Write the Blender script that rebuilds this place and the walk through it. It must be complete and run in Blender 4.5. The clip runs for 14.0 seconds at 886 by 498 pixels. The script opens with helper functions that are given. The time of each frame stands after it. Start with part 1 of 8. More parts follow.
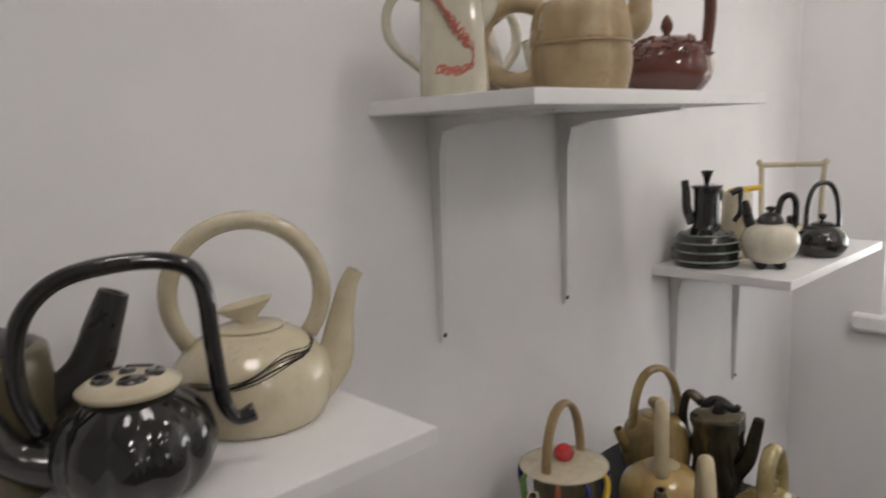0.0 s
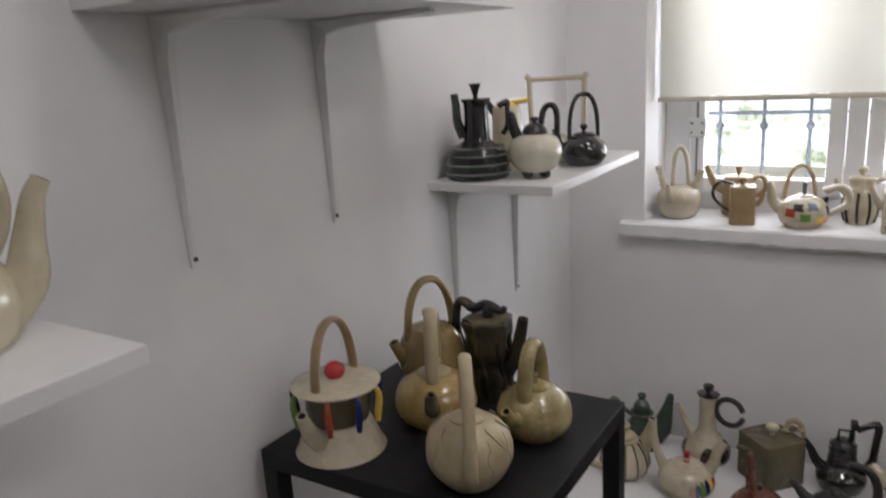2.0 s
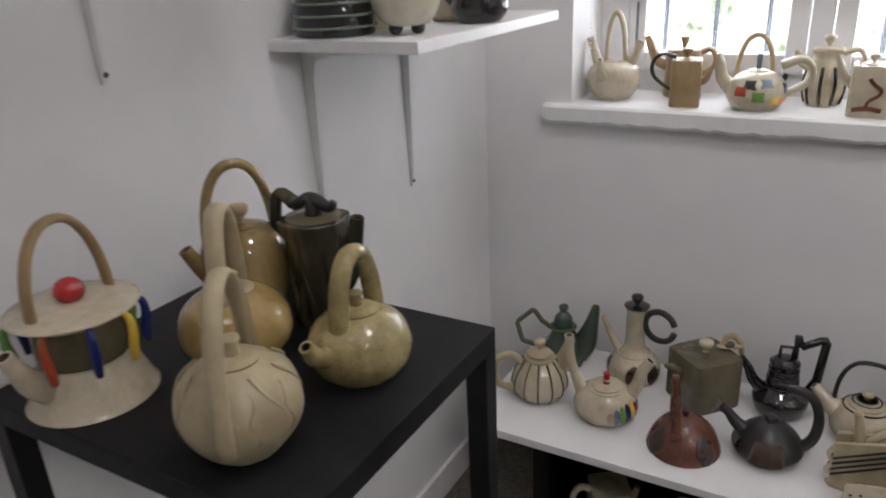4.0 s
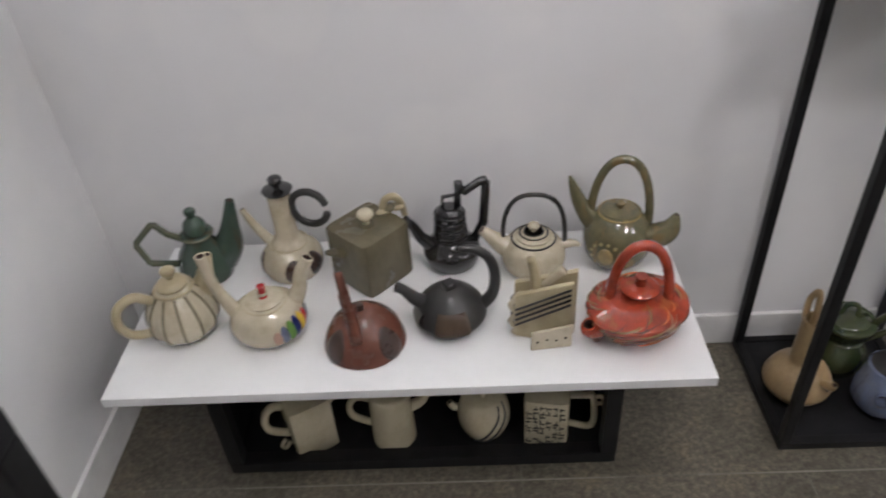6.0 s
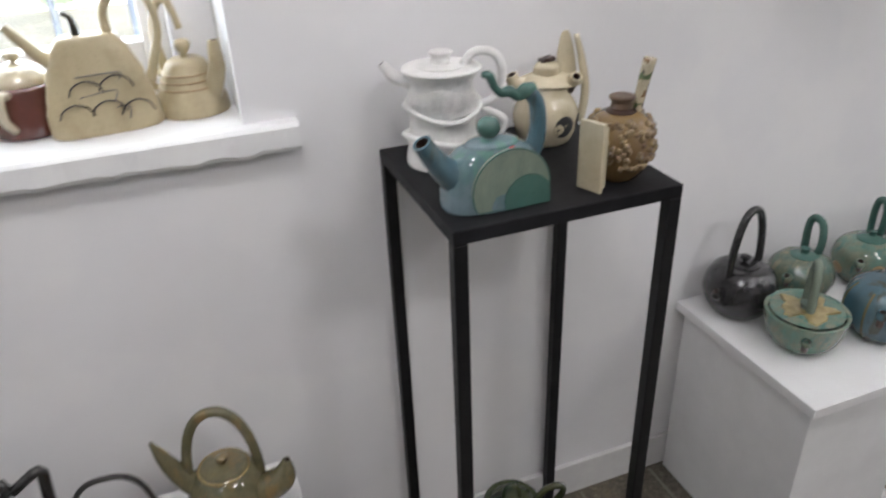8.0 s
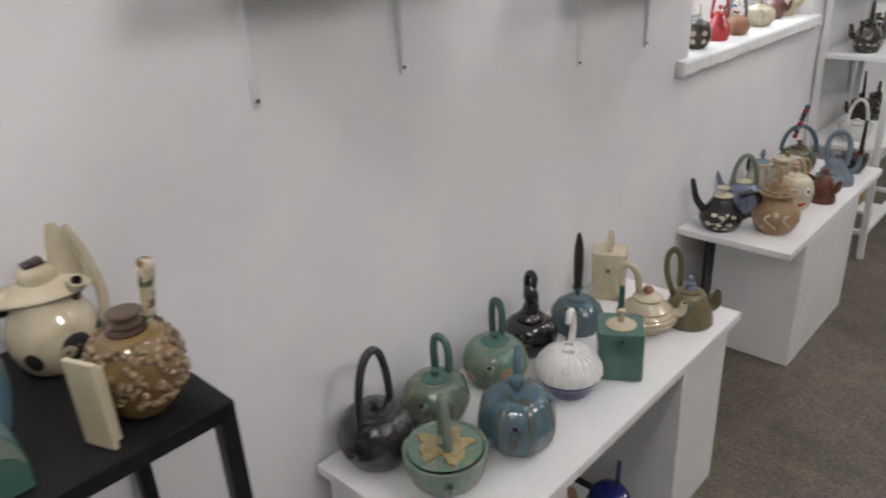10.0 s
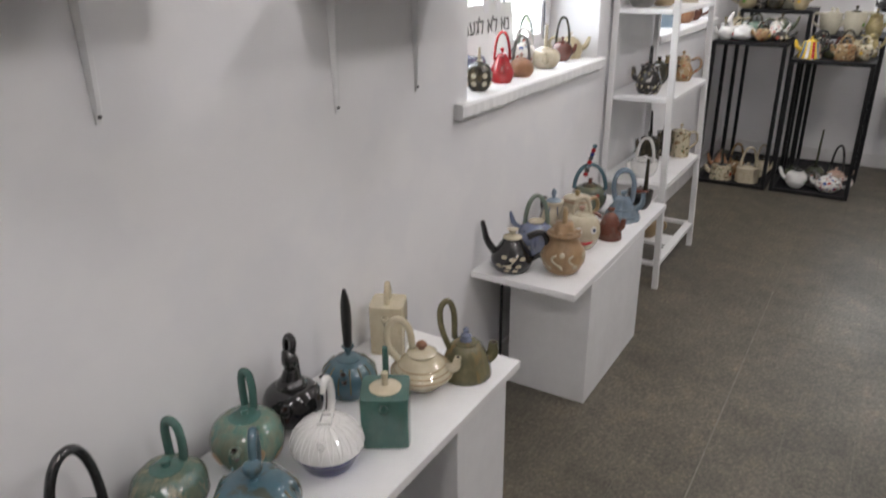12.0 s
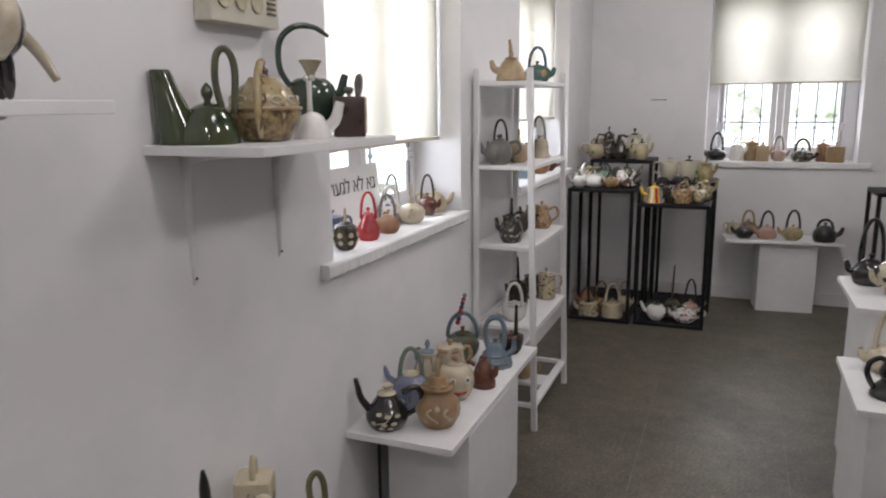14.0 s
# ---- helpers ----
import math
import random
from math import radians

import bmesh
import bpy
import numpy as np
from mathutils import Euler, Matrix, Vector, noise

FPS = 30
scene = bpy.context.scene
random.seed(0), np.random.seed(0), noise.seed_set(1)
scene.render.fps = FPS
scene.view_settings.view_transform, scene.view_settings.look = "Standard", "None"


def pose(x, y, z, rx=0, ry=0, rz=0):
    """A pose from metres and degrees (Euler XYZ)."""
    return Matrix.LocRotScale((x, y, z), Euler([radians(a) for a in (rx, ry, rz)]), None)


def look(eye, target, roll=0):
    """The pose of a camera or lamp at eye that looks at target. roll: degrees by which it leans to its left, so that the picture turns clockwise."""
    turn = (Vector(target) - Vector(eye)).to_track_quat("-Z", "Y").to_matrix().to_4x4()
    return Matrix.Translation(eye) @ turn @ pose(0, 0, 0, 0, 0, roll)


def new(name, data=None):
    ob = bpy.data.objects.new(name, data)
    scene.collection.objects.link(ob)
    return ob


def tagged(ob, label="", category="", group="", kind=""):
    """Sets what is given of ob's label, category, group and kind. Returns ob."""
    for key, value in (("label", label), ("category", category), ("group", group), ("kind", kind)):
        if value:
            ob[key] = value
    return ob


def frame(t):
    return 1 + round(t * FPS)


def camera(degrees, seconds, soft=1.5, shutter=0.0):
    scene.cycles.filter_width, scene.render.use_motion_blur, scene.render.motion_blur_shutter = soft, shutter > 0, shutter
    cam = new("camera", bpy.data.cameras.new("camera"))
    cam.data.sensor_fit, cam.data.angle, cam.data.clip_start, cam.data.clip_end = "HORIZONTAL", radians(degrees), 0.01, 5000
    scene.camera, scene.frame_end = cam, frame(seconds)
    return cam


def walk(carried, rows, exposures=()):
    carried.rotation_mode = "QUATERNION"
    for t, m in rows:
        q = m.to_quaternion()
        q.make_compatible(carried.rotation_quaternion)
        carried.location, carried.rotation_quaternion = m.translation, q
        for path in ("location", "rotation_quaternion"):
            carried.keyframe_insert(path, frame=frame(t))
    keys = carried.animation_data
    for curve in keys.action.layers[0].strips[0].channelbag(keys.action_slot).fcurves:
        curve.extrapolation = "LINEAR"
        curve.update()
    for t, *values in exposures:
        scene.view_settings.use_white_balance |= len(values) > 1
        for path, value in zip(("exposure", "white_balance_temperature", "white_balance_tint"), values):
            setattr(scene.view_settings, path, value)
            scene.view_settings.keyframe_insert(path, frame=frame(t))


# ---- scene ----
import functools

cam = camera(63.0, 14.0, soft=1.8, shutter=0.4)
PATH = [
    (0, (0.789, -2.169, 1.585), (-0.636, -0.802, 1.268), -2.4),
    (0.5, (0.819, -2.138, 1.599), (-0.499, -0.649, 1.386), -3.4),
    (1, (0.833, -2.129, 1.597), (-0.374, -0.543, 1.426), -2.6),
    (1.5, (0.841, -2.106, 1.567), (-0.285, -0.477, 1.286), -3.0),
    (2, (0.839, -2.081, 1.524), (-0.194, -0.44, 1.034), -3.3),
    (2.1, (0.834, -2.077, 1.511), (-0.178, -0.429, 0.999), -3.3),
    (4.4, (0.852, -1.593, 1.395), (-0.028, -0.039, 0.494), -2.7),
    (4.5, (0.84, -1.562, 1.397), (0.009, -0.016, 0.439), -2.3),
    (5, (0.81, -1.454, 1.367), (0.185, 0.107, 0.283), -3.7),
    (5.5, (0.82, -1.388, 1.353), (0.486, 0.213, 0.201), -5.5),
    (6, (0.841, -1.323, 1.351), (0.759, 0.259, 0.131), -4.3),
    (6.5, (0.949, -1.259, 1.319), (1.004, 0.333, 0.109), -2.7),
    (7, (1.047, -1.198, 1.326), (1.239, 0.394, 0.131), -2.9),
    (7.5, (1.134, -1.152, 1.357), (1.539, 0.492, 0.292), -1.0),
    (8, (1.193, -1.109, 1.405), (1.791, 0.538, 0.441), -2.4),
    (8.5, (1.257, -1.03, 1.43), (2.036, 0.595, 0.563), -2.4),
    (9, (1.314, -0.96, 1.461), (2.355, 0.57, 0.703), -3.0),
    (11.5, (1.769, -1.056, 1.425), (3.246, -0.054, 0.523), -0.3),
    (12, (1.769, -1.071, 1.45), (3.349, -0.103, 0.697), -0.4),
    (12.5, (1.774, -1.079, 1.479), (3.428, -0.146, 0.852), 0.1),
    (13, (1.791, -1.087, 1.497), (3.497, -0.195, 0.954), -0.5),
    (13.5, (1.801, -1.091, 1.503), (3.56, -0.263, 1.036), -1.7),
    (14, (1.798, -1.108, 1.505), (3.617, -0.375, 1.115), -0.5),
]
EXPOSURES = [(0, -0.12, 6800, 9), (0.5, -0.2, 6700, 9), (1, -0.3, 6600, 10), (1.5, -0.36, 6550, 10), (2, -0.34, 6500, 10), (4.5, 0.03, 6450, 10), (5, 0.24, 6400, 9), (5.5, 0.37, 6350, 8), (6.5, 0.55, 6300, 8), (7.5, 0.55, 6300, 6), (8.5, 0.32, 6280, 8), (9, 0.24, 6360, 7), (11.5, 0.32, 6500, 8), (12.5, 0.12, 6500, 10), (13, -0.06, 6530, 11), (14, -0.18, 6530, 11)]
walk(cam, [(t, look(eye, target, roll)) for t, eye, target, roll in PATH], exposures=EXPOSURES)

# ---- world, sun, lamps ----
world = bpy.data.worlds.new("world")
scene.world = world
world.use_nodes = True
wn = world.node_tree.nodes
sky = wn.new("ShaderNodeTexSky")
sky.sky_type = "NISHITA"
sky.sun_disc = False
sky.sun_elevation, sky.sun_rotation = radians(48), radians(200)
wn["Background"].inputs["Strength"].default_value = 0.12
world.node_tree.links.new(sky.outputs[0], wn["Background"].inputs["Color"])

sun_data = bpy.data.lights.new("sun", "SUN")
sun_data.energy, sun_data.angle, sun_data.color = 3.0, radians(0.5), (1.0, 0.95, 0.88)
sun = new("sun", sun_data)
sun.matrix_basis = look((0, 0, 20), (-5.0, 13.0, 0))


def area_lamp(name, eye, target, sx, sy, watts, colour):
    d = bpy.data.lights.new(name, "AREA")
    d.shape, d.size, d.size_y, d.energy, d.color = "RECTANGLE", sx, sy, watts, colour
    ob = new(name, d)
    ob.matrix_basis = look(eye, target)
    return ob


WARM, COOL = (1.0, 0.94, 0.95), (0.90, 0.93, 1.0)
# small ceiling spots out of view, in a row close to the walls; they throw the shelf shadows down the plaster
# last two stand further out, added to brighten the north wall and plinths
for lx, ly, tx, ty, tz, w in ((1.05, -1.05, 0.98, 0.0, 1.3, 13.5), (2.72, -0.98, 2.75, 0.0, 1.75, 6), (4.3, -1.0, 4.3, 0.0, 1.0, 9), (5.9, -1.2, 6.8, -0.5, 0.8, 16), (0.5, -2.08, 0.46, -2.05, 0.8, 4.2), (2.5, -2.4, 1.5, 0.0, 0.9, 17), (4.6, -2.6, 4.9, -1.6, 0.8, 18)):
    area_lamp("unseen_ceiling_lamp", (lx, ly, 2.86), (tx, ty, tz), 0.38, 0.38, w, WARM)
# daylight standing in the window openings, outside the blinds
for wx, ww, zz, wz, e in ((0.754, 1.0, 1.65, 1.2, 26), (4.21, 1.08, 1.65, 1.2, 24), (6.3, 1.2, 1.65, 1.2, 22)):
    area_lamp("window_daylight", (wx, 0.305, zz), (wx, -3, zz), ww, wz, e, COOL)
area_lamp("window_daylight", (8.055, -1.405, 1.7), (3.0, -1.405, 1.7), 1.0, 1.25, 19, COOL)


# ---- materials ----
def node_mat(name):
    m = bpy.data.materials.new(name)
    m.use_nodes = True
    n, l = m.node_tree.nodes, m.node_tree.links
    return m, n, l, n["Principled BSDF"]


def coords(n, l, scale, kind="Object"):
    tc = n.new("ShaderNodeTexCoord")
    mp = n.new("ShaderNodeMapping")
    mp.inputs["Scale"].default_value = scale if isinstance(scale, tuple) else (scale,) * 3
    l.new(tc.outputs[kind], mp.inputs["Vector"])
    return mp.outputs["Vector"]


def noise_tex(n, l, vec, scale, detail=4.0, rough=0.6):
    t = n.new("ShaderNodeTexNoise")
    t.inputs["Scale"].default_value, t.inputs["Detail"].default_value, t.inputs["Roughness"].default_value = scale, detail, rough
    l.new(vec, t.inputs["Vector"])
    return t.outputs["Fac"]


def ramp(n, l, fac, stops):
    r = n.new("ShaderNodeValToRGB")
    e = r.color_ramp.elements
    while len(e) < len(stops):
        e.new(0.5)
    for el, (p, c) in zip(e, stops):
        el.position, el.color = p, (*c, 1) if len(c) == 3 else c
    l.new(fac, r.inputs["Fac"])
    return r.outputs["Color"]


def mix_col(n, l, fac, a, b, mode="MIX"):
    m = n.new("ShaderNodeMix")
    m.data_type, m.blend_type = "RGBA", mode
    for sock, v in ((m.inputs[0], fac), (m.inputs[6], a), (m.inputs[7], b)):
        if isinstance(v, (int, float)):
            sock.default_value = v
        elif isinstance(v, tuple):
            sock.default_value = (*v, 1)
        else:
            l.new(v, sock)
    return m.outputs[2]


def bump(n, l, b, height, strength, dist):
    bp = n.new("ShaderNodeBump")
    bp.inputs["Strength"].default_value, bp.inputs["Distance"].default_value = strength, dist
    l.new(height, bp.inputs["Height"])
    l.new(bp.outputs["Normal"], b.inputs["Normal"])


def plaster(name, col, dirt, b_amt=0.25):
    """Painted plaster: uneven coats, roller grain, scuffs and broad tints for reflected light."""
    m, n, l, b = node_mat(name)
    v = coords(n, l, 1.0)
    big = noise_tex(n, l, v, 1.3, 5)
    fine = noise_tex(n, l, v, 90, 3)
    lump = noise_tex(n, l, v, 9, 4)
    c = mix_col(n, l, ramp(n, l, big, [(0.42, (0, 0, 0)), (0.75, (1, 1, 1))]), col, dirt)
    scuff = ramp(n, l, noise_tex(n, l, v, 26, 6, 0.75), [(0.70, (0, 0, 0)), (0.80, (0.6, 0.6, 0.6))])
    # broad faint tints paint uneven reflected light into the wall colour
    patch = ramp(n, l, noise_tex(n, l, v, 3.4, 3, 0.5), [(0.46, (1, 1, 1)), (0.54, (0.965, 0.968, 0.978))])
    c = mix_col(n, l, 1.0, c, patch, "MULTIPLY")
    l.new(mix_col(n, l, scuff, c, tuple(x * 0.93 for x in col)), b.inputs["Base Color"])
    b.inputs["Roughness"].default_value = 0.62
    h = n.new("ShaderNodeMath")
    h.operation = "MULTIPLY_ADD"
    h.inputs[1].default_value = 0.15
    l.new(fine, h.inputs[0])
    l.new(lump, h.inputs[2])
    bump(n, l, b, h.outputs[0], b_amt, 0.004)
    return m


def paint(name, col, rough=0.45, var=0.06, scale=14, b_amt=0.08, metal=0.0):
    m, n, l, b = node_mat(name)
    v = coords(n, l, 1.0)
    f = noise_tex(n, l, v, scale, 6, 0.7)
    d = tuple(max(0, c * (1 - 2.2 * var)) for c in col)
    l.new(mix_col(n, l, ramp(n, l, f, [(0.35, (0, 0, 0)), (0.72, (1, 1, 1))]), col, d), b.inputs["Base Color"])
    rr = n.new("ShaderNodeMapRange")
    rr.inputs["To Min"].default_value, rr.inputs["To Max"].default_value = rough * 0.8, min(1, rough * 1.25)
    l.new(f, rr.inputs["Value"])
    l.new(rr.outputs[0], b.inputs["Roughness"])
    b.inputs["Metallic"].default_value = metal
    bump(n, l, b, noise_tex(n, l, v, scale * 9, 3), b_amt, 0.0015)
    return m


def mute(c, k=0.12):
    g = 0.3 * c[0] + 0.55 * c[1] + 0.15 * c[2]
    return tuple(x * (1 - k) + g * k for x in c)


def glaze(name, col, spot, scale=18, lo=0.45, hi=0.7, rough=0.16, relief=0.12, fine=True, third=None):
    """Fired ceramic glaze: two tones that pool into each other, pin-holes and a soft sheen."""
    col, spot = mute(col), mute(spot)
    m, n, l, b = node_mat(name)
    v = coords(n, l, 1.0)
    info = n.new("ShaderNodeObjectInfo")
    add = n.new("ShaderNodeVectorMath")
    add.operation = "MULTIPLY_ADD"
    add.inputs[1].default_value = (9, 9, 9)
    l.new(info.outputs["Random"], add.inputs[0])
    l.new(v, add.inputs[2])
    f = noise_tex(n, l, add.outputs[0], scale, 5, 0.62)
    c = mix_col(n, l, ramp(n, l, f, [(lo, (0, 0, 0)), (hi, (1, 1, 1))]), col, spot)
    run = n.new("ShaderNodeMapping")
    run.inputs["Scale"].default_value = (1, 1, 0.3)
    l.new(add.outputs[0], run.inputs["Vector"])
    pool = ramp(n, l, noise_tex(n, l, run.outputs[0], scale * 2.6, 4, 0.7), [(0.4, (0, 0, 0)), (0.68, (0.18, 0.18, 0.18) if sum(col) > 0.8 else (0.5, 0.5, 0.5))])
    c = mix_col(n, l, pool, c, tuple(x * 0.62 for x in spot))
    if third:
        t3 = ramp(n, l, noise_tex(n, l, run.outputs[0], scale * 1.7, 3, 0.55), [(0.56, (0, 0, 0)), (0.64, (1, 1, 1))])
        c = mix_col(n, l, t3, c, mute(third))
    if fine:
        g = ramp(n, l, noise_tex(n, l, add.outputs[0], scale * 14, 2), [(0.62, (0, 0, 0)), (0.74, (0.45, 0.45, 0.45))])
        c = mix_col(n, l, g, c, tuple(x * 0.62 for x in col))
    l.new(c, b.inputs["Base Color"])
    rr = n.new("ShaderNodeMapRange")
    rr.inputs["To Min"].default_value, rr.inputs["To Max"].default_value = rough * 0.5, rough * 1.15
    l.new(f, rr.inputs["Value"])
    l.new(rr.outputs[0], b.inputs["Roughness"])
    if rough <= 0.2:
        b.inputs["Coat Weight"].default_value, b.inputs["Coat Roughness"].default_value = 0.5, 0.05
    bump(n, l, b, noise_tex(n, l, v, scale * 2.2, 4), relief, 0.003)
    return m


def painted(name, base, tones, scale=30):
    """White or clay body covered in brushed patches of several colours."""
    m, n, l, b = node_mat(name)
    v = coords(n, l, 1.0)
    info = n.new("ShaderNodeObjectInfo")
    c = base
    for k, tone in enumerate(tones):
        add = n.new("ShaderNodeVectorMath")
        add.operation = "MULTIPLY_ADD"
        add.inputs[1].default_value = (7 + 5 * k, 3, 11)
        l.new(info.outputs["Random"], add.inputs[0])
        l.new(v, add.inputs[2])
        f = ramp(n, l, noise_tex(n, l, add.outputs[0], scale * (1 + 0.35 * k), 2, 0.5), [(0.61, (0, 0, 0)), (0.64, (1, 1, 1))])
        c = mix_col(n, l, f, c, tone)
    grain = ramp(n, l, noise_tex(n, l, v, scale * 6, 3), [(0.3, (0.8, 0.8, 0.8)), (0.7, (1.05, 1.05, 1.05))])
    l.new(mix_col(n, l, 1.0, c, grain, "MULTIPLY"), b.inputs["Base Color"])
    b.inputs["Roughness"].default_value = 0.15
    bump(n, l, b, noise_tex(n, l, v, scale * 2, 3), 0.2, 0.003)
    return m


def floor_mat(name, a, c2, shade, island=False):
    """Ground terrazzo tile: dark chips in a grey-brown binder, differing tile by tile."""
    m, n, l, b = node_mat(name)
    v = coords(n, l, 1.0)
    tc = n.new("ShaderNodeNewGeometry")
    chips = ramp(n, l, noise_tex(n, l, tc.outputs["Position"], 75, 5, 0.8), [(0.36, a), (0.52, c2), (0.66, tuple(x * 1.7 for x in c2))])
    cloud = ramp(n, l, noise_tex(n, l, tc.outputs["Position"], 2.2, 5), [(0.28, (0.58, 0.57, 0.55)), (0.75, (1.1, 1.07, 1.02))])
    rnd_out = tc.outputs["Random Per Island"] if island else n.new("ShaderNodeObjectInfo").outputs["Random"]
    blot = ramp(n, l, noise_tex(n, l, tc.outputs["Position"], 11, 6, 0.72), [(0.32, (0.68, 0.70, 0.66)), (0.52, (1.0, 1.0, 1.0)), (0.70, (1.34, 1.25, 1.12))])
    chips = mix_col(n, l, 1.0, chips, blot, "MULTIPLY")
    isl = ramp(n, l, rnd_out, [(0, (0.94, 0.94, 0.94)), (1, (1.05, 1.05, 1.05))])
    c = mix_col(n, l, 1.0, mix_col(n, l, 1.0, chips, cloud, "MULTIPLY"), isl, "MULTIPLY")
    l.new(c, b.inputs["Base Color"])
    rg_ = n.new("ShaderNodeMapRange")
    rg_.inputs["To Min"].default_value, rg_.inputs["To Max"].default_value = shade * 0.7, shade * 1.3
    l.new(noise_tex(n, l, tc.outputs["Position"], 3.1, 5, 0.7), rg_.inputs["Value"])
    l.new(rg_.outputs[0], b.inputs["Roughness"])
    bump(n, l, b, noise_tex(n, l, v, 60, 4), 0.12, 0.002)
    return m


WALL = plaster("white wall paint", (0.80, 0.793, 0.795), (0.75, 0.742, 0.742))
CEIL = plaster("white ceiling paint", (0.82, 0.82, 0.81), (0.78, 0.78, 0.77), 0.1)
BOARD = paint("white melamine board", (0.80, 0.80, 0.80), 0.35, 0.03, 9, 0.04)
BOXW = paint("white painted plinth", (0.78, 0.78, 0.78), 0.5, 0.05, 5, 0.06)
BRACK = paint("white powder-coated metal", (0.76, 0.76, 0.76), 0.35, 0.03, 20, 0.03)
STEEL = paint("black painted steel", (0.012, 0.012, 0.013), 0.42, 0.3, 16, 0.06)
STEEL.node_tree.nodes["Principled BSDF"].inputs["Specular IOR Level"].default_value = 0.3
TABLE = paint("matt black table top", (0.014, 0.014, 0.016), 0.55, 0.35, 7, 0.08)
TABLE.node_tree.nodes["Principled BSDF"].inputs["Specular IOR Level"].default_value = 0.25
UPVC = paint("white window frame paint", (0.80, 0.80, 0.83), 0.35, 0.03, 12, 0.03)
SCREW = paint("dull screw metal", (0.10, 0.10, 0.10), 0.45, 0.1, 40, 0.03, 0.8)
# iron colour raised to imitate the window glow washing over the bars
IRON = paint("glow-lightened iron grille", (0.20, 0.225, 0.26), 0.6, 0.1, 30, 0.1)
TILE = floor_mat("terrazzo tile", (0.070, 0.064, 0.050), (0.140, 0.126, 0.100), 0.42)
TILE_FAR = floor_mat("terrazzo tile field", (0.070, 0.064, 0.050), (0.140, 0.126, 0.100), 0.42, True)
GROUT = paint("grey floor grout", (0.155, 0.145, 0.12), 0.85, 0.1, 30, 0.2)
PAPER = paint("white paper", (0.8, 0.8, 0.8), 0.7, 0.02, 20, 0.02)
INK = paint("black printed ink", (0.02, 0.02, 0.02), 0.7, 0.05, 20, 0.02)


def blind_mat():
    m, n, l, b = node_mat("cream roller blind cloth")
    v = coords(n, l, (1, 1, 1))
    w = noise_tex(n, l, coords(n, l, (300, 300, 900)), 1.0, 2)
    c = mix_col(n, l, noise_tex(n, l, v, 3, 3), (0.78, 0.757, 0.69), (0.73, 0.706, 0.635))
    l.new(c, b.inputs["Base Color"])
    b.inputs["Roughness"].default_value = 0.9
    tr = n.new("ShaderNodeBsdfTranslucent")
    l.new(c, tr.inputs["Color"])
    mx = n.new("ShaderNodeMixShader")
    mx.inputs[0].default_value = 0.7
    l.new(b.outputs[0], mx.inputs[1])
    l.new(tr.outputs[0], mx.inputs[2])
    l.new(mx.outputs[0], n["Material Output"].inputs["Surface"])
    bump(n, l, b, w, 0.1, 0.001)
    return m


BLIND = blind_mat()


def glass_mat():
    m, n, l, b = node_mat("window glass")
    g = n.new("ShaderNodeBsdfTransparent")
    gl = n.new("ShaderNodeBsdfGlossy")
    gl.inputs["Roughness"].default_value = 0.02
    mx = n.new("ShaderNodeMixShader")
    mx.inputs[0].default_value = 0.05
    l.new(g.outputs[0], mx.inputs[1])
    l.new(gl.outputs[0], mx.inputs[2])
    l.new(mx.outputs[0], n["Material Output"].inputs["Surface"])
    return m


GLASS = glass_mat()


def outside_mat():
    """Glowing distance outdoors: overexposed daylight and sunlit leaves put into the emission colour."""
    m, n, l, b = node_mat("glowing garden backdrop")
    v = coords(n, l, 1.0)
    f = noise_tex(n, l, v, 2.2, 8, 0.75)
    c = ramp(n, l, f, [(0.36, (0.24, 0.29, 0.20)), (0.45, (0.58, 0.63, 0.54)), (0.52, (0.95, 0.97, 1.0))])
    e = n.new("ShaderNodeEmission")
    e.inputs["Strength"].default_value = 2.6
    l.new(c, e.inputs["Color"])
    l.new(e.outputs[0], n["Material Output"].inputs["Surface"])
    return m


OUTSIDE = outside_mat()


# ---- mesh helpers ----
def to_object(name, bm, material, parent=None, label="", smooth=False, sharp_deg=0):
    me = bpy.data.meshes.new(name)
    bm.normal_update()
    bm.edges.index_update()
    sharp_set = [e.is_manifold and e.calc_face_angle() > radians(sharp_deg) for e in bm.edges] if sharp_deg else ()
    bm.to_mesh(me)
    bm.free()
    for mt in material if isinstance(material, (list, tuple)) else (material,):
        me.materials.append(mt)
    if sharp_deg:
        for e in me.edges:
            e.use_edge_sharp = sharp_set[e.index]
    if smooth:
        me.polygons.foreach_set("use_smooth", [True] * len(me.polygons))
    ob = new(name, me)
    if parent is not None:
        ob.parent = parent
    if label:
        ob["label"] = label
    return ob


def part(name, bm, material, parent, label="", smooth=False, sharp_deg=0):
    return to_object(name, bm, material, parent, label, smooth, sharp_deg)


def add_box(bm, x0, x1, y0, y1, z0, z1, bev=0.0):
    r = bmesh.ops.create_cube(bm, size=1.0)
    vs = r["verts"]
    for v in vs:
        v.co = Vector((x0 + (v.co.x + 0.5) * (x1 - x0), y0 + (v.co.y + 0.5) * (y1 - y0), z0 + (v.co.z + 0.5) * (z1 - z0)))
    if bev > 0:
        es = list({e for v in vs for e in v.link_edges})
        bmesh.ops.bevel(bm, geom=es, offset=bev, segments=2, affect="EDGES", profile=0.6)


def box_bm(*a, bev=0.0):
    bm = bmesh.new()
    add_box(bm, *a, bev=bev)
    return bm


def boxes_bm(rows, bev=0.0):
    bm = bmesh.new()
    for r in rows:
        add_box(bm, *r, bev=bev)
    return bm


def anchor(name, x, y, z, rz=0.0):
    ob = new(name)
    ob.matrix_basis = pose(x, y, z, 0, 0, rz)
    ob.empty_display_size = 0.05
    return ob


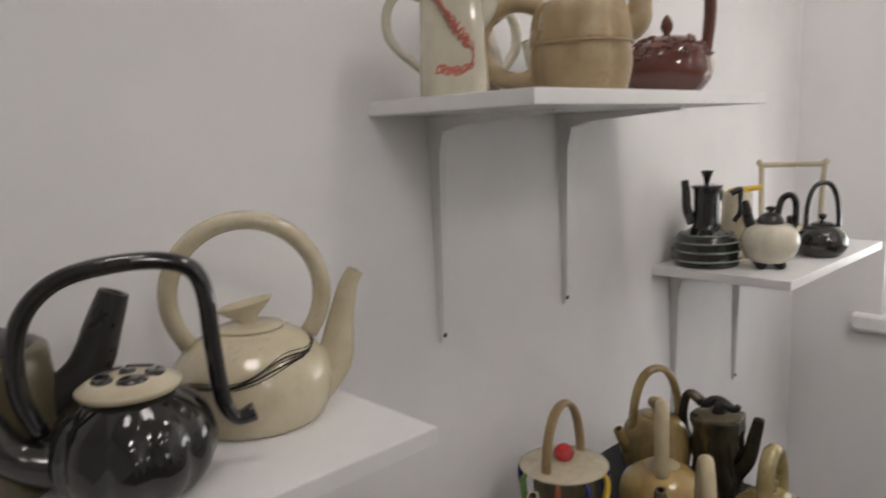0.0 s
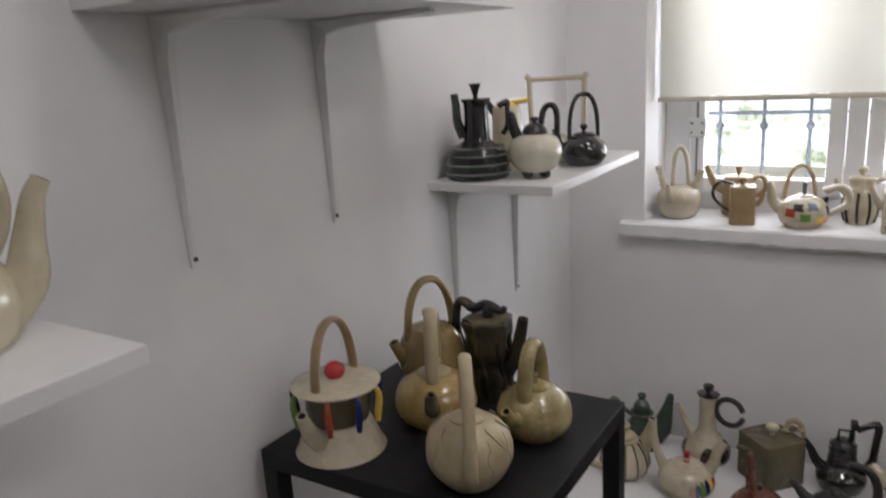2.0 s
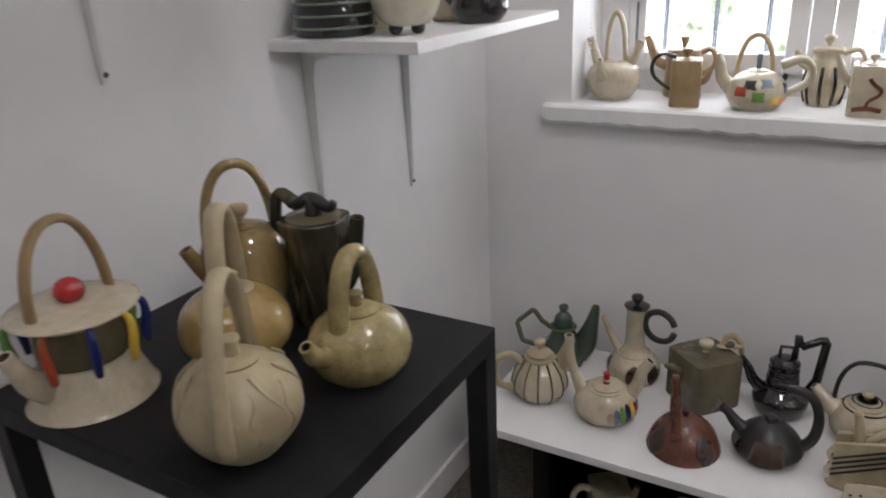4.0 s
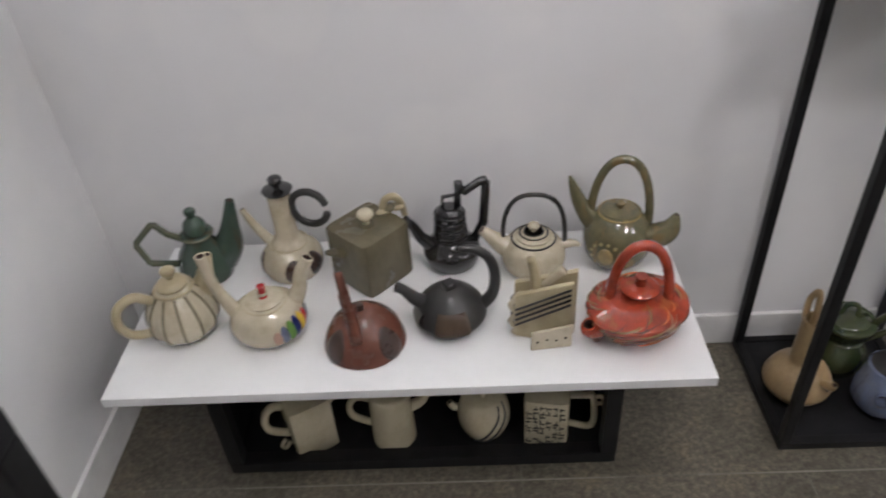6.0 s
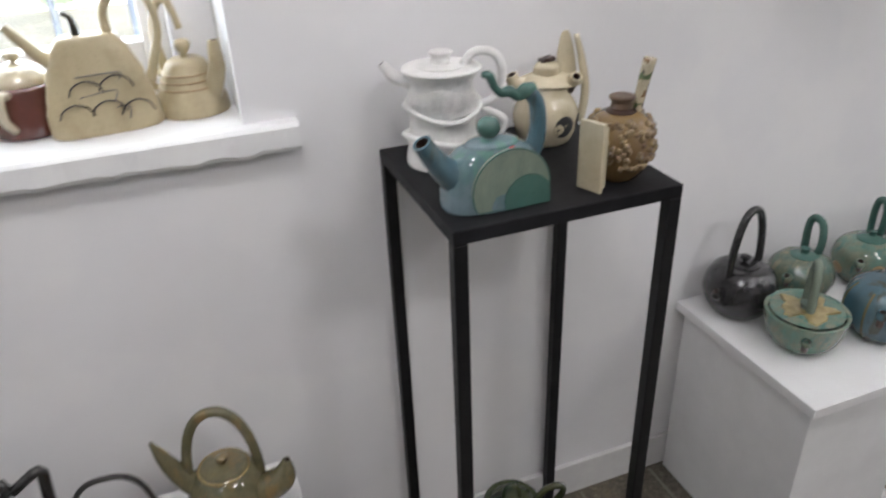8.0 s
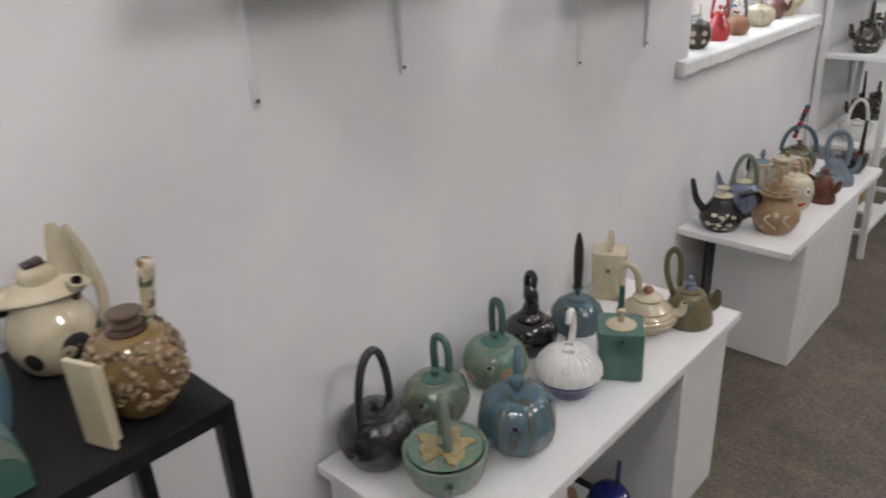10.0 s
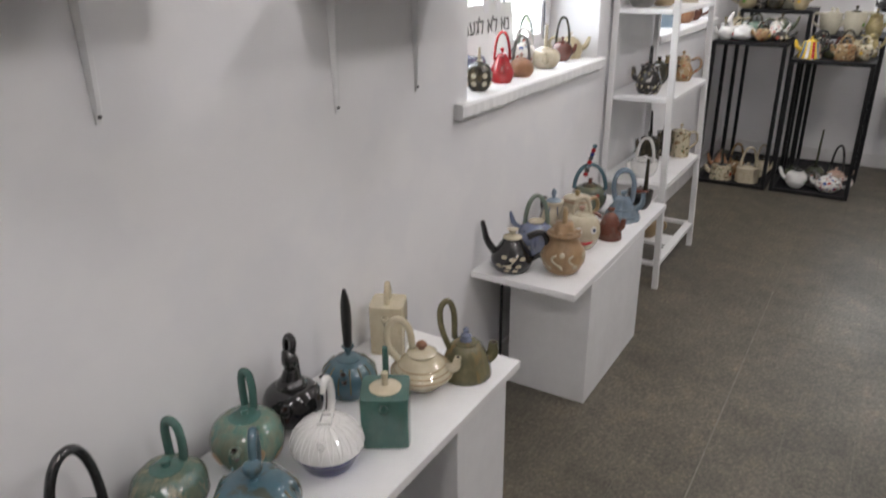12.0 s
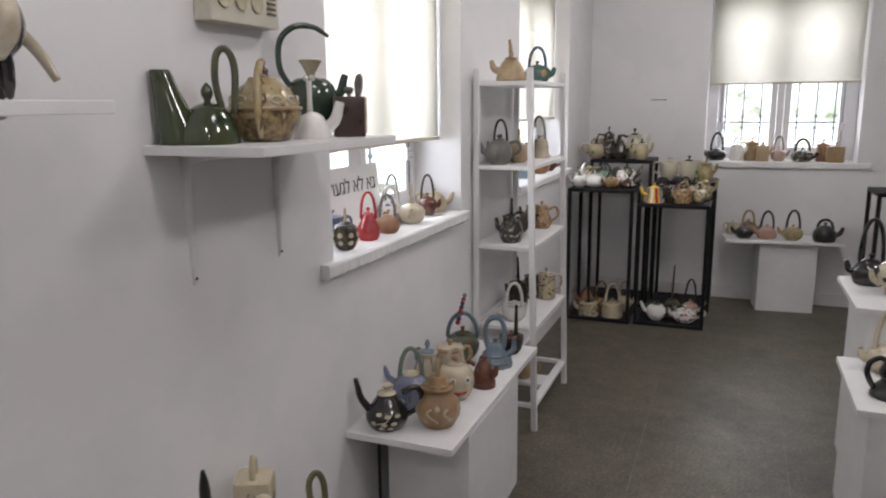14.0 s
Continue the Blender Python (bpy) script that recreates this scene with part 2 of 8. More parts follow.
# ---- the room ----
XE, YS, HC, T = 7.75, -4.3, 2.92, 0.29
WIN = [(0.236, 1.278, 1.048, 2.25), (3.662, 4.765, 1.047, 2.25), (5.67, 6.92, 1.06, 2.25)]
rows, x = [], -0.02
for a, b, z0, z1 in WIN:
    rows += [(x, a, 0, T, 0, HC), (a, b, 0, T, 0, z0 - 0.05), (a, b, 0, T, z1, HC)]
    x = b
rows.append((x, XE + T, 0, T, 0, HC))
tagged(to_object("wall_north", boxes_bm(rows), WALL), "white painted plaster wall with three deep window openings", "wall", kind="structure")
tagged(to_object("wall_west", box_bm(-0.3, 0, YS, T, 0, HC), WALL), "plain white painted plaster wall", "wall", kind="structure")
EW = (-1.925, -0.885, 1.07, 2.35)
rows = [(XE, XE + T, EW[1], 0, 0, HC), (XE, XE + T, EW[0], EW[1], 0, EW[2] - 0.05), (XE, XE + T, EW[0], EW[1], EW[3], HC), (XE, XE + T, YS, EW[0], 0, HC)]
tagged(to_object("wall_east", boxes_bm(rows), WALL), "white painted end wall with one window", "wall", kind="structure")
tagged(to_object("wall_south", box_bm(-0.3, XE + T, YS - 0.3, YS, 0, HC), WALL), "plain white wall closing the room", "wall", kind="structure")
tagged(to_object("ceiling", box_bm(-0.3, XE + T, YS - 0.3, T, HC, HC + 0.2), CEIL), "plain white painted ceiling", "ceiling", kind="structure")
floor = tagged(to_object("floor", box_bm(-0.3, XE + T, YS - 0.3, T, -0.2, -0.0004), GROUT), "grey-brown speckled terrazzo tile floor with pale joints", "floor", kind="structure")
tagged(to_object("ground", box_bm(-60, 70, T + 0.02, 60, -0.6, -0.4), plaster("pale outdoor ground", (0.35, 0.33, 0.28), (0.25, 0.24, 0.2))), "pale sunlit ground outside the windows", "ground", kind="structure")
# both backdrop panels glow by themselves to give the daylight glare
tagged(to_object("backdrop", box_bm(-14, 26, 11.0, 11.1, -0.4, 9.0), OUTSIDE), "self-glowing backdrop of an overexposed garden beyond the windows", "backdrop", kind="structure")
tagged(to_object("backdrop", box_bm(18.0, 18.1, -14, 10.5, -0.4, 9.0), OUTSIDE), "self-glowing backdrop of overexposed trees beyond the end window", "backdrop", kind="structure")
BASE = paint("white painted baseboard", (0.74, 0.73, 0.72), 0.5, 0.06, 12, 0.1)
tagged(to_object("baseboard", box_bm(0.014, 4.0, -0.012, -0.0005, 0.0, 0.095, bev=0.003), BASE), "low white painted baseboard along the wall", "baseboard", kind="structure")
tagged(to_object("baseboard", box_bm(4.0, XE - 0.013, -0.012, -0.0005, 0.0, 0.095, bev=0.003), BASE), "low white painted baseboard along the wall", "baseboard", kind="structure")
tagged(to_object("baseboard", box_bm(0.0005, 0.012, YS, -0.013, 0.0, 0.095, bev=0.003), BASE), "low white painted baseboard along the wall", "baseboard", kind="structure")
tagged(to_object("baseboard", box_bm(XE - 0.012, XE - 0.0005, YS, -0.013, 0.0, 0.095, bev=0.003), BASE), "low white painted baseboard along the end wall", "baseboard", kind="structure")


def sill_bm(x0, x1, y0, y1, z0, z1, seed):
    """A thick plastered sill with a ragged lower lip."""
    rnd = random.Random(seed)
    bm = bmesh.new()
    n = 60
    ring = []
    for i in range(n + 1):
        x = x0 + (x1 - x0) * i / n
        j = rnd.uniform(-0.0035, 0.0035)
        k = rnd.uniform(-0.002, 0.002)
        ring.append([bm.verts.new(c) for c in ((x, y1, z0), (x, y0 + 0.006, z0 + j), (x, y0 + k, z0 + 0.008 + j), (x, y0 + k * 0.5, z1 - 0.006), (x, y0 + 0.006, z1), (x, y1, z1))])
    for a, b in zip(ring, ring[1:]):
        for i in range(6):
            j = (i + 1) % 6
            bm.faces.new((a[i], b[i], b[j], a[j]))
    bm.faces.new(ring[0][::-1])
    bm.faces.new(ring[-1])
    bmesh.ops.recalc_face_normals(bm, faces=bm.faces)
    return bm


SILL = plaster("thick white sill paint", (0.82, 0.82, 0.81), (0.78, 0.78, 0.77), 0.5)


def window_unit(name, w, z0, z1, blind_z, m, label, sill_over=(0.07, 0.08), seed=1):
    """Window seen from the room: local x along the wall, +y outwards, local z up."""
    win = anchor(name, 0, 0, 0)
    win.matrix_basis = m
    yf = 0.22
    f = 0.075
    part("window_frame", boxes_bm([(0, f, yf, yf + 0.06, z0, z1), (w - f, w, yf, yf + 0.06, z0, z1), (f, w - f, yf, yf + 0.06, z0, z0 + 0.055), (f, w - f, yf, yf + 0.06, z1 - 0.06, z1)], 0.004), UPVC, win)
    mid = w * 0.5
    for i, (a, b) in enumerate(((f, mid - 0.025), (mid + 0.025, w - f))):
        s = 0.045
        za, zb = z0 + 0.055, z1 - 0.06
        sash = part("window_sash", boxes_bm([(a + 0.002, a + s, yf - 0.012, yf + 0.035, za, zb), (b - s, b - 0.002, yf - 0.012, yf + 0.035, za, zb), (a + s, b - s, yf - 0.012, yf + 0.035, za, za + s), (a + s, b - s, yf - 0.012, yf + 0.035, zb - s, zb)], 0.004), UPVC, win)
        g = part("pane", box_bm(a + s, b - s, yf + 0.012, yf + 0.018, za + s, zb - s), GLASS, sash)
        g.visible_shadow = False
        hx = a + 0.01 if i == 0 else b - 0.035
        hg = part("hinge", boxes_bm([(hx - 0.012, hx + 0.04, yf - 0.02, yf - 0.0125, za + 0.17, za + 0.225)], 0.003), UPVC, sash)
        part("screw", boxes_bm([(hx + dx, hx + dx + 0.006, yf - 0.0215, yf - 0.0195, za + dz, za + dz + 0.006) for dx in (-0.005, 0.026) for dz in (0.18, 0.208)]), SCREW, hg)
        part("rod", boxes_bm([(hx + 0.011, hx + 0.016, yf - 0.018, yf - 0.0125, za + 0.02, za + 0.168), (hx + 0.011, hx + 0.016, yf - 0.018, yf - 0.0125, za + 0.227, zb - 0.02)]), IRON, sash, "thin dark steel rod")
    part("mullion", box_bm(mid - 0.024, mid + 0.024, yf - 0.006, yf + 0.06, z0 + 0.055, z1 - 0.06, bev=0.004), UPVC, win)
    sl = tagged(to_object("sill", sill_bm(-sill_over[0], w + sill_over[1], -0.03, 0.0, z0 - 0.046, z0, seed), SILL, win))
    sl2 = to_object("sill_board", box_bm(0.0, w, 0.0005, 0.22, z0 - 0.05, z0), SILL, win)
    # iron grille outside
    gb = bmesh.new()
    k = int(w / 0.12)
    for i in range(1, k):
        xx = w * i / k
        c = bmesh.ops.create_cone(gb, cap_ends=True, segments=8, radius1=0.006, radius2=0.006, depth=z1 - z0)
        bmesh.ops.translate(gb, verts=c["verts"], vec=(xx, yf + 0.16, (z0 + z1) / 2))
        for zz in (z0 + 0.24, z0 + 0.33):
            c = bmesh.ops.create_uvsphere(gb, u_segments=8, v_segments=6, radius=0.013)
            bmesh.ops.translate(gb, verts=c["verts"], vec=(xx, yf + 0.16, zz))
    add_box(gb, 0, w, yf + 0.155, yf + 0.165, z0 + 0.275, z0 + 0.287)
    add_box(gb, 0, w, yf + 0.155, yf + 0.165, z0 + 0.05, z0 + 0.062)
    part("grille", gb, IRON, win, "wrought iron bars outside the glass")
    tagged(win, label, "window", kind="structure")
    # roller blind, half drawn
    bl = anchor("roller_blind", 0, 0, 0)
    bl.matrix_basis = m
    cb = bmesh.new()
    nz, nx = 2, 24
    grid = [[cb.verts.new((0.012 + (w - 0.024) * i / nx, 0.1 + 0.0025 * math.sin(i * 1.1), blind_z + (z1 - blind_z) * j / nz)) for i in range(nx + 1)] for j in range(nz + 1)]
    for j in range(nz):
        for i in range(nx):
            cb.faces.new((grid[j][i], grid[j][i + 1], grid[j + 1][i + 1], grid[j + 1][i]))
    bmesh.ops.solidify(cb, geom=cb.faces[:], thickness=0.0012)
    part("cloth", cb, BLIND, bl, smooth=True)
    part("bottom_bar", box_bm(0.008, w - 0.008, 0.092, 0.106, blind_z - 0.016, blind_z - 0.001, bev=0.004), paint("cream blind bar", (0.62, 0.58, 0.48), 0.5), bl, "slim cream bottom bar")
    ch = bmesh.new()
    for i in range(int((z1 - z0 - 0.1) / 0.012)):
        c = bmesh.ops.create_icosphere(ch, subdivisions=1, radius=0.0028)
        bmesh.ops.translate(ch, verts=c["verts"], vec=(0.02, 0.075, z0 + 0.1 + i * 0.012))
    part("bead_chain", ch, UPVC, bl, "white plastic bead chain")
    tagged(bl, "cream cloth roller blind half drawn over the window", "blind", "roller blinds")


for i, (a, b, z0, z1) in enumerate(WIN):
    window_unit("window_%d" % (i + 1), b - a, z0, z1, (1.40, 1.375, 1.42)[i], pose(a, 0, 0), "white framed casement window with iron grille and deep sill", ((0.065, 0.08), (0.075, 0.035), (0.04, 0.05))[i], i)
window_unit("window_4", EW[1] - EW[0], EW[2], EW[3], 1.655, pose(XE, EW[1], 0, 0, 0, -90), "white framed casement window in the end wall", (0.015, 0.09), 9)


# ---- furniture ----
def bracket(parent, m, L):
    """Tapered pressed shelf bracket. Local: wall at x=0, shelf underside at z=0, arm along +x."""
    bm = bmesh.new()
    A = 0.23
    # wall leg, tapering downwards, with a shallow ridge
    def strip(pts):
        prev = None
        for c, half, rid, nrm, side in pts:
            c, nrm, side = Vector(c), Vector(nrm), Vector(side)
            ring = [bm.verts.new(c - side * half), bm.verts.new(c - side * half + nrm * 0.003), bm.verts.new(c - side * half * 0.45 + nrm * rid), bm.verts.new(c + side * half * 0.45 + nrm * rid), bm.verts.new(c + side * half + nrm * 0.003), bm.verts.new(c + side * half)]
            if prev:
                for i in range(6):
                    j = (i + 1) % 6
                    bm.faces.new((prev[i], prev[j], ring[j], ring[i]))
            else:
                bm.faces.new(ring[::-1])
            prev = ring
        bm.faces.new(prev)
    S = (0, 1, 0)
    strip([((0.0, 0, -L), 0.006, 0.004, (1, 0, 0), S), ((0.0, 0, -L + 0.03), 0.008, 0.008, (1, 0, 0), S), ((0.0, 0, -0.06), 0.014, 0.016, (1, 0, 0), S), ((0.0, 0, -0.001), 0.016, 0.03, (1, 0, 0), S)])
    strip([((0.0, 0, -0.001), 0.016, 0.03, (0, 0, -1), S), ((0.06, 0, -0.001), 0.014, 0.015, (0, 0, -1), S), ((A, 0, -0.001), 0.008, 0.004, (0, 0, -1), S)])
    bmesh.ops.recalc_face_normals(bm, faces=bm.faces)
    br = part("bracket", bm, BRACK, parent)
    br.matrix_basis = m
    for z in (-0.055, -L + 0.012):
        sb = bmesh.new()
        bmesh.ops.create_cone(sb, cap_ends=True, segments=12, radius1=0.0045, radius2=0.003, depth=0.004)
        s = part("screw", sb, SCREW, br, "dark screw head")
        s.matrix_basis = pose(0.012 if z > -0.1 else 0.006, 0, z, 0, 90, 0)


def wall_shelf(length, depth, m, arms, leg):
    """Local: wall at x=0, shelf along +y from 0, top at z=0."""
    sh = anchor("wall_shelf", 0, 0, 0)
    sh.matrix_basis = m
    part("board", box_bm(0.0005, depth, 0, length, -0.019, 0, bev=0.0015), BOARD, sh)
    for a in arms:
        bracket(sh, pose(0.0005, a, -0.0195), leg)
    return tagged(sh, "white board wall shelf on two tapered metal brackets", "shelf", "wall shelves")


wall_shelf(0.61, 0.288, pose(0, -1.543, 1.630), (0.122, 0.437), 0.346)
wall_shelf(0.564, 0.288, pose(0, -0.797, 1.286), (0.095, 0.411), 0.345)
wall_shelf(0.60, 0.298, pose(0, -2.316, 1.303), (0.12, 0.46), 0.345)
wall_shelf(0.57, 0.29, pose(2.022, 0, 1.516, 0, 0, -90), (0.122, 0.441), 0.294)
wall_shelf(0.575, 0.29, pose(2.935, 0, 1.43, 0, 0, -90), (0.119, 0.45), 0.294)


def steel_stand(w, d, h, m, bar, plate, label, name="display_stand"):
    """Black welded frame with a top and a bottom plate. Local: x 0..w, y 0..d."""
    st = anchor(name, 0, 0, 0)
    st.matrix_basis = m
    part("top_plate", box_bm(0, w, 0, d, h - bar, h, bev=0.002), TABLE, st)
    for a in (0, w - bar):
        for b in (0, d - bar):
            part("leg", box_bm(a, a + bar, b, b + bar, bar if plate else 0, h - bar - 0.0005, bev=0.002), STEEL, st)
    if plate:
        part("bottom_rail", boxes_bm([(0, w, 0, bar, 0, bar - 0.0005), (0, w, d - bar, d, 0, bar - 0.0005), (0, bar, bar, d - bar, 0, bar - 0.0005), (w - bar, w, bar, d - bar, 0, bar - 0.0005)], 0.0015), STEEL, st)
        part("bottom_plate", box_bm(bar, w - bar, bar, d - bar, 0.006, 0.016), TABLE, st)
    return tagged(st, label, "stand")


steel_stand(0.46, 0.395, 0.955, pose(0.03, -1.37, 0), 0.03, False, "matt black table with square legs beside the wall", "display_table")
steel_stand(0.356, 0.332, 0.975, pose(1.487, -0.34, 0), 0.021, True, "tall black steel frame stand holding teapots")
for sx, sy, sw, sd, shh in ((6.75, -0.495, 0.42, 0.445, 0.935), (6.77, -0.982, 0.43, 0.46, 0.845), (7.22, -0.56, 0.42, 0.45, 1.10), (7.24, -1.0, 0.42, 0.42, 0.95), (6.9, -2.34, 0.4, 0.4, 0.95)):
    steel_stand(sw, sd, shh, pose(sx, sy, 0), 0.024, True, "tall black steel frame stand crowded with teapots")


def bench(x0, x1, y0, y1, z, boxes, label, turn=0.0):
    b = anchor("display_bench", x0, y0, 0, turn)
    part("top", box_bm(0, x1 - x0, 0, y1 - y0, z - 0.022, z, bev=0.0015), BOARD, b)
    for a, c, d, e in boxes:
        part("pedestal", box_bm(a - x0, c - x0, d - y0, e - y0, 0, z - 0.0225, bev=0.002), BOXW, b)
    return tagged(b, label, "bench", "white benches")


bench(2.152, 3.231, -0.404, -0.004, 0.494, [(2.165, 2.45, -0.39, -0.02), (2.925, 3.165, -0.398, -0.02)], "white board bench on two white box pedestals")
bench(3.686, 4.705, -0.371, -0.004, 0.480, [(3.835, 4.405, -0.372, -0.08)], "white board bench on one wide white pedestal")
bench(7.45, 7.735, -1.865, -1.08, 0.53, [(7.50, 7.725, -1.705, -1.32)], "white bench with a central pedestal under the window", 7.0)
# low bench on a black steel box
b1 = anchor("display_bench", 0.165, -0.47, 0)
part("top", box_bm(0, 1.091, 0, 0.445, 0.366, 0.386, bev=0.0015), BOARD, b1)
tagged(b1, "low white board bench resting on a black steel frame", "bench", "white benches")
fr = anchor("steel_box_frame", 0.285, -0.357, 0)
W0, D0, H0, B0 = 0.845, 0.32, 0.3655, 0.032
part("frame", boxes_bm([(0, W0, 0, B0, 0, B0), (0, W0, D0 - B0, D0, 0, B0), (0, W0, 0, B0, H0 - B0, H0), (0, W0, D0 - B0, D0, H0 - B0, H0)], 0.002), STEEL, fr)
for a in (0, W0 - 0.006):
    part("side_panel", box_bm(a, a + 0.006, B0, D0 - B0, 0.0, H0), TABLE, fr)
for a in (0, W0 - B0):
    for b in (0, D0 - B0):
        part("post", box_bm(a, a + B0, b, b + B0, B0 + 0.0005, H0 - B0 - 0.0005), STEEL, fr)
# black sheets added for the shade on floor and back inside the open frame
part("floor_shade_panel", box_bm(0.007, W0 - 0.007, B0 + 0.001, D0 - B0 - 0.001, 0.001, 0.008), TABLE, fr)
part("back_shade_panel", box_bm(0.007, W0 - 0.007, D0 - B0 - 0.008, D0 - B0 - 0.002, 0.009, H0 - B0), TABLE, fr)
for o in list(fr.children):
    o.parent = b1
    o.location = (0.12, 0.113, 0)
bpy.data.objects.remove(fr)


# white rack
def rack(m):
    rk = anchor("shelf_rack", 0, 0, 0)
    rk.matrix_basis = m
    L, bar = 0.66, 0.026
    def depth(z):
        return 0.312 - 0.028 * z
    for x in (0, L - bar):
        bm = bmesh.new()
        add_box(bm, x, x + bar, -bar, 0, 0, 1.66, bev=0.002)
        for v in bm.verts:
            v.co.y -= depth(v.co.z) - bar
        part("post", bm, BRACK, rk)
        part("post", box_bm(x, x + bar, -bar, 0, 0, 1.66, bev=0.002), BRACK, rk)
    for i, z in enumerate((0.13, 0.50, 0.878, 1.24, 1.608)):
        d = depth(z)
        if i == 0:
            part("shelf_rail", boxes_bm([(0.0265, L - 0.0265, -d + 0.002, -d + 0.04, z - 0.018, z), (0.0265, L - 0.0265, -0.06, -0.028, z - 0.018, z)], 0.0015), BOARD, rk)
            for xx in (0.0, L - 0.026):
                part("shelf_rail", box_bm(xx + 0.001, xx + 0.025, -d + 0.028, -0.0275, z - 0.018, z, bev=0.0015), BOARD, rk)
            part("shelf_slat", box_bm(0.26, 0.40, -d + 0.041, -0.061, z - 0.016, z - 0.001, bev=0.0015), BOARD, rk)
        else:
            part("shelf_board", box_bm(0.0265, L - 0.0265, -d + 0.002, -0.002, z - 0.018, z, bev=0.0015), BOARD, rk)
            for xx in (0.0, L - 0.026):
                part("shelf_rail", box_bm(xx + 0.001, xx + 0.025, -d + 0.028, -0.0275, z - 0.02, z - 0.002, bev=0.0015), BOARD, rk)
    return tagged(rk, "white painted five-tier shelf rack full of teapots", "rack")


rack(pose(4.885, -0.015, 0))


# ---- teapots: shapes ----
def smooth_pts(pts, n=4):
    """Catmull-Rom through the points."""
    P = [Vector(p) for p in pts]
    if len(P) < 3:
        return P
    P = [P[0] * 2 - P[1]] + P + [P[-1] * 2 - P[-2]]
    out = []
    for i in range(1, len(P) - 2):
        for k in range(n):
            t = k / n
            a, b, c, d = P[i - 1], P[i], P[i + 1], P[i + 2]
            out.append(0.5 * ((2 * b) + (c - a) * t + (2 * a - 5 * b + 4 * c - d) * t * t + (3 * b - a - 3 * c + d) * t ** 3))
    out.append(P[-2])
    return out


def tube_bm(pts, radii, seg=12, flat=1.0, hole=False, bm=None, n=5, sharp=False):
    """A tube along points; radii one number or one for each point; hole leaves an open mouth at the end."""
    bm = bm or bmesh.new()
    if isinstance(radii, (int, float)):
        radii = [radii] * len(pts)
    if sharp:
        P, R = [Vector(p) for p in pts], list(radii)
    else:
        P = smooth_pts(pts, n)
        R = [v[0] for v in smooth_pts([(r, 0, 0) for r in radii], n)] if len(radii) > 2 else list(radii)
    tang = [(P[min(i + 1, len(P) - 1)] - P[max(i - 1, 0)]).normalized() for i in range(len(P))]
    up = Vector((0, 1, 0))
    if abs(tang[0].dot(up)) > 0.9:
        up = Vector((1, 0, 0))
    rings = []
    for p, t, r in zip(P, tang, R):
        side = t.cross(up).normalized()
        up = side.cross(t).normalized()
        rings.append([bm.verts.new(p + side * (math.cos(a) * r) + up * (math.sin(a) * r * flat)) for a in (2 * math.pi * k / seg for k in range(seg))])
    if hole:
        side, r = tang[-1], R[-1]
        for f, back in ((0.7, 0.0), (0.66, -max(3.5 * r, 0.012))):
            c = P[-1] + tang[-1] * back
            rings.append([bm.verts.new(c + (v.co - P[-1]) * f) for v in rings[len(P) - 1]])
    # inner faces take the second slot, which paints the mouth's shade dark
    for i, (a, b) in enumerate(zip(rings, rings[1:])):
        for k in range(seg):
            j = (k + 1) % seg
            bm.faces.new((a[k], a[j], b[j], b[k])).material_index = 1 if hole and i == len(rings) - 2 else 0
    bm.faces.new(rings[0][::-1])
    bm.faces.new(rings[-1]).material_index = 1 if hole else 0
    bmesh.ops.recalc_face_normals(bm, faces=bm.faces)
    return bm


def lathe_bm(prof, seg=36, ribs=None, sq=2.0, sx=1.0, sy=1.0, lump=0.0, seed=0, n=4, smooth=True, twist=0.0):
    """A turned body from (radius, height) points; ribs = (count, depth); sq over 2 squares the plan."""
    P = smooth_pts([(r, 0, z) for r, z in prof], n) if smooth else [Vector((r, 0, z)) for r, z in prof]
    bm = bmesh.new()
    rings = []
    z1 = max(p.z for p in P) or 1
    for p in P:
        ring = []
        for k in range(seg):
            a = 2 * math.pi * k / seg
            c, s = math.cos(a), math.sin(a)
            f = 1.0
            if sq != 2.0:
                f = 1.0 / (abs(c) ** sq + abs(s) ** sq) ** (1 / sq)
            if ribs:
                u = (a * ribs[0] / (2 * math.pi)) % 1.0
                f *= 1 - ribs[1] * (1 - math.sin(math.pi * u) ** 0.6)
            r = max(p.x, 0.0004) * f
            q = Vector((c * r * sx, s * r * sy, p.z))
            if lump:
                q += Vector((c, s, 0.2)) * lump * noise.noise(Vector((q.x * 40 + seed, q.y * 40, q.z * 40)))
            ring.append(bm.verts.new(q))
        rings.append(ring)
    for a, b in zip(rings, rings[1:]):
        for k in range(seg):
            j = (k + 1) % seg
            bm.faces.new((a[k], a[j], b[j], b[k]))
    bm.faces.new(rings[0][::-1])
    bm.faces.new(rings[-1])
    bmesh.ops.recalc_face_normals(bm, faces=bm.faces)
    return bm


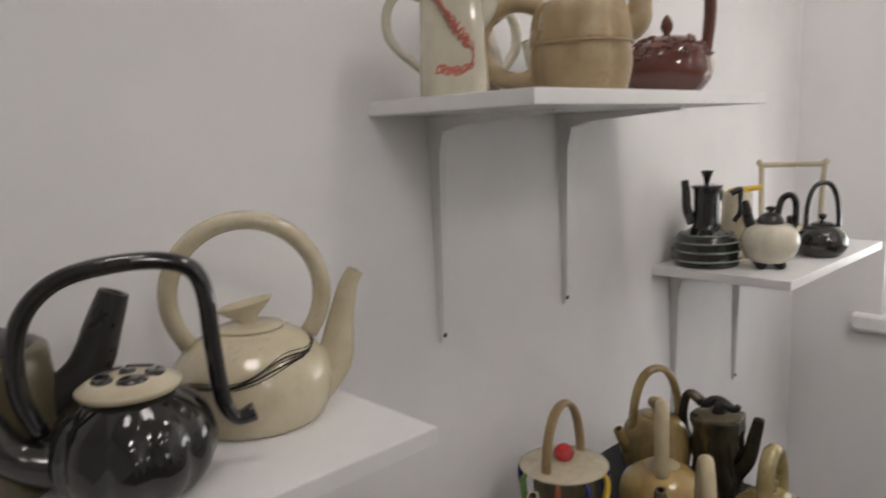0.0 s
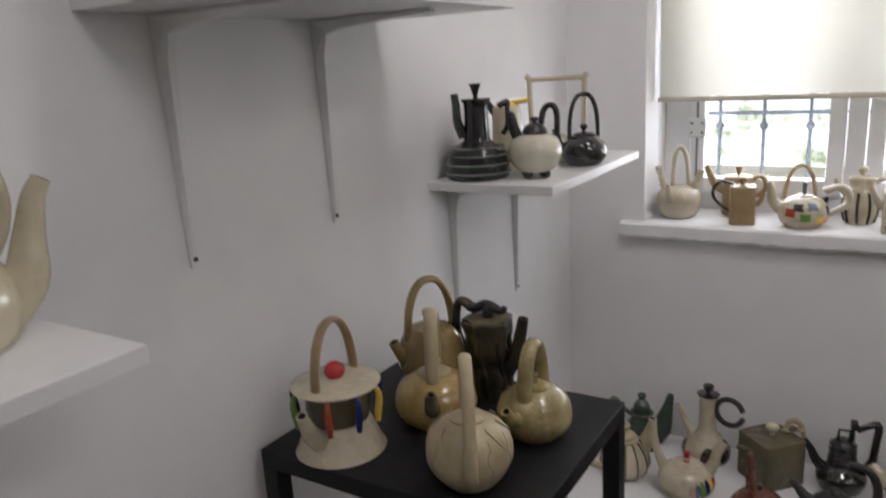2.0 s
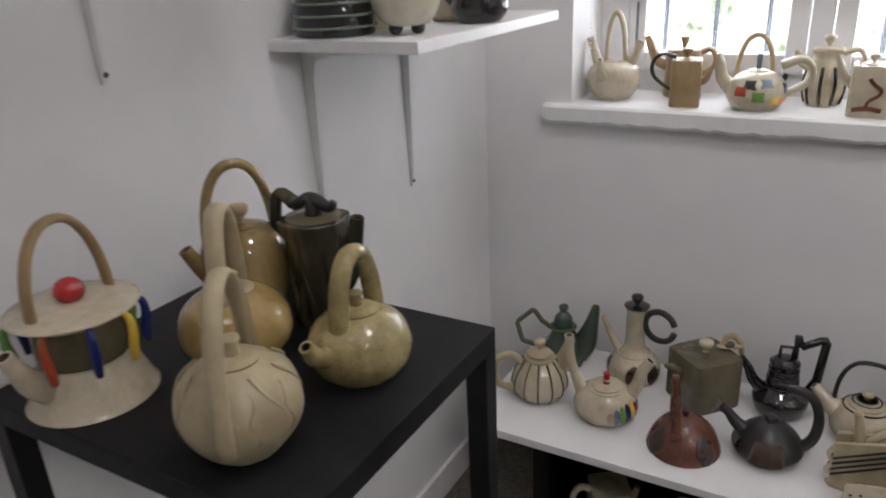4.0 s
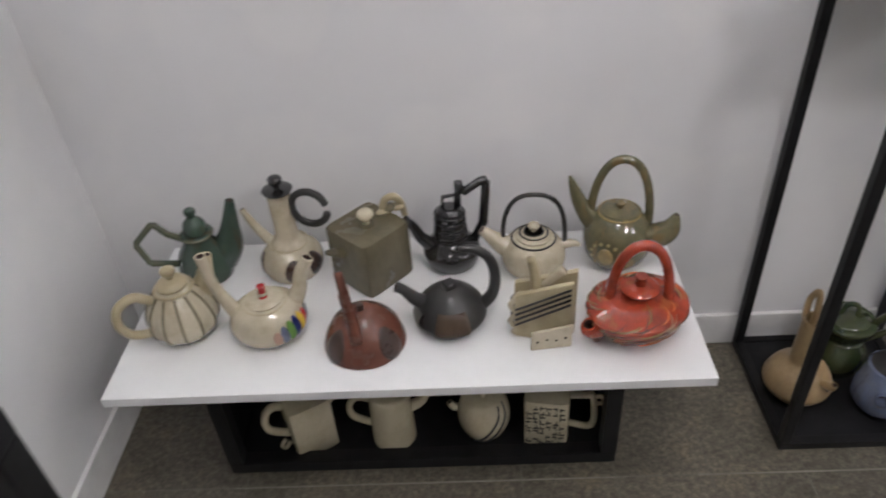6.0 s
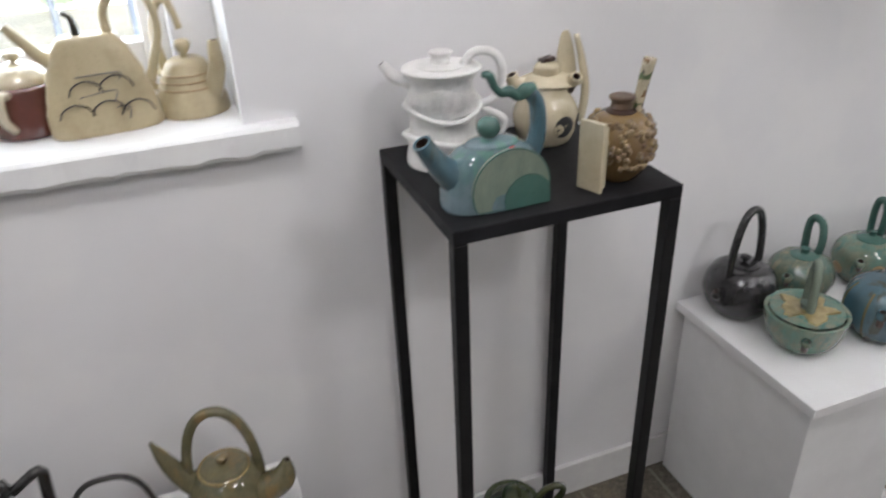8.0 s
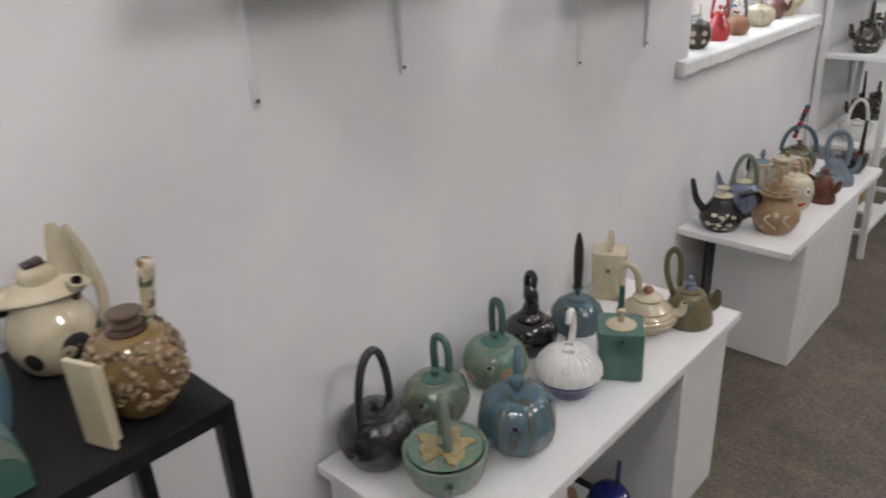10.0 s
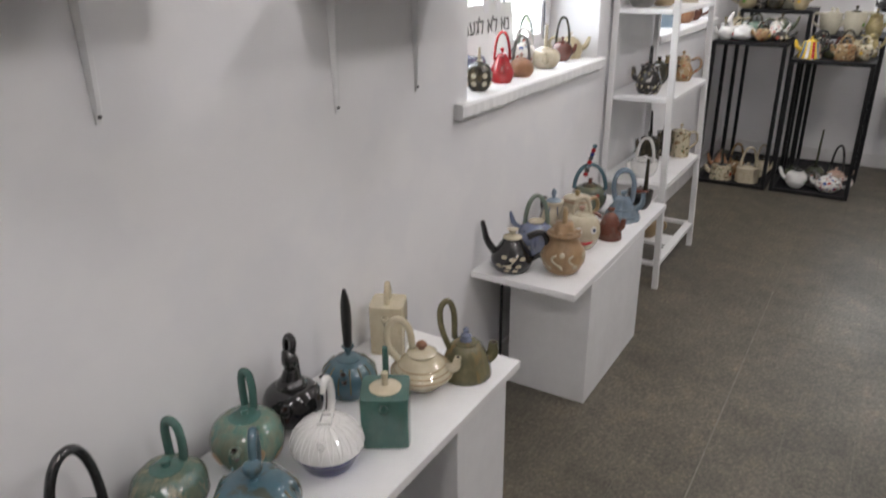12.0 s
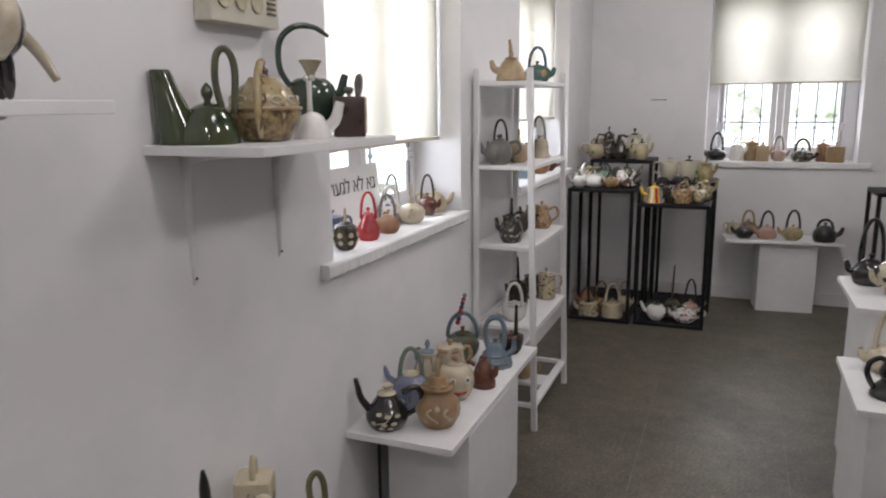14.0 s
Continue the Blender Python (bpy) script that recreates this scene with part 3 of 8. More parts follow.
FORMS = {
    "ball": [(0.5, 0), (0.62, 0.015), (0.86, 0.2), (1.0, 0.5), (0.9, 0.8), (0.66, 0.96), (0.42, 1.0)],
    "squat": [(0.55, 0), (0.7, 0.02), (0.93, 0.22), (1.0, 0.45), (0.88, 0.75), (0.6, 0.94), (0.4, 1.0)],
    "kettle": [(0.8, 0), (0.88, 0.02), (0.97, 0.2), (1.0, 0.42), (0.93, 0.65), (0.7, 0.87), (0.42, 1.0)],
    "pear": [(0.66, 0), (0.8, 0.02), (1.0, 0.28), (0.93, 0.5), (0.66, 0.75), (0.48, 0.92), (0.45, 1.0)],
    "drum": [(0.9, 0), (0.98, 0.02), (1.0, 0.1), (0.96, 0.6), (0.92, 0.935), (0.85, 1.0)],
    "flask": [(0.8, 0), (0.9, 0.02), (1.0, 0.16), (0.85, 0.36), (0.42, 0.5), (0.34, 0.6), (0.34, 0.935), (0.36, 1.0)],
    "cone": [(0.98, 0), (1.0, 0.02), (0.9, 0.12), (0.74, 0.45), (0.66, 0.8), (0.6, 1.0)],
    "dome": [(0.98, 0), (1.0, 0.03), (0.96, 0.22), (0.82, 0.55), (0.55, 0.86), (0.2, 1.0)],
    "bowl": [(0.5, 0), (0.62, 0.02), (0.88, 0.35), (1.0, 0.92), (0.98, 1.0), (0.9, 0.97), (0.86, 0.85)],
    "box": [(0.96, 0), (1.0, 0.02), (1.0, 0.5), (1.0, 0.97), (0.97, 1.0), (0.3, 1.001)],
    "jug": [(0.7, 0), (0.78, 0.02), (0.95, 0.2), (1.0, 0.42), (0.82, 0.68), (0.68, 0.84), (0.76, 0.98), (0.7, 1.0)],
    "bulb": [(0.45, 0), (0.6, 0.02), (0.95, 0.25), (1.0, 0.42), (0.75, 0.68), (0.4, 0.86), (0.34, 1.0)],
    "saucer": [(0.4, 0), (0.55, 0.02), (0.95, 0.36), (1.0, 0.45), (0.93, 0.55), (0.6, 0.85), (0.35, 1.0)],
}


@functools.lru_cache(maxsize=None)
def rounded_profile(prof):
    """The same curve through the profile that a turned body takes."""
    return [(v.x, v.z) for v in smooth_pts([(r, 0, z) for r, z in prof], 4)]


def surf(prof, R, H, th, zf, off=0.0):
    """A point on a round body at angle th (degrees) and height fraction zf."""
    prof = rounded_profile(tuple(prof))
    r = prof[-1][0]
    for (r0, z0), (r1, z1) in zip(prof, prof[1:]):
        if z0 <= zf <= z1 and z1 > z0:
            r = r0 + (r1 - r0) * (zf - z0) / (z1 - z0)
            break
    a = radians(th)
    return Vector((math.cos(a) * (r * R + off), math.sin(a) * (r * R + off), zf * H))


def blob_bm(rx, ry, rz, at=(0, 0, 0), seg=14, bm=None):
    bm = bm or bmesh.new()
    c = bmesh.ops.create_uvsphere(bm, u_segments=seg, v_segments=max(6, seg - 4), radius=1.0)
    for v in c["verts"]:
        v.co = Vector((v.co.x * rx + at[0], v.co.y * ry + at[1], v.co.z * rz + at[2]))
    return bm


KNOBS = {
    "ball": [(0.45, 0), (0.4, 0.2), (0.75, 0.4), (1.0, 0.68), (0.8, 0.92), (0.2, 1.0)],
    "bud": [(0.6, 0), (0.5, 0.15), (0.9, 0.45), (0.7, 0.75), (0.25, 0.95), (0.05, 1.0)],
    "flare": [(0.35, 0), (0.4, 0.25), (0.75, 0.7), (1.0, 0.95), (0.85, 1.0), (0.3, 0.9)],
    "disc": [(0.35, 0), (0.35, 0.45), (1.0, 0.6), (1.0, 0.9), (0.5, 1.0)],
    "stub": [(0.7, 0), (0.65, 0.5), (0.8, 0.8), (0.75, 1.0), (0.2, 1.0)],
    "spire": [(1.0, 0), (0.7, 0.25), (0.85, 0.4), (0.35, 0.6), (0.5, 0.8), (0.1, 1.0)],
}


def disc_on(pt, nrm, r, t=0.0012, seg=12, sx=1.0):
    """A thin button laid on a surface."""
    bm = bmesh.new()
    c = bmesh.ops.create_cone(bm, cap_ends=True, segments=seg, radius1=r, radius2=r * 0.85, depth=t)
    for v in c["verts"]:
        v.co.x *= sx
    q = nrm.to_track_quat("Z", "Y").to_matrix().to_4x4()
    bmesh.ops.transform(bm, matrix=Matrix.Translation(pt) @ q, verts=bm.verts)
    return bm


def oval(prof, R, H, th, zf, rx, rz, seg=14, off=0.0012, turn=0.0):
    """A dab of slip that follows the curve of a round body: half width rx, half height rz."""
    bm = bmesh.new()
    r_at = max(surf(prof, R, H, 0, zf).x, 0.006)
    up, dn = surf(prof, R, H, 0, min(zf + 0.03, 0.99)), surf(prof, R, H, 0, max(zf - 0.03, 0.0))
    steep = max((up - dn).length / max(0.06 * H, 1e-5), 0.3)
    def at_(rho, a):
        u, v = rho * math.cos(a), rho * math.sin(a)
        u, v = u * math.cos(turn) - v * math.sin(turn), u * math.sin(turn) + v * math.cos(turn)
        edge = off if rho < 0.97 else -0.001
        return surf(prof, R, H, th + math.degrees(u * rx / r_at), min(max(zf + v * rz / (H * steep), 0.0), 0.99), edge)
    rings = [[bm.verts.new(at_(rho, 2 * math.pi * (k + 0.5) / seg)) for k in range(seg)] for rho in (0.35, 0.7, 0.95, 1.0)]
    bm.faces.new(rings[0])
    for p, q in zip(rings, rings[1:]):
        for k in range(seg):
            bm.faces.new((p[k], q[k], q[(k + 1) % seg], p[(k + 1) % seg]))
    bmesh.ops.recalc_face_normals(bm, faces=bm.faces)
    return bm


def teapot(label, at, yaw, R, H, mat, form="ball", sx=1.0, sy=1.0, ribs=None, sq=2.0, lump=0.0, seg=36, lid=None, knob=None, spouts=(), handles=(), bands=(), stripes=None, dots=(), feet=None, extras=(), group="displayed teapots", rot=0.0, sharp=False, tilt=0.0):
    """Local: spout along +x, stands on z = 0.
    lid (r, h, mat); knob (kind, r, h, mat); spouts (reach, z0, z1, r0, r1, angle, mat, sag) or ("path", points, radii, mat);
    handles ("over", half width, top, thickness, angle, mat, power, foot z, flat) / ("side", reach, high, low, thickness, angle, mat) / ("path", points, radii, mat)."""
    seg = 40 if sq > 3 else seg
    tp = anchor("teapot", *at, yaw)
    if tilt:
        tp.matrix_basis = tp.matrix_basis @ pose(0, 0, 0, 0, tilt, 0)
    prof = FORMS[form] if isinstance(form, str) else form
    seed = at[0] * 17 + at[1] * 31
    body = lathe_bm([(r * R, z * H) for r, z in prof], seg, ribs, sq, sx, sy, lump, seed, smooth=not sharp)
    if rot:
        bmesh.ops.rotate(body, cent=(0, 0, 0), matrix=Matrix.Rotation(radians(rot), 3, "Z"), verts=body.verts)
    z_up = 0.0
    if feet:
        nf, fr_, fh, fm = feet
        z_up = fh
        bmesh.ops.translate(body, verts=body.verts, vec=(0, 0, fh))
        for k in range(nf):
            a = 2 * math.pi * (k + 0.5) / nf
            part("foot", blob_bm(fr_, fr_, fh * 0.75, (math.cos(a) * R * 0.45, math.sin(a) * R * 0.45, fh * 0.74), 10), fm, tp, smooth=True)
    part("body", body, mat, tp, smooth=True, sharp_deg=38 if sharp or sq > 3 else 0)
    top = H + z_up
    if lid:
        lr, lh, lm = lid
        lo = part("lid", lathe_bm([(lr * 0.96, -0.002), (lr, 0.001), (lr * 0.97, lh * 0.3), (lr * 0.7, lh * 0.75), (lr * 0.3, lh)], 28), lm or mat, tp, smooth=True)
        lo.matrix_basis = pose(0, 0, top)
        top_k = lh * 0.92
    else:
        lo, top_k = None, 0.0
    if knob:
        kk, kr, kh, km = knob
        ko = part("knob", lathe_bm([(r * kr, z * kh) for r, z in KNOBS[kk]], 16), km or mat, lo or tp, smooth=True)
        ko.matrix_basis = pose(0, 0, top_k if lo else top - 0.001)
    for s in spouts:
        if s[0] == "path":
            b = tube_bm(s[1], s[2], 12, hole=True)
            m = s[3] or mat
        else:
            reach, z0, z1, r0, r1, ang, m, sag = s
            b = tube_bm([(R * sx * 0.7, 0, z0), (R * sx + reach * 0.4, 0, z0 + (z1 - z0) * (0.35 - sag)), (R * sx + reach * 0.78, 0, z0 + (z1 - z0) * (0.75 - sag * 0.4)), (R * sx + reach, 0, z1)], [r0, (r0 + r1) * 0.55, (r0 + 2 * r1) / 3, r1], 14, hole=True)
            if ang:
                bmesh.ops.rotate(b, cent=(0, 0, 0), matrix=Matrix.Rotation(radians(ang), 3, "Z"), verts=b.verts)
            m = m or mat
        # dark second slot paints the shade inside the spout
        part("spout", b, [m, UMBER_AND_SHADE], tp, smooth=True, sharp_deg=60)
    for h in handles:
        if h[0] == "over":
            _, w, zt, t, ang, m, pw, zb, fl = h
            pts = []
            for k in range(13):
                a = math.pi * k / 12
                c, s_ = math.cos(a), math.sin(a)
                f = 1.0 / (abs(c) ** pw + abs(s_) ** pw) ** (1 / pw)
                pts.append((c * f * w, 0, zb + s_ * f * (zt - zb - t)))
            b = tube_bm(pts, t, 10, fl, n=3)
            if ang:
                bmesh.ops.rotate(b, cent=(0, 0, 0), matrix=Matrix.Rotation(radians(ang), 3, "Z"), verts=b.verts)
        elif h[0] == "side":
            _, reach, zh, zl, t, ang, m = h
            e = R * sx
            b = tube_bm([(e * 0.72, 0, zh - t), (e + reach * 0.5, 0, zh + t * 0.5), (e + reach * 0.95, 0, zh * 0.8 + zl * 0.2), (e + reach * 0.85, 0, (zh + zl) * 0.45), (e * 0.82, 0, zl)], [t * 1.2, t, t, t, t * 0.9], 10, 1.25)
            bmesh.ops.rotate(b, cent=(0, 0, 0), matrix=Matrix.Rotation(radians(ang), 3, "Z"), verts=b.verts)
        elif h[0] == "sharp":
            b = tube_bm(h[1], h[2], 8, 1.15, sharp=True)
            m = h[3]
        else:
            b = tube_bm(h[1], h[2], 10)
            m = h[3]
        part("handle", b, m or mat, tp, smooth=True)
    for zf, t, m in bands:
        ring = [surf(prof, R, H, 360 * k / 36, zf, t * 0.3) + Vector((0, 0, z_up)) for k in range(36)]
        b = bmesh.new()
        rr = []
        for q in ring:
            d = Vector((q.x, q.y, 0)).normalized()
            rr.append([b.verts.new(q + d * (math.cos(a) * t) + Vector((0, 0, math.sin(a) * t))) for a in (2 * math.pi * j / 6 for j in range(6))])
        for k in range(36):
            A, B = rr[k], rr[(k + 1) % 36]
            for j in range(6):
                b.faces.new((A[j], B[j], B[(j + 1) % 6], A[(j + 1) % 6]))
        bmesh.ops.recalc_face_normals(b, faces=b.faces)
        part("band", b, m, tp, smooth=True)
    if stripes:
        ns, t, m, za, zb = stripes
        for k in range(ns):
            part("stripe", tube_bm([surf(prof, R, H, 360 * (k + 0.5) / ns, za + (zb - za) * j / 7, 0.0) + Vector((0, 0, z_up)) for j in range(8)], t, 6, n=2), m, tp)
    for th, zf, r, m, asp in dots:
        b = oval(prof, R, H, th, zf, r * abs(asp), r, 4 if asp < 0 else 14)
        bmesh.ops.translate(b, verts=b.verts, vec=(0, 0, z_up))
        part("spot", b, m, tp, smooth=True)
    for nm, b, m in extras:
        part(nm, b, m, tp, smooth=nm not in ("panel", "slab", "ribbon"))
    return tagged(tp, label, "teapot", group)


# ---- teapots: glazes ----
CREAM = glaze("cream gloss glaze", (0.61, 0.54, 0.37), (0.50, 0.42, 0.26), 12, rough=0.15)
CREAMG = glaze("pale greenish cream glaze", (0.62, 0.58, 0.45), (0.52, 0.49, 0.36), 14, rough=0.12)
IVORY = glaze("matt ivory stoneware", (0.46, 0.385, 0.225), (0.36, 0.285, 0.155), 16, rough=0.42, relief=0.3)
PALE = glaze("pale speckled stoneware", (0.55, 0.48, 0.34), (0.44, 0.37, 0.24), 26, rough=0.19)
WHITE = glaze("white gloss glaze", (0.78, 0.77, 0.74), (0.70, 0.69, 0.66), 20, rough=0.15)
CHALK = glaze("rough white bisque", (0.76, 0.75, 0.73), (0.68, 0.67, 0.65), 40, rough=0.7, relief=0.9)
BLACK = glaze("glossy black glaze", (0.012, 0.011, 0.012), (0.03, 0.028, 0.026), 14, rough=0.1, fine=False)
GUN = glaze("dark gunmetal glaze", (0.016, 0.015, 0.016), (0.034, 0.033, 0.034), 26, rough=0.09, relief=0.9, fine=False)
SLATE = glaze("dark matt slip", (0.020, 0.019, 0.019), (0.042, 0.039, 0.036), 15, rough=0.36)
EARTH = glaze("dark brown metallic slip", (0.048, 0.041, 0.024), (0.022, 0.022, 0.017), 13, rough=0.25, third=(0.10, 0.075, 0.035))
FOREST = glaze("dark green gloss glaze", (0.036, 0.068, 0.048), (0.055, 0.09, 0.06), 14, rough=0.1, third=(0.05, 0.05, 0.025))
OLIVE = glaze("olive gloss glaze", (0.18, 0.155, 0.07), (0.11, 0.105, 0.05), 20, 0.4, 0.62, 0.1, third=(0.20, 0.14, 0.05))
MOSS = glaze("mossy grey green glaze", (0.07, 0.09, 0.06), (0.15, 0.14, 0.07), 18, rough=0.15)
KHAKI = glaze("khaki matt glaze", (0.15, 0.127, 0.07), (0.105, 0.086, 0.047), 12, rough=0.3)
TAN = glaze("tan stoneware", (0.43, 0.32, 0.17), (0.33, 0.235, 0.11), 12, rough=0.34)
SAND = glaze("sandy stoneware", (0.38, 0.26, 0.12), (0.28, 0.18, 0.075), 16, rough=0.38)
HONEY = glaze("honey brown glaze", (0.33, 0.23, 0.075), (0.20, 0.13, 0.04), 14, rough=0.13)
YELLOW = glaze("yellowish ash glaze", (0.40, 0.325, 0.13), (0.26, 0.20, 0.07), 26, 0.4, 0.6, rough=0.12, relief=0.9)
GOURD = glaze("carved yellow brown glaze", (0.42, 0.33, 0.15), (0.30, 0.20, 0.07), 30, rough=0.14, relief=0.9, third=(0.11, 0.07, 0.03))
GOURD_DARK = glaze("dark ochre combed glaze", (0.33, 0.23, 0.09), (0.10, 0.062, 0.026), 34, 0.42, 0.58, rough=0.14, relief=0.9)
BROWN = glaze("chocolate brown glaze", (0.115, 0.030, 0.020), (0.16, 0.05, 0.034), 14, rough=0.12)
RUST = glaze("rust red slip", (0.175, 0.056, 0.032), (0.11, 0.04, 0.026), 16, rough=0.32)
RED = glaze("orange red gloss glaze", (0.48, 0.048, 0.010), (0.22, 0.022, 0.006), 18, 0.42, 0.66, 0.08, third=(0.36, 0.075, 0.014))
CRIMSON = glaze("crimson gloss glaze", (0.52, 0.0, 0.004), (0.36, 0.0, 0.004), 14, rough=0.12)
TEAL = glaze("teal gloss glaze", (0.045, 0.135, 0.11), (0.08, 0.165, 0.13), 14, rough=0.1)
SEA = glaze("sea green crackled glaze", (0.105, 0.215, 0.16), (0.19, 0.215, 0.145), 30, 0.42, 0.62, 0.12, third=(0.07, 0.17, 0.135))
CRACKLE = glaze("rough grey green crackle", (0.15, 0.175, 0.115), (0.085, 0.155, 0.12), 30, 0.42, 0.6, 0.18, 1.0, third=(0.22, 0.205, 0.13))
PETROL = glaze("petrol blue glaze", (0.05, 0.125, 0.165), (0.10, 0.17, 0.19), 14, rough=0.1, third=(0.06, 0.075, 0.06))
AQUA = glaze("blue green running glaze", (0.085, 0.175, 0.185), (0.15, 0.22, 0.25), 16, 0.4, 0.6, 0.12, third=(0.09, 0.20, 0.165))
SAGE = glaze("grey sage glaze", (0.20, 0.245, 0.185), (0.16, 0.22, 0.18), 16, rough=0.25)
LILAC = glaze("mottled lilac blue glaze", (0.14, 0.175, 0.29), (0.20, 0.22, 0.28), 18, rough=0.12, third=(0.09, 0.10, 0.16))
COBALT = glaze("cobalt blue glaze", (0.008, 0.016, 0.13), (0.016, 0.03, 0.18), 12, rough=0.1)
SKY = glaze("light blue gloss glaze", (0.15, 0.215, 0.28), (0.22, 0.27, 0.31), 14, rough=0.1)
TERRA = glaze("terracotta slip", (0.34, 0.16, 0.07), (0.26, 0.11, 0.05), 12, rough=0.4)
PINK = glaze("pink glaze", (0.45, 0.27, 0.20), (0.50, 0.38, 0.28), 16, rough=0.2)
BARK = glaze("encrusted brown texture", (0.36, 0.25, 0.11), (0.15, 0.09, 0.04), 60, 0.4, 0.6, 0.16, 1.0)
HONEYD = glaze("ochre base glaze", (0.24, 0.15, 0.045), (0.16, 0.09, 0.03), 10, rough=0.2)
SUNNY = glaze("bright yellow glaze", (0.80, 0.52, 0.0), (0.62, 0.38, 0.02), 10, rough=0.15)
LEAF = glaze("bright green glaze", (0.14, 0.32, 0.04), (0.10, 0.24, 0.04), 10, rough=0.15)
ORANGE = glaze("orange glaze", (0.75, 0.18, 0.03), (0.65, 0.15, 0.03), 10, rough=0.15)
TERRAC = glaze("faded red slip drawing", (0.50, 0.10, 0.06), (0.42, 0.14, 0.09), 40, rough=0.4)
GREY = glaze("grey stoneware", (0.20, 0.19, 0.17), (0.13, 0.125, 0.115), 18, rough=0.4)


AMBER = glaze("golden ochre glaze", (0.45, 0.31, 0.09), (0.32, 0.20, 0.052), 20, 0.4, 0.62, rough=0.13, relief=0.4)
CLAYBROWN = glaze("matt brown clay patch", (0.15, 0.095, 0.055), (0.10, 0.062, 0.038), 18, rough=0.42)
# slip colour, also used as painted shade inside spout mouths
UMBER_AND_SHADE = glaze("dark umber slip and spout mouth shade", (0.045, 0.026, 0.02), (0.075, 0.036, 0.025), 24, rough=0.35)
BOTTLE = glaze("bottle green running glaze", (0.04, 0.062, 0.022), (0.075, 0.075, 0.03), 12, rough=0.08, third=(0.02, 0.04, 0.018))
PAINTED_CREAM = painted("cream body with dark brush patches", (0.52, 0.46, 0.33), [(0.04, 0.035, 0.03), (0.20, 0.11, 0.045), (0.09, 0.13, 0.06)], 42)
PAINTED_WHITE = painted("white body with coloured patches", (0.72, 0.70, 0.65), [(0.05, 0.09, 0.30), (0.40, 0.05, 0.03), (0.04, 0.04, 0.04)], 40)
PAINTED_TAN = painted("tan body with cream and umber patches", (0.33, 0.22, 0.11), [(0.55, 0.48, 0.34), (0.05, 0.035, 0.025), (0.30, 0.08, 0.03)], 42)
PAINTED_DARK = painted("dark body with pale patches", (0.035, 0.032, 0.03), [(0.50, 0.45, 0.34), (0.12, 0.10, 0.05), (0.30, 0.28, 0.26)], 34)


def collar(prof, R, H, low, out=0.003):
    """A thin overlapping skirt of clay over the shoulder; low(angle) is its lower edge."""
    bm = bmesh.new()
    rings = []
    for k in range(49):
        a = 360 * k / 48
        z0 = low(radians(a))
        ring = [bm.verts.new(surf(prof, R, H, a, 0.97 + (z0 - 0.97) * j / 6, out * (0.3 + 0.7 * j / 6))) for j in range(7)]
        ring.append(bm.verts.new(surf(prof, R, H, a, z0 - 0.01, -0.002)))
        if k:
            for p, q in ((i, i + 1) for i in range(7)):
                bm.faces.new((rings[-1][p], ring[p], ring[q], rings[-1][q]))
        rings.append(ring)
    bmesh.ops.remove_doubles(bm, verts=bm.verts, dist=0.0001)
    bmesh.ops.recalc_face_normals(bm, faces=bm.faces)
    return bm


def facet(prof, R, H, a0, a1, z0, z1, off=0.003):
    """A patch of slip laid on the side of a round body."""
    bm = bmesh.new()
    g = [[bm.verts.new(surf(prof, R, H, a0 + (a1 - a0) * i / 8, z0 + (z1 - z0) * j / 6, off)) for i in range(9)] for j in range(7)]
    for j in range(6):
        for i in range(8):
            bm.faces.new((g[j][i], g[j][i + 1], g[j + 1][i + 1], g[j + 1][i]))
    bmesh.ops.solidify(bm, geom=bm.faces[:], thickness=0.001)
    bmesh.ops.recalc_face_normals(bm, faces=bm.faces)
    return bm


def moved(bm, x, y, z, rx=0, ry=0, rz=0):
    bmesh.ops.transform(bm, matrix=pose(x, y, z, rx, ry, rz), verts=bm.verts)
    return bm


def low_edge(a):
    return 0.68 + 0.17 * math.cos(a) + 0.025 * math.sin(5 * a + 1)


# ---- high shelf beside the first brackets ----
Z = 1.303
teapot("glossy black ribbed teapot with square arched handle", (0.20, -1.965, Z), -109, 0.066, 0.088, BLACK, "squat", ribs=(11, 0.08), seg=66,
       lid=(0.041, 0.013, CREAM), spouts=[(0.05, 0.03, 0.10, 0.018, 0.012, 0, None, 0.1)],
       handles=[("path", [(0.066, 0, 0.06), (0.078, 0, 0.10), (0.072, 0, 0.15), (0.045, 0, 0.18), (0.0, 0, 0.19), (-0.045, 0, 0.186), (-0.064, 0, 0.165), (-0.068, 0, 0.11), (-0.072, 0, 0.065), (-0.082, 0, 0.045), (-0.098, 0, 0.047)], [0.0075] * 9 + [0.0065, 0.009], BLACK)],
       extras=[("stain", disc_on(Vector((0.021 * math.cos(a), 0.021 * math.sin(a), 0.0985)), Vector((0.25 * math.cos(a), 0.25 * math.sin(a), 1)), 0.009, 0.004, 10, 1.5), BLACK) for a in (0.4, 1.7, 2.9, 4.2, 5.4)] + [("stain", disc_on(Vector((0, 0, 0.1010)), Vector((0, 0, 1)), 0.007, 0.004), BLACK)])
KET = FORMS["kettle"]
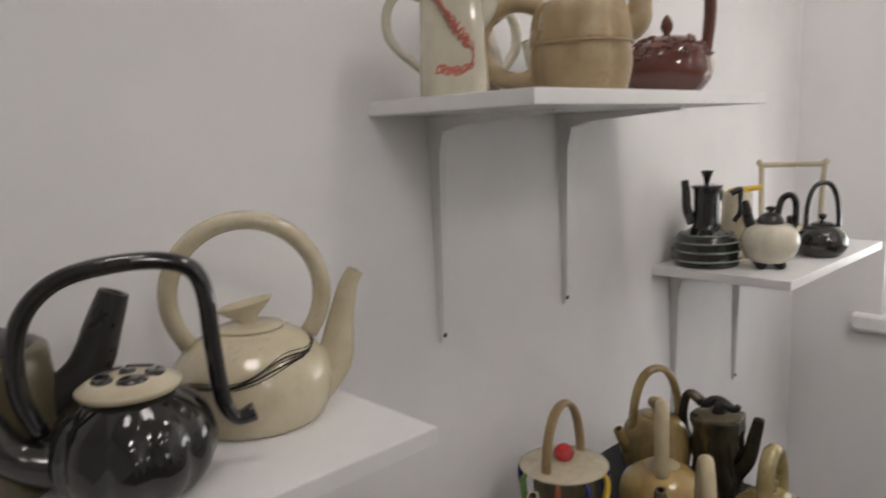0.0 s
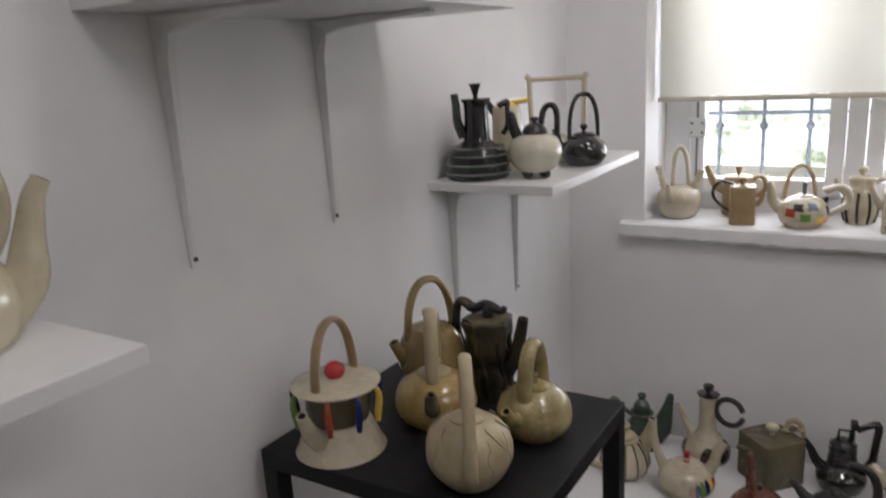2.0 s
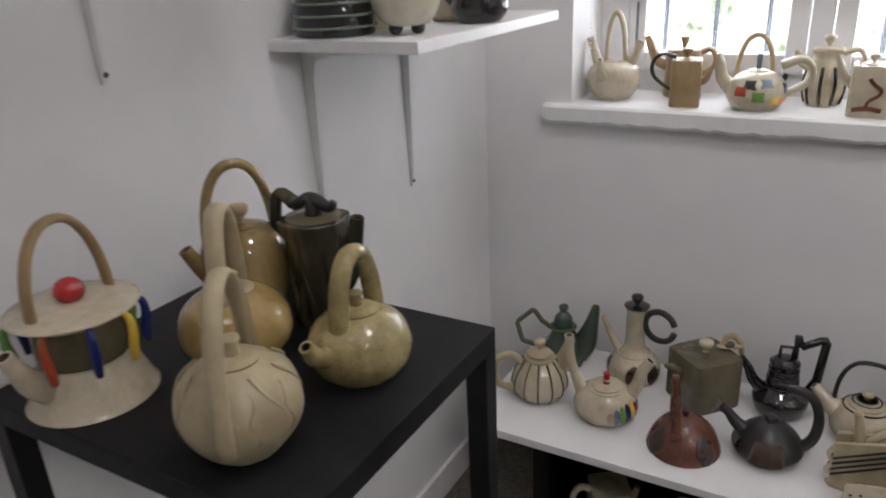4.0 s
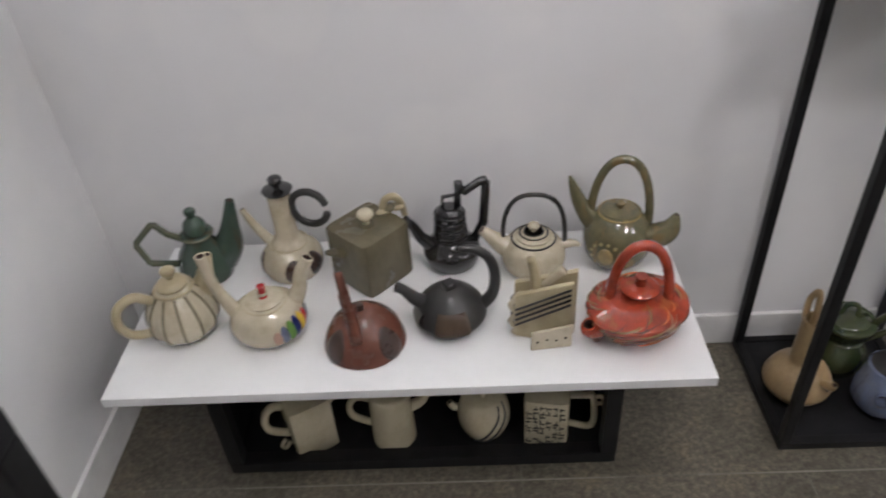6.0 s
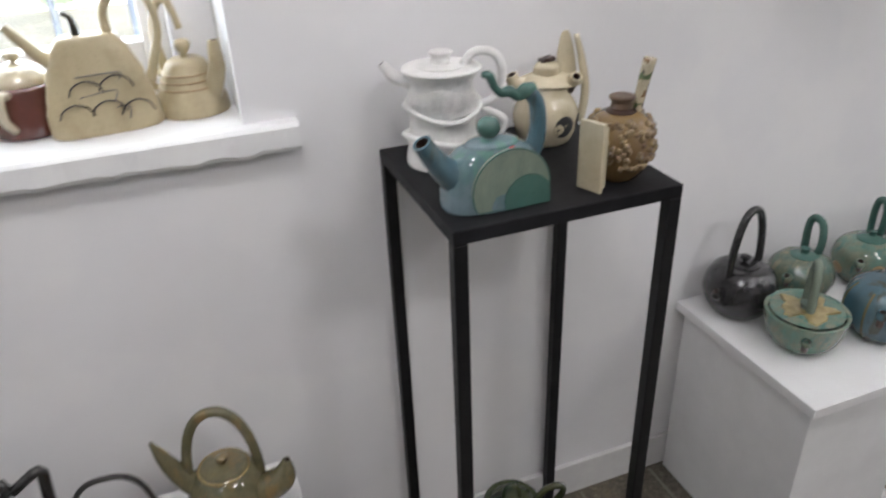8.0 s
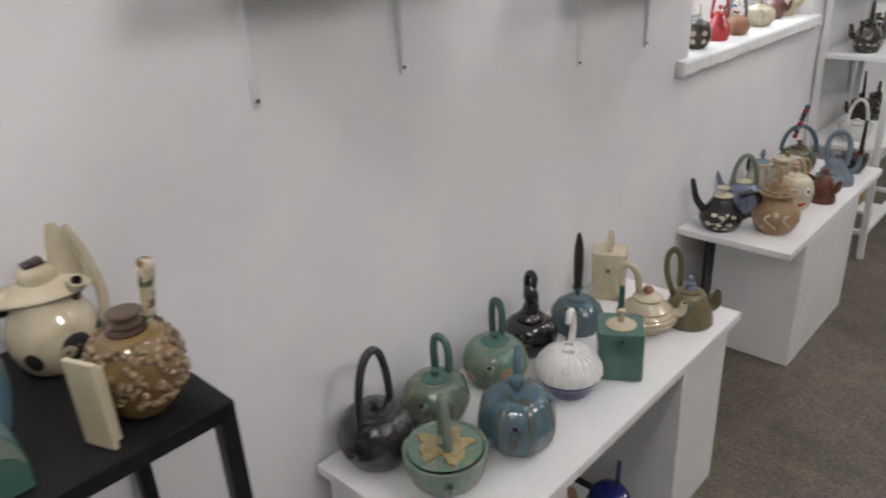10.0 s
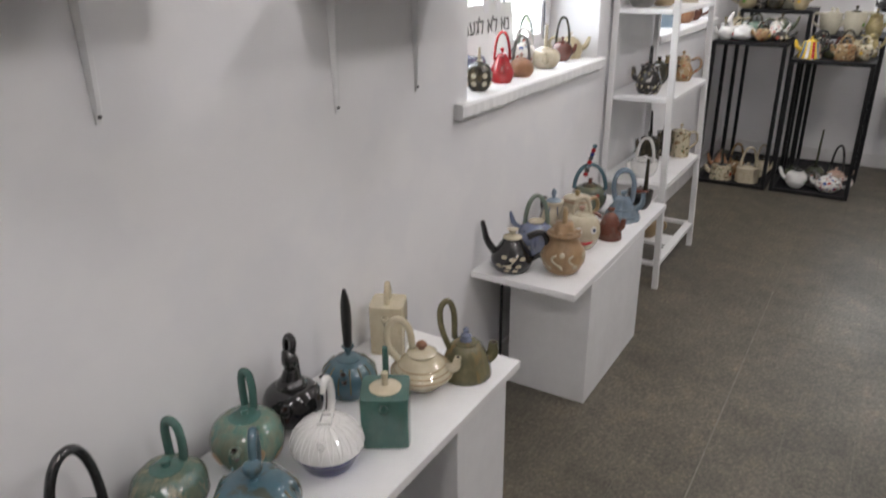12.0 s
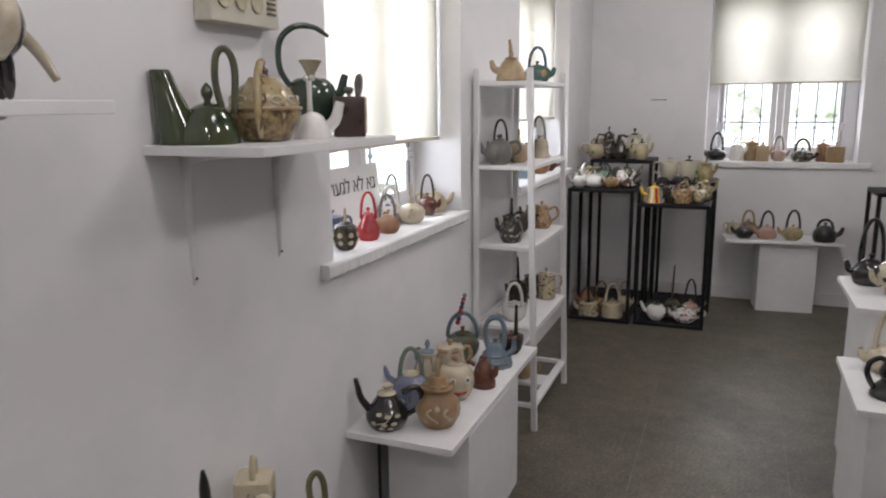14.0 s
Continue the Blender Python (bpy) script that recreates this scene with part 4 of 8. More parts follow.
teapot("cream glazed kettle teapot with hooped ring handle", (0.128, -1.815, Z), 62, 0.081, 0.094, CREAM, "kettle",
       lid=(0.036, 0.005, None), spouts=[("path", [(0.055, 0, 0.022), (0.084, 0, 0.05), (0.094, 0, 0.09), (0.103, 0, 0.125), (0.113, 0, 0.143)], [0.027, 0.021, 0.0145, 0.0105, 0.0085], None)],
       handles=[("path", [(0.076 * math.cos(radians(q)), 0, 0.128 + 0.076 * math.sin(radians(q))) for q in range(-38, 219, 16)], 0.0095, None)],
       extras=[("shoulder", collar(KET, 0.081, 0.094, low_edge), CREAM), ("knob", moved(lathe_bm([(0.007, 0), (0.009, 0.006), (0.017, 0.014), (0.024, 0.022), (0.021, 0.0225), (0.008, 0.018)], 28, sx=1.25, sy=0.55), 0, 0, 0.097, 0, -8, 20), CREAM)]
       + [("edge_line", tube_bm([surf(KET, 0.081, 0.094, a, low_edge(radians(a)) + 0.03 - 0.022 * q + 0.012 * math.sin(a * 0.09 + q), 0.0034 if q < 2 else 0.0008) for a in range(200 + 14 * q, 356 - 9 * q, 6)], 0.0006 + 0.0004 * (q % 2), 5, n=2), EARTH) for q in range(5)])
teapot("olive grey teapot with dark spout and cream knob", (0.095, -2.055, Z), 72, 0.066, 0.12, KHAKI, "drum", lid=(0.05, 0.014, SLATE), knob=("ball", 0.014, 0.03, CREAM),
       spouts=[(0.05, 0.055, 0.155, 0.022, 0.013, 0, SLATE, 0.05)], handles=[("side", 0.045, 0.11, 0.03, 0.008, 180, None)])

# ---- upper wall shelf ----
Z = 1.6305
teapot("square white pitcher teapot with red dragon drawing", (0.115, -1.492, Z), 48, 0.041, 0.135, CREAMG, [(1.04, 0), (1.06, 0.02), (1.0, 0.5), (0.94, 0.97), (0.9, 1.0), (0.3, 1.0)], sq=8.0, rot=0, sharp=True,
       lid=(0.024, 0.006, None), knob=("ball", 0.011, 0.02, None), spouts=[(0.016, 0.085, 0.150, 0.012, 0.009, 0, None, 0.0)], handles=[("side", 0.042, 0.128, 0.03, 0.006, 180, None)],
       extras=[("ribbon", tube_bm([(-0.024 + 0.044 * u + w * math.sin(u * f + p), -0.0420, 0.122 - 0.064 * u + w * math.cos(u * f * 1.13 + p)) for u in (k / 40 for k in range(41))], r, 5, 0.4, n=2), TERRAC) for w, f, p, r in ((0.004, 38, 0.0, 0.0013), (0.0055, 51, 1.5, 0.001), (0.003, 29, 3.0, 0.0016))]
       + [("ribbon", tube_bm([(-0.020 + 0.04 * u + w * math.cos(u * f), -0.0424, 0.028 + 0.010 * abs(u - 0.45) + w * math.sin(u * f * 1.2 + p)) for u in (k / 36 for k in range(37))], r, 5, 0.4, n=2), TERRAC) for w, f, p, r in ((0.0045, 40, 0.0, 0.0013), (0.006, 33, 2.0, 0.001))] + [("ribbon", tube_bm([(0.018, -0.0418, 0.062), (0.024, -0.0422, 0.048), (0.02, -0.0424, 0.036)], 0.0012, 5, 0.4), TERRAC)])
teapot("tall cream teapot with broad scoop spout", (0.052, -1.378, Z), -110, 0.037, 0.13, CREAMG, "pear", knob=("ball", 0.010, 0.02, None),
       spouts=[("path", [(0.018, 0, 0.075), (0.03, 0, 0.12), (0.031, 0, 0.16), (0.030, 0, 0.192)], [0.014, 0.015, 0.017, 0.018], None)], handles=[("side", 0.03, 0.12, 0.03, 0.007, 180, None)])
teapot("tan pumpkin shaped teapot with thick loop handle", (0.20, -1.33, Z), 36, 0.0695, 0.122, TAN, [(0.82, 0), (0.9, 0.02), (1.0, 0.28), (0.97, 0.5), (1.0, 0.58), (0.9, 0.9), (0.72, 0.985), (0.4, 1.0)], ribs=(7, 0.09), seg=56,
       extras=[("knob", moved(lathe_bm([(0.011, 0), (0.012, 0.012), (0.018, 0.03), (0.0175, 0.04), (0.012, 0.046), (0.004, 0.044)], 24, sy=0.8), 0, 0, 0.118, 6, 10, 0), TAN)], spouts=[(0.010, 0.075, 0.126, 0.020, 0.013, 0, None, 0.05)], handles=[("path", [(-0.085 + 0.052 * math.cos(radians(q)), 0, 0.072 + 0.052 * math.sin(radians(q))) for q in range(48, 318, 18)], 0.0125, None)],
       bands=[(0.52, 0.002, SAND)])
rs = random.Random(12)
teapot("brown teapot with scaly shoulder and hooked handle", (0.18, -1.065, Z), -148, 0.072, 0.092, BROWN, "squat", lump=0.0, knob=("bud", 0.011, 0.036, None),
       spouts=[(0.032, 0.045, 0.132, 0.021, 0.0145, 0, None, 0.1)], handles=[("path", [(-0.06, 0, 0.06), (-0.066, 0, 0.13), (-0.06, 0, 0.175), (-0.035, 0, 0.198), (-0.005, 0, 0.195), (0.01, 0, 0.183)], [0.009, 0.01, 0.01, 0.01, 0.0095, 0.008], None)],
       extras=[("scale", blob_bm(rs.uniform(0.003, 0.0065), rs.uniform(0.003, 0.0065), rs.uniform(0.002, 0.0045), surf(FORMS["squat"], 0.072, 0.092, rs.uniform(0, 360), rs.uniform(0.60, 0.98), 0.0), 7), BROWN) for k in range(170)])
teapot("pale celadon teapot with curved side handle", (0.064, -1.185, Z), 80, 0.05, 0.10, CREAMG, "ball", lid=(0.025, 0.008, None), knob=("ball", 0.01, 0.02, None), handles=[("side", 0.035, 0.105, 0.03, 0.008, 0, None)], spouts=[(0.03, 0.04, 0.09, 0.014, 0.007, 180, None, 0.1)])

# ---- lower wall shelf ----
Z = 1.286
teapot("grey black coffee pot with ringed stepped base", (0.085, -0.722, Z), -140, 0.068, 0.168, BLACK, [(0.9, 0), (0.98, 0.02), (1.0, 0.14), (0.96, 0.27), (0.86, 0.38), (0.5, 0.46), (0.4, 0.55), (0.38, 0.9), (0.46, 0.98), (0.46, 1.0)],
       knob=("flare", 0.013, 0.032, None), bands=[(0.09, 0.0022, SAGE), (0.2, 0.0022, SAGE), (0.31, 0.0022, SAGE), (0.4, 0.002, SAGE)],
       spouts=[("path", [(0.028, 0, 0.09), (0.04, 0, 0.12), (0.042, 0, 0.155), (0.045, 0, 0.18)], [0.012, 0.010, 0.009, 0.008], None)], handles=[("side", 0.0, 0.155, 0.09, 0.006, 180, None)])
teapot("round cream teapot on stub feet with black lid", (0.205, -0.69, Z), -150, 0.056, 0.078, CREAMG, "ball", feet=(4, 0.012, 0.014, SLATE), lid=(0.026, 0.022, SLATE), knob=("ball", 0.01, 0.014, SLATE),
       spouts=[("path", [(0.03, 0, 0.075), (0.042, 0, 0.10), (0.046, 0, 0.125), (0.05, 0, 0.138)], [0.011, 0.011, 0.009, 0.007], SLATE)], handles=[("path", [(-0.012, 0, 0.105), (-0.02, 0, 0.14), (-0.036, 0, 0.148), (-0.046, 0, 0.13), (-0.046, 0, 0.085)], 0.0065, SLATE)])
teapot("low dark teapot with tall bail handle", (0.24, -0.50, Z), -160, 0.052, 0.07, BLACK, "squat", lid=(0.024, 0.006, None), knob=("ball", 0.009, 0.018, None),
       # the two rust coloured spots paint in a red highlight on the shoulder
       spouts=[(0.012, 0.03, 0.085, 0.012, 0.008, 0, None, 0.0)], handles=[("over", 0.034, 0.165, 0.0055, 20, GUN, 2.6, 0.055, 1.0)], dots=[(-60, 0.72, 0.011, RUST, 1.0), (-100, 0.7, 0.009, RUST, 1.0)])
teapot("cream teapot with yellow rim and dark spout", (0.10, -0.61, Z), 25, 0.034, 0.145, CREAM, "drum", lid=(0.022, 0.01, SUNNY), spouts=[("path", [(-0.02, 0, 0.12), (-0.04, 0, 0.15), (-0.055, 0, 0.16)], [0.009, 0.008, 0.006], SLATE)], handles=[("path", [(0.01, 0, 0.15), (0.05, 0, 0.155)], [0.006, 0.006], SUNNY)])
teapot("low cream teapot with tall square bracket handle", (0.155, -0.45, Z), 22, 0.05, 0.06, CREAM, "squat", lid=(0.02, 0.006, None), knob=("ball", 0.008, 0.014, HONEY),
       spouts=[(0.02, 0.03, 0.07, 0.012, 0.007, 180, None, 0.1)], handles=[("path", [(-0.06, 0, 0.03), (-0.064, 0, 0.19), (-0.06, 0, 0.195), (0.06, 0, 0.195), (0.064, 0, 0.19), (0.06, 0, 0.03)], 0.006, CREAM)])

# ---- black table ----
Z = 0.955
DRIPS = (RED, COBALT, SUNNY, COBALT, LEAF, RED, SUNNY, COBALT, LEAF)
teapot("cream conical teapot with colourful drips and red knob", (0.141, -1.304, Z), -86, 0.070, 0.112, PALE, [(1.0, 0), (1.02, 0.015), (0.96, 0.08), (0.82, 0.3), (0.72, 0.42), (0.66, 0.46), (0.68, 0.8), (0.66, 0.935), (0.3, 0.95)],
       spouts=[("path", [(0.045, 0, 0.030), (0.066, 0, 0.05), (0.078, 0, 0.072), (0.086, 0, 0.092)], [0.019, 0.015, 0.011, 0.009], None)], handles=[("over", 0.05, 0.214, 0.0052, 0, SAND, 2.2, 0.10, 1.6)],
       extras=[("lid", moved(lathe_bm([(0.052, 0.0), (0.066, 0.001), (0.067, 0.005), (0.03, 0.011), (0.01, 0.012)], 36), 0, 0, 0.106), PALE), ("knob", blob_bm(0.0165, 0.0165, 0.0145, (0, 0, 0.128), 18), CRIMSON), ("dark_band", lathe_bm([(0.0475, 0.052), (0.0488, 0.07), (0.0482, 0.1)], 36), KHAKI)]
       + [("drip", tube_bm([(r * math.cos(a), r * math.sin(a), z) for r, z in ((0.060, 0.108), (0.069, 0.099), (0.070, 0.083), (0.067, 0.066), (0.066, 0.05))], [0.003, 0.0045, 0.0055, 0.0058, 0.004], 8), DRIPS[k]) for k, a in enumerate(radians(25 + 38 * q) for q in range(9))])
teapot("tall honey brown teapot with basket handle", (0.170, -1.075, Z), -118, 0.061, 0.128, HONEY, "ball", lid=(0.025, 0.005, None), knob=("ball", 0.014, 0.026, TAN),
       spouts=[("path", [(0.035, 0, 0.062), (0.052, 0, 0.075), (0.064, 0, 0.092), (0.074, 0, 0.112)], [0.018, 0.013, 0.010, 0.009], None)], handles=[("over", 0.046, 0.218, 0.0065, 0, HONEY, 2.3, 0.10, 1.5)])
teapot("tan round teapot with pale arched handle", (0.232, -1.165, Z), -62, 0.069, 0.086, AMBER, "squat", lid=(0.028, 0.004, IVORY), knob=("stub", 0.014, 0.018, IVORY),
       spouts=[(0.016, 0.045, 0.085, 0.014, 0.008, 0, KHAKI, 0.1)], handles=[("over", 0.034, 0.195, 0.0078, 0, IVORY, 2.3, 0.08, 1.5)])
teapot("ivory bag shaped teapot with folded neck and tall handle", (0.373, -1.302, Z), -70, 0.0615, 0.10, IVORY, [(0.35, 0), (0.55, 0.02), (0.9, 0.28), (1.0, 0.52), (0.88, 0.8), (0.55, 0.96), (0.3, 1.0)], ribs=(9, 0.035), seg=54, lid=(0.026, 0.006, None), knob=("stub", 0.012, 0.018, None),
       handles=[("over", 0.066, 0.192, 0.0062, 12, None, 2.0, 0.035, 1.5)],
       extras=[("pleat", tube_bm([surf(FORMS["ball"], 0.0615, 0.1, a + 8 * j, 0.97 - 0.12 * j, 0.0) for j in range(4)], [0.0016, 0.0015, 0.001, 0.0005], 6), IVORY) for a in range(0, 360, 45)] + [("carved_line", tube_bm([surf([(0.35, 0), (0.55, 0.02), (0.9, 0.28), (1.0, 0.52), (0.88, 0.8), (0.55, 0.96), (0.3, 1.0)], 0.0608, 0.1, a + 4 * math.sin(j * 1.7 + a), 0.35 + 0.1 * j, -0.0001) for j in range(6)], 0.0006, 5, n=3), SAND) for a in (-42, -18, 12, 38, 75)])
teapot("dark tree trunk teapot with branch spout and handle", (0.268, -1.042, Z), 2, 0.039, 0.142, EARTH, [(0.86, 0), (0.9, 0.02), (0.92, 0.4), (1.0, 0.8), (1.06, 0.97), (0.98, 1.0)], lump=0.007, sq=2.8, lid=(0.036, 0.004, KHAKI), spouts=[(0.028, 0.04, 0.15, 0.014, 0.009, 0, None, 0.02)],
       handles=[("side", 0.024, 0.165, 0.06, 0.0075, 180, None), ("path", [(-0.03, 0, 0.152), (-0.004, 0.002, 0.165), (0.026, 0, 0.158), (0.034, 0, 0.166)], [0.006, 0.010, 0.007, 0.005], SLATE), ("path", [(0.0, 0, 0.145), (0.002, 0, 0.168)], [0.012, 0.008], SLATE)],
       extras=[("bark_ridge", tube_bm([(0.038 * math.cos(a + 0.12 * math.sin(z * 50)), 0.038 * math.sin(a + 0.12 * math.sin(z * 50)), z) for z in (0.008, 0.04, 0.07, 0.10, 0.132)], [0.002, 0.004, 0.003, 0.004, 0.002], 6), EARTH) for a in (0.3, 1.0, 1.8, 2.7, 3.5, 4.2, 4.9, 5.7)])
teapot("yellowish ash glazed teapot with arched strap handle", (0.395, -1.135, Z), -95, 0.0605, 0.08, YELLOW, "squat", lid=(0.026, 0.006, None), knob=("stub", 0.010, 0.016, None),
       spouts=[(0.022, 0.042, 0.072, 0.013, 0.008, 0, None, 0.0)], handles=[("over", 0.036, 0.158, 0.0095, 8, None, 2.2, 0.06, 1.3)])

# ---- first window sill ----
Z = 1.0485
teapot("ivory round teapot with two narrow spouts", (0.312, 0.095, Z), -167, 0.066, 0.092, PALE, "ball", spouts=[("path", [(0.035, -0.01, 0.070), (0.045, -0.012, 0.10), (0.054, -0.012, 0.125), (0.060, -0.012, 0.148)], [0.015, 0.012, 0.010, 0.0115], None), ("path", [(-0.035, 0.01, 0.075), (-0.046, 0.01, 0.10), (-0.054, 0.01, 0.118), (-0.060, 0.01, 0.138)], [0.014, 0.012, 0.010, 0.0115], None), ("path", [(0.02, 0.05, 0.055), (0.026, 0.07, 0.075), (0.030, 0.078, 0.105)], [0.013, 0.010, 0.008], None)],
       handles=[("path", [(0.02, 0, 0.086), (0.016, 0, 0.16), (0.006, 0, 0.200), (-0.008, 0, 0.202), (-0.020, 0, 0.165), (-0.028, 0, 0.086)], 0.0065, None)])
teapot("tan square teapot with dark loop handle", (0.497, 0.050, Z), 9, 0.034, 0.106, SAND, "box", sq=8, sharp=True, knob=("ball", 0.0125, 0.022, None), lid=(0.022, 0.004, None), spouts=[(0.02, 0.05, 0.085, 0.009, 0.005, 0, None, 0.1)], handles=[("side", 0.045, 0.115, 0.03, 0.0045, 180, EARTH)])
teapot("tan teapot with flared spout and stub knob", (0.465, 0.165, Z), -171, 0.045, 0.115, SAND, "drum", knob=("flare", 0.012, 0.03, None), spouts=[(0.045, 0.07, 0.145, 0.015, 0.008, 0, None, 0.1)], handles=[("side", 0.03, 0.11, 0.05, 0.007, 180, None)])
CHECKS = (RED, SLATE, LEAF, SKY, SUNNY, ORANGE, COBALT, RED)
teapot("white teapot with bright square patches and blue knob", (0.651, 0.055, Z), -175, 0.064, 0.083, PALE, "squat", knob=("stub", 0.008, 0.032, SKY), lid=(0.024, 0.006, None), spouts=[(0.022, 0.04, 0.12, 0.02, 0.007, 0, None, 0.05)], handles=[("side", 0.045, 0.105, 0.03, 0.009, 180, None)],
       dots=[(60 + 18 * k, (0.55, 0.72, 0.42, 0.75, 0.3, 0.25, 0.6, 0.4)[k], 0.016, CHECKS[k], -1.25) for k in range(8)] + [(-60 - 25 * k, 0.5, 0.009, CHECKS[k], 1.0) for k in range(5)])
teapot("low clay teapot with twisted dark hoop handle", (0.63, 0.165, Z), 6, 0.05, 0.055, EARTH, "squat", spouts=[(0.02, 0.03, 0.06, 0.01, 0.006, 0, None, 0.1)], handles=[("over", 0.040, 0.155, 0.006, 0, TAN, 2.2, 0.04, 1.0)])
teapot("tall cream teapot with brown vertical stripes", (0.782, 0.13, Z), 2, 0.043, 0.125, PALE, "jug", knob=("ball", 0.013, 0.026, None), lid=(0.032, 0.005, None), stripes=(9, 0.004, EARTH, 0.05, 0.7), spouts=[(0.02, 0.08, 0.12, 0.01, 0.006, 180, None, 0)], handles=[("side", 0.03, 0.12, 0.05, 0.006, 0, None)])
teapot("square cream teapot with red and black drawing", (0.872, 0.045, Z), 179, 0.038, 0.105, PALE, "box", sq=8, sharp=True, lid=(0.022, 0.005, None), knob=("ball", 0.01, 0.018, None), spouts=[(0.03, 0.06, 0.12, 0.012, 0.006, 0, None, 0.1)], handles=[("side", 0.03, 0.10, 0.03, 0.006, 180, SLATE)],
       extras=[("ribbon", tube_bm([(-0.01 + 0.012 * math.sin(k * 1.3), 0.0388, 0.015 + 0.011 * k) for k in range(7)], 0.0035, 6), RUST), ("ribbon", tube_bm([(-0.026, 0.0388, 0.016), (0.0, 0.0388, 0.02), (0.027, 0.0388, 0.016)], 0.005, 6), RUST)])
teapot("brown banded teapot with cream top and legs", (0.975, 0.125, Z), 13, 0.055, 0.075, BROWN, "drum", lid=(0.044, 0.03, PALE), knob=("ball", 0.012, 0.02, PALE), spouts=[(0.03, 0.05, 0.12, 0.013, 0.009, 0, None, 0.1)], handles=[("side", 0.02, 0.07, 0.01, 0.006, 240, PALE)])
teapot("large slab built cream teapot with twig handle", (1.085, 0.085, Z), 7, 0.078, 0.142, IVORY, [(1.0, 0), (1.04, 0.05), (1.0, 0.3), (0.78, 0.7), (0.55, 0.97), (0.3, 1.0)], sy=0.5, sq=3.5, lump=0.004, spouts=[("path", [(-0.05, 0, 0.10), (-0.075, 0, 0.13), (-0.10, 0, 0.165)], [0.012, 0.01, 0.007], None)],
       handles=[("path", [(0.03, 0, 0.13), (0.032, 0, 0.175), (0.06, 0, 0.20), (0.09, 0, 0.19), (0.10, 0, 0.14), (0.085, 0, 0.09), (0.075, 0, 0.06)], [0.008, 0.007, 0.006, 0.006, 0.007, 0.007, 0.008], None), ("path", [(-0.012, 0, 0.14), (-0.014, 0, 0.165), (-0.025, 0, 0.175)], [0.007, 0.005, 0.003], EARTH)],
       extras=[("vein", tube_bm([(0.06 * math.cos(a) * 0.7 - 0.01, -0.041, 0.02 + 0.03 * k), (0.03 * math.cos(a), -0.038, 0.04 + 0.025 * k), (-0.03, -0.036, 0.03 + 0.03 * k)], 0.0012, 5), GREY) for k, a in enumerate((0.2, 0.9, 0.4))] + [("vein", tube_bm([(x0 + 0.024 * math.cos(q), -0.0405 + 0.06 * max(0, z0 + 0.022 * math.sin(q) - 0.06) * 0.35, z0 + 0.022 * math.sin(q)) for q in (0.1, 0.8, 1.6, 2.4, 3.0)], 0.0013, 5, n=3), SLATE) for x0, z0 in ((-0.04, 0.03), (0.005, 0.03), (0.045, 0.025), (-0.02, 0.062), (0.022, 0.065))])
teapot("cream kettle with twig handle and ball knob", (1.215, 0.115, Z), -40, 0.058, 0.086, IVORY, [(0.95, 0), (1.0, 0.03), (0.95, 0.25), (0.75, 0.6), (0.55, 0.9), (0.35, 1.0)], knob=("ball", 0.013, 0.03, None), bands=[(0.5, 0.0015, SAND), (0.62, 0.0015, SAND), (0.74, 0.0015, SAND)], spouts=[(0.002, 0.03, 0.115, 0.016, 0.008, 0, None, -0.15)],
       handles=[("path", [(-0.04, 0, 0.06), (-0.05, 0, 0.12), (-0.035, 0, 0.165), (-0.012, 0, 0.17), (0.002, 0, 0.13)], [0.008, 0.007, 0.007, 0.006, 0.005], None), ("side", 0.018, 0.06, 0.025, 0.005, 180, None)])

# ---- low bench under the first window ----
Z = 0.386
teapot("dark green teapot with angular handle and tall spout", (0.270, -0.119, Z), 16, 0.058, 0.135, FOREST, [(0.86, 0), (0.95, 0.02), (1.0, 0.2), (0.86, 0.42), (0.62, 0.6), (0.5, 0.74), (0.56, 0.80), (0.5, 0.82), (0.2, 0.83)], bands=[(0.78, 0.0035, MOSS)],
       extras=[("lid", moved(lathe_bm([(0.024, 0), (0.0255, 0.006), (0.022, 0.022), (0.012, 0.034), (0.009, 0.038), (0.0125, 0.046), (0.011, 0.054), (0.003, 0.058)], 24), 0, 0, 0.111), FOREST)],
       spouts=[("path", [(0.036, 0, 0.034), (0.056, 0, 0.062), (0.070, 0, 0.11), (0.082, 0, 0.168)], [0.036, 0.032, 0.020, 0.0095], None)], handles=[("sharp", [(-0.030, 0, 0.098), (-0.056, 0, 0.118), (-0.074, 0, 0.145), (-0.080, 0, 0.147), (-0.118, 0, 0.112), (-0.121, 0, 0.105), (-0.108, 0, 0.058), (-0.104, 0, 0.054), (-0.05, 0, 0.038)], 0.0068, MOSS)])
teapot("cream bottle teapot with black ring handle", (0.457, -0.115, Z), 168, 0.066, 0.20, PALE, [(0.8, 0), (0.9, 0.02), (1.0, 0.13), (0.93, 0.24), (0.66, 0.34), (0.44, 0.42), (0.36, 0.55), (0.36, 0.97), (0.3, 1.0)], lid=(0.031, 0.004, BLACK), knob=("ball", 0.015, 0.028, BLACK),
       spouts=[("path", [(0.03, 0, 0.055), (0.055, 0.0, 0.085), (0.075, 0.0, 0.115), (0.090, 0.0, 0.145)], [0.015, 0.011, 0.0085, 0.0065], None)], handles=[("path", [(-0.062 + 0.038 * math.cos(a), 0, 0.162 + 0.038 * math.sin(a)) for a in (-2.9 + 5.75 * k / 13 for k in range(14))], 0.0078, SLATE)],
       bands=[(0.36, 0.002, IVORY)], dots=[(30, 0.16, 0.028, UMBER_AND_SHADE, 0.8), (118, 0.15, 0.030, UMBER_AND_SHADE, 0.75), (165, 0.17, 0.028, UMBER_AND_SHADE, 0.75), (-60, 0.16, 0.026, UMBER_AND_SHADE, 1.0)])
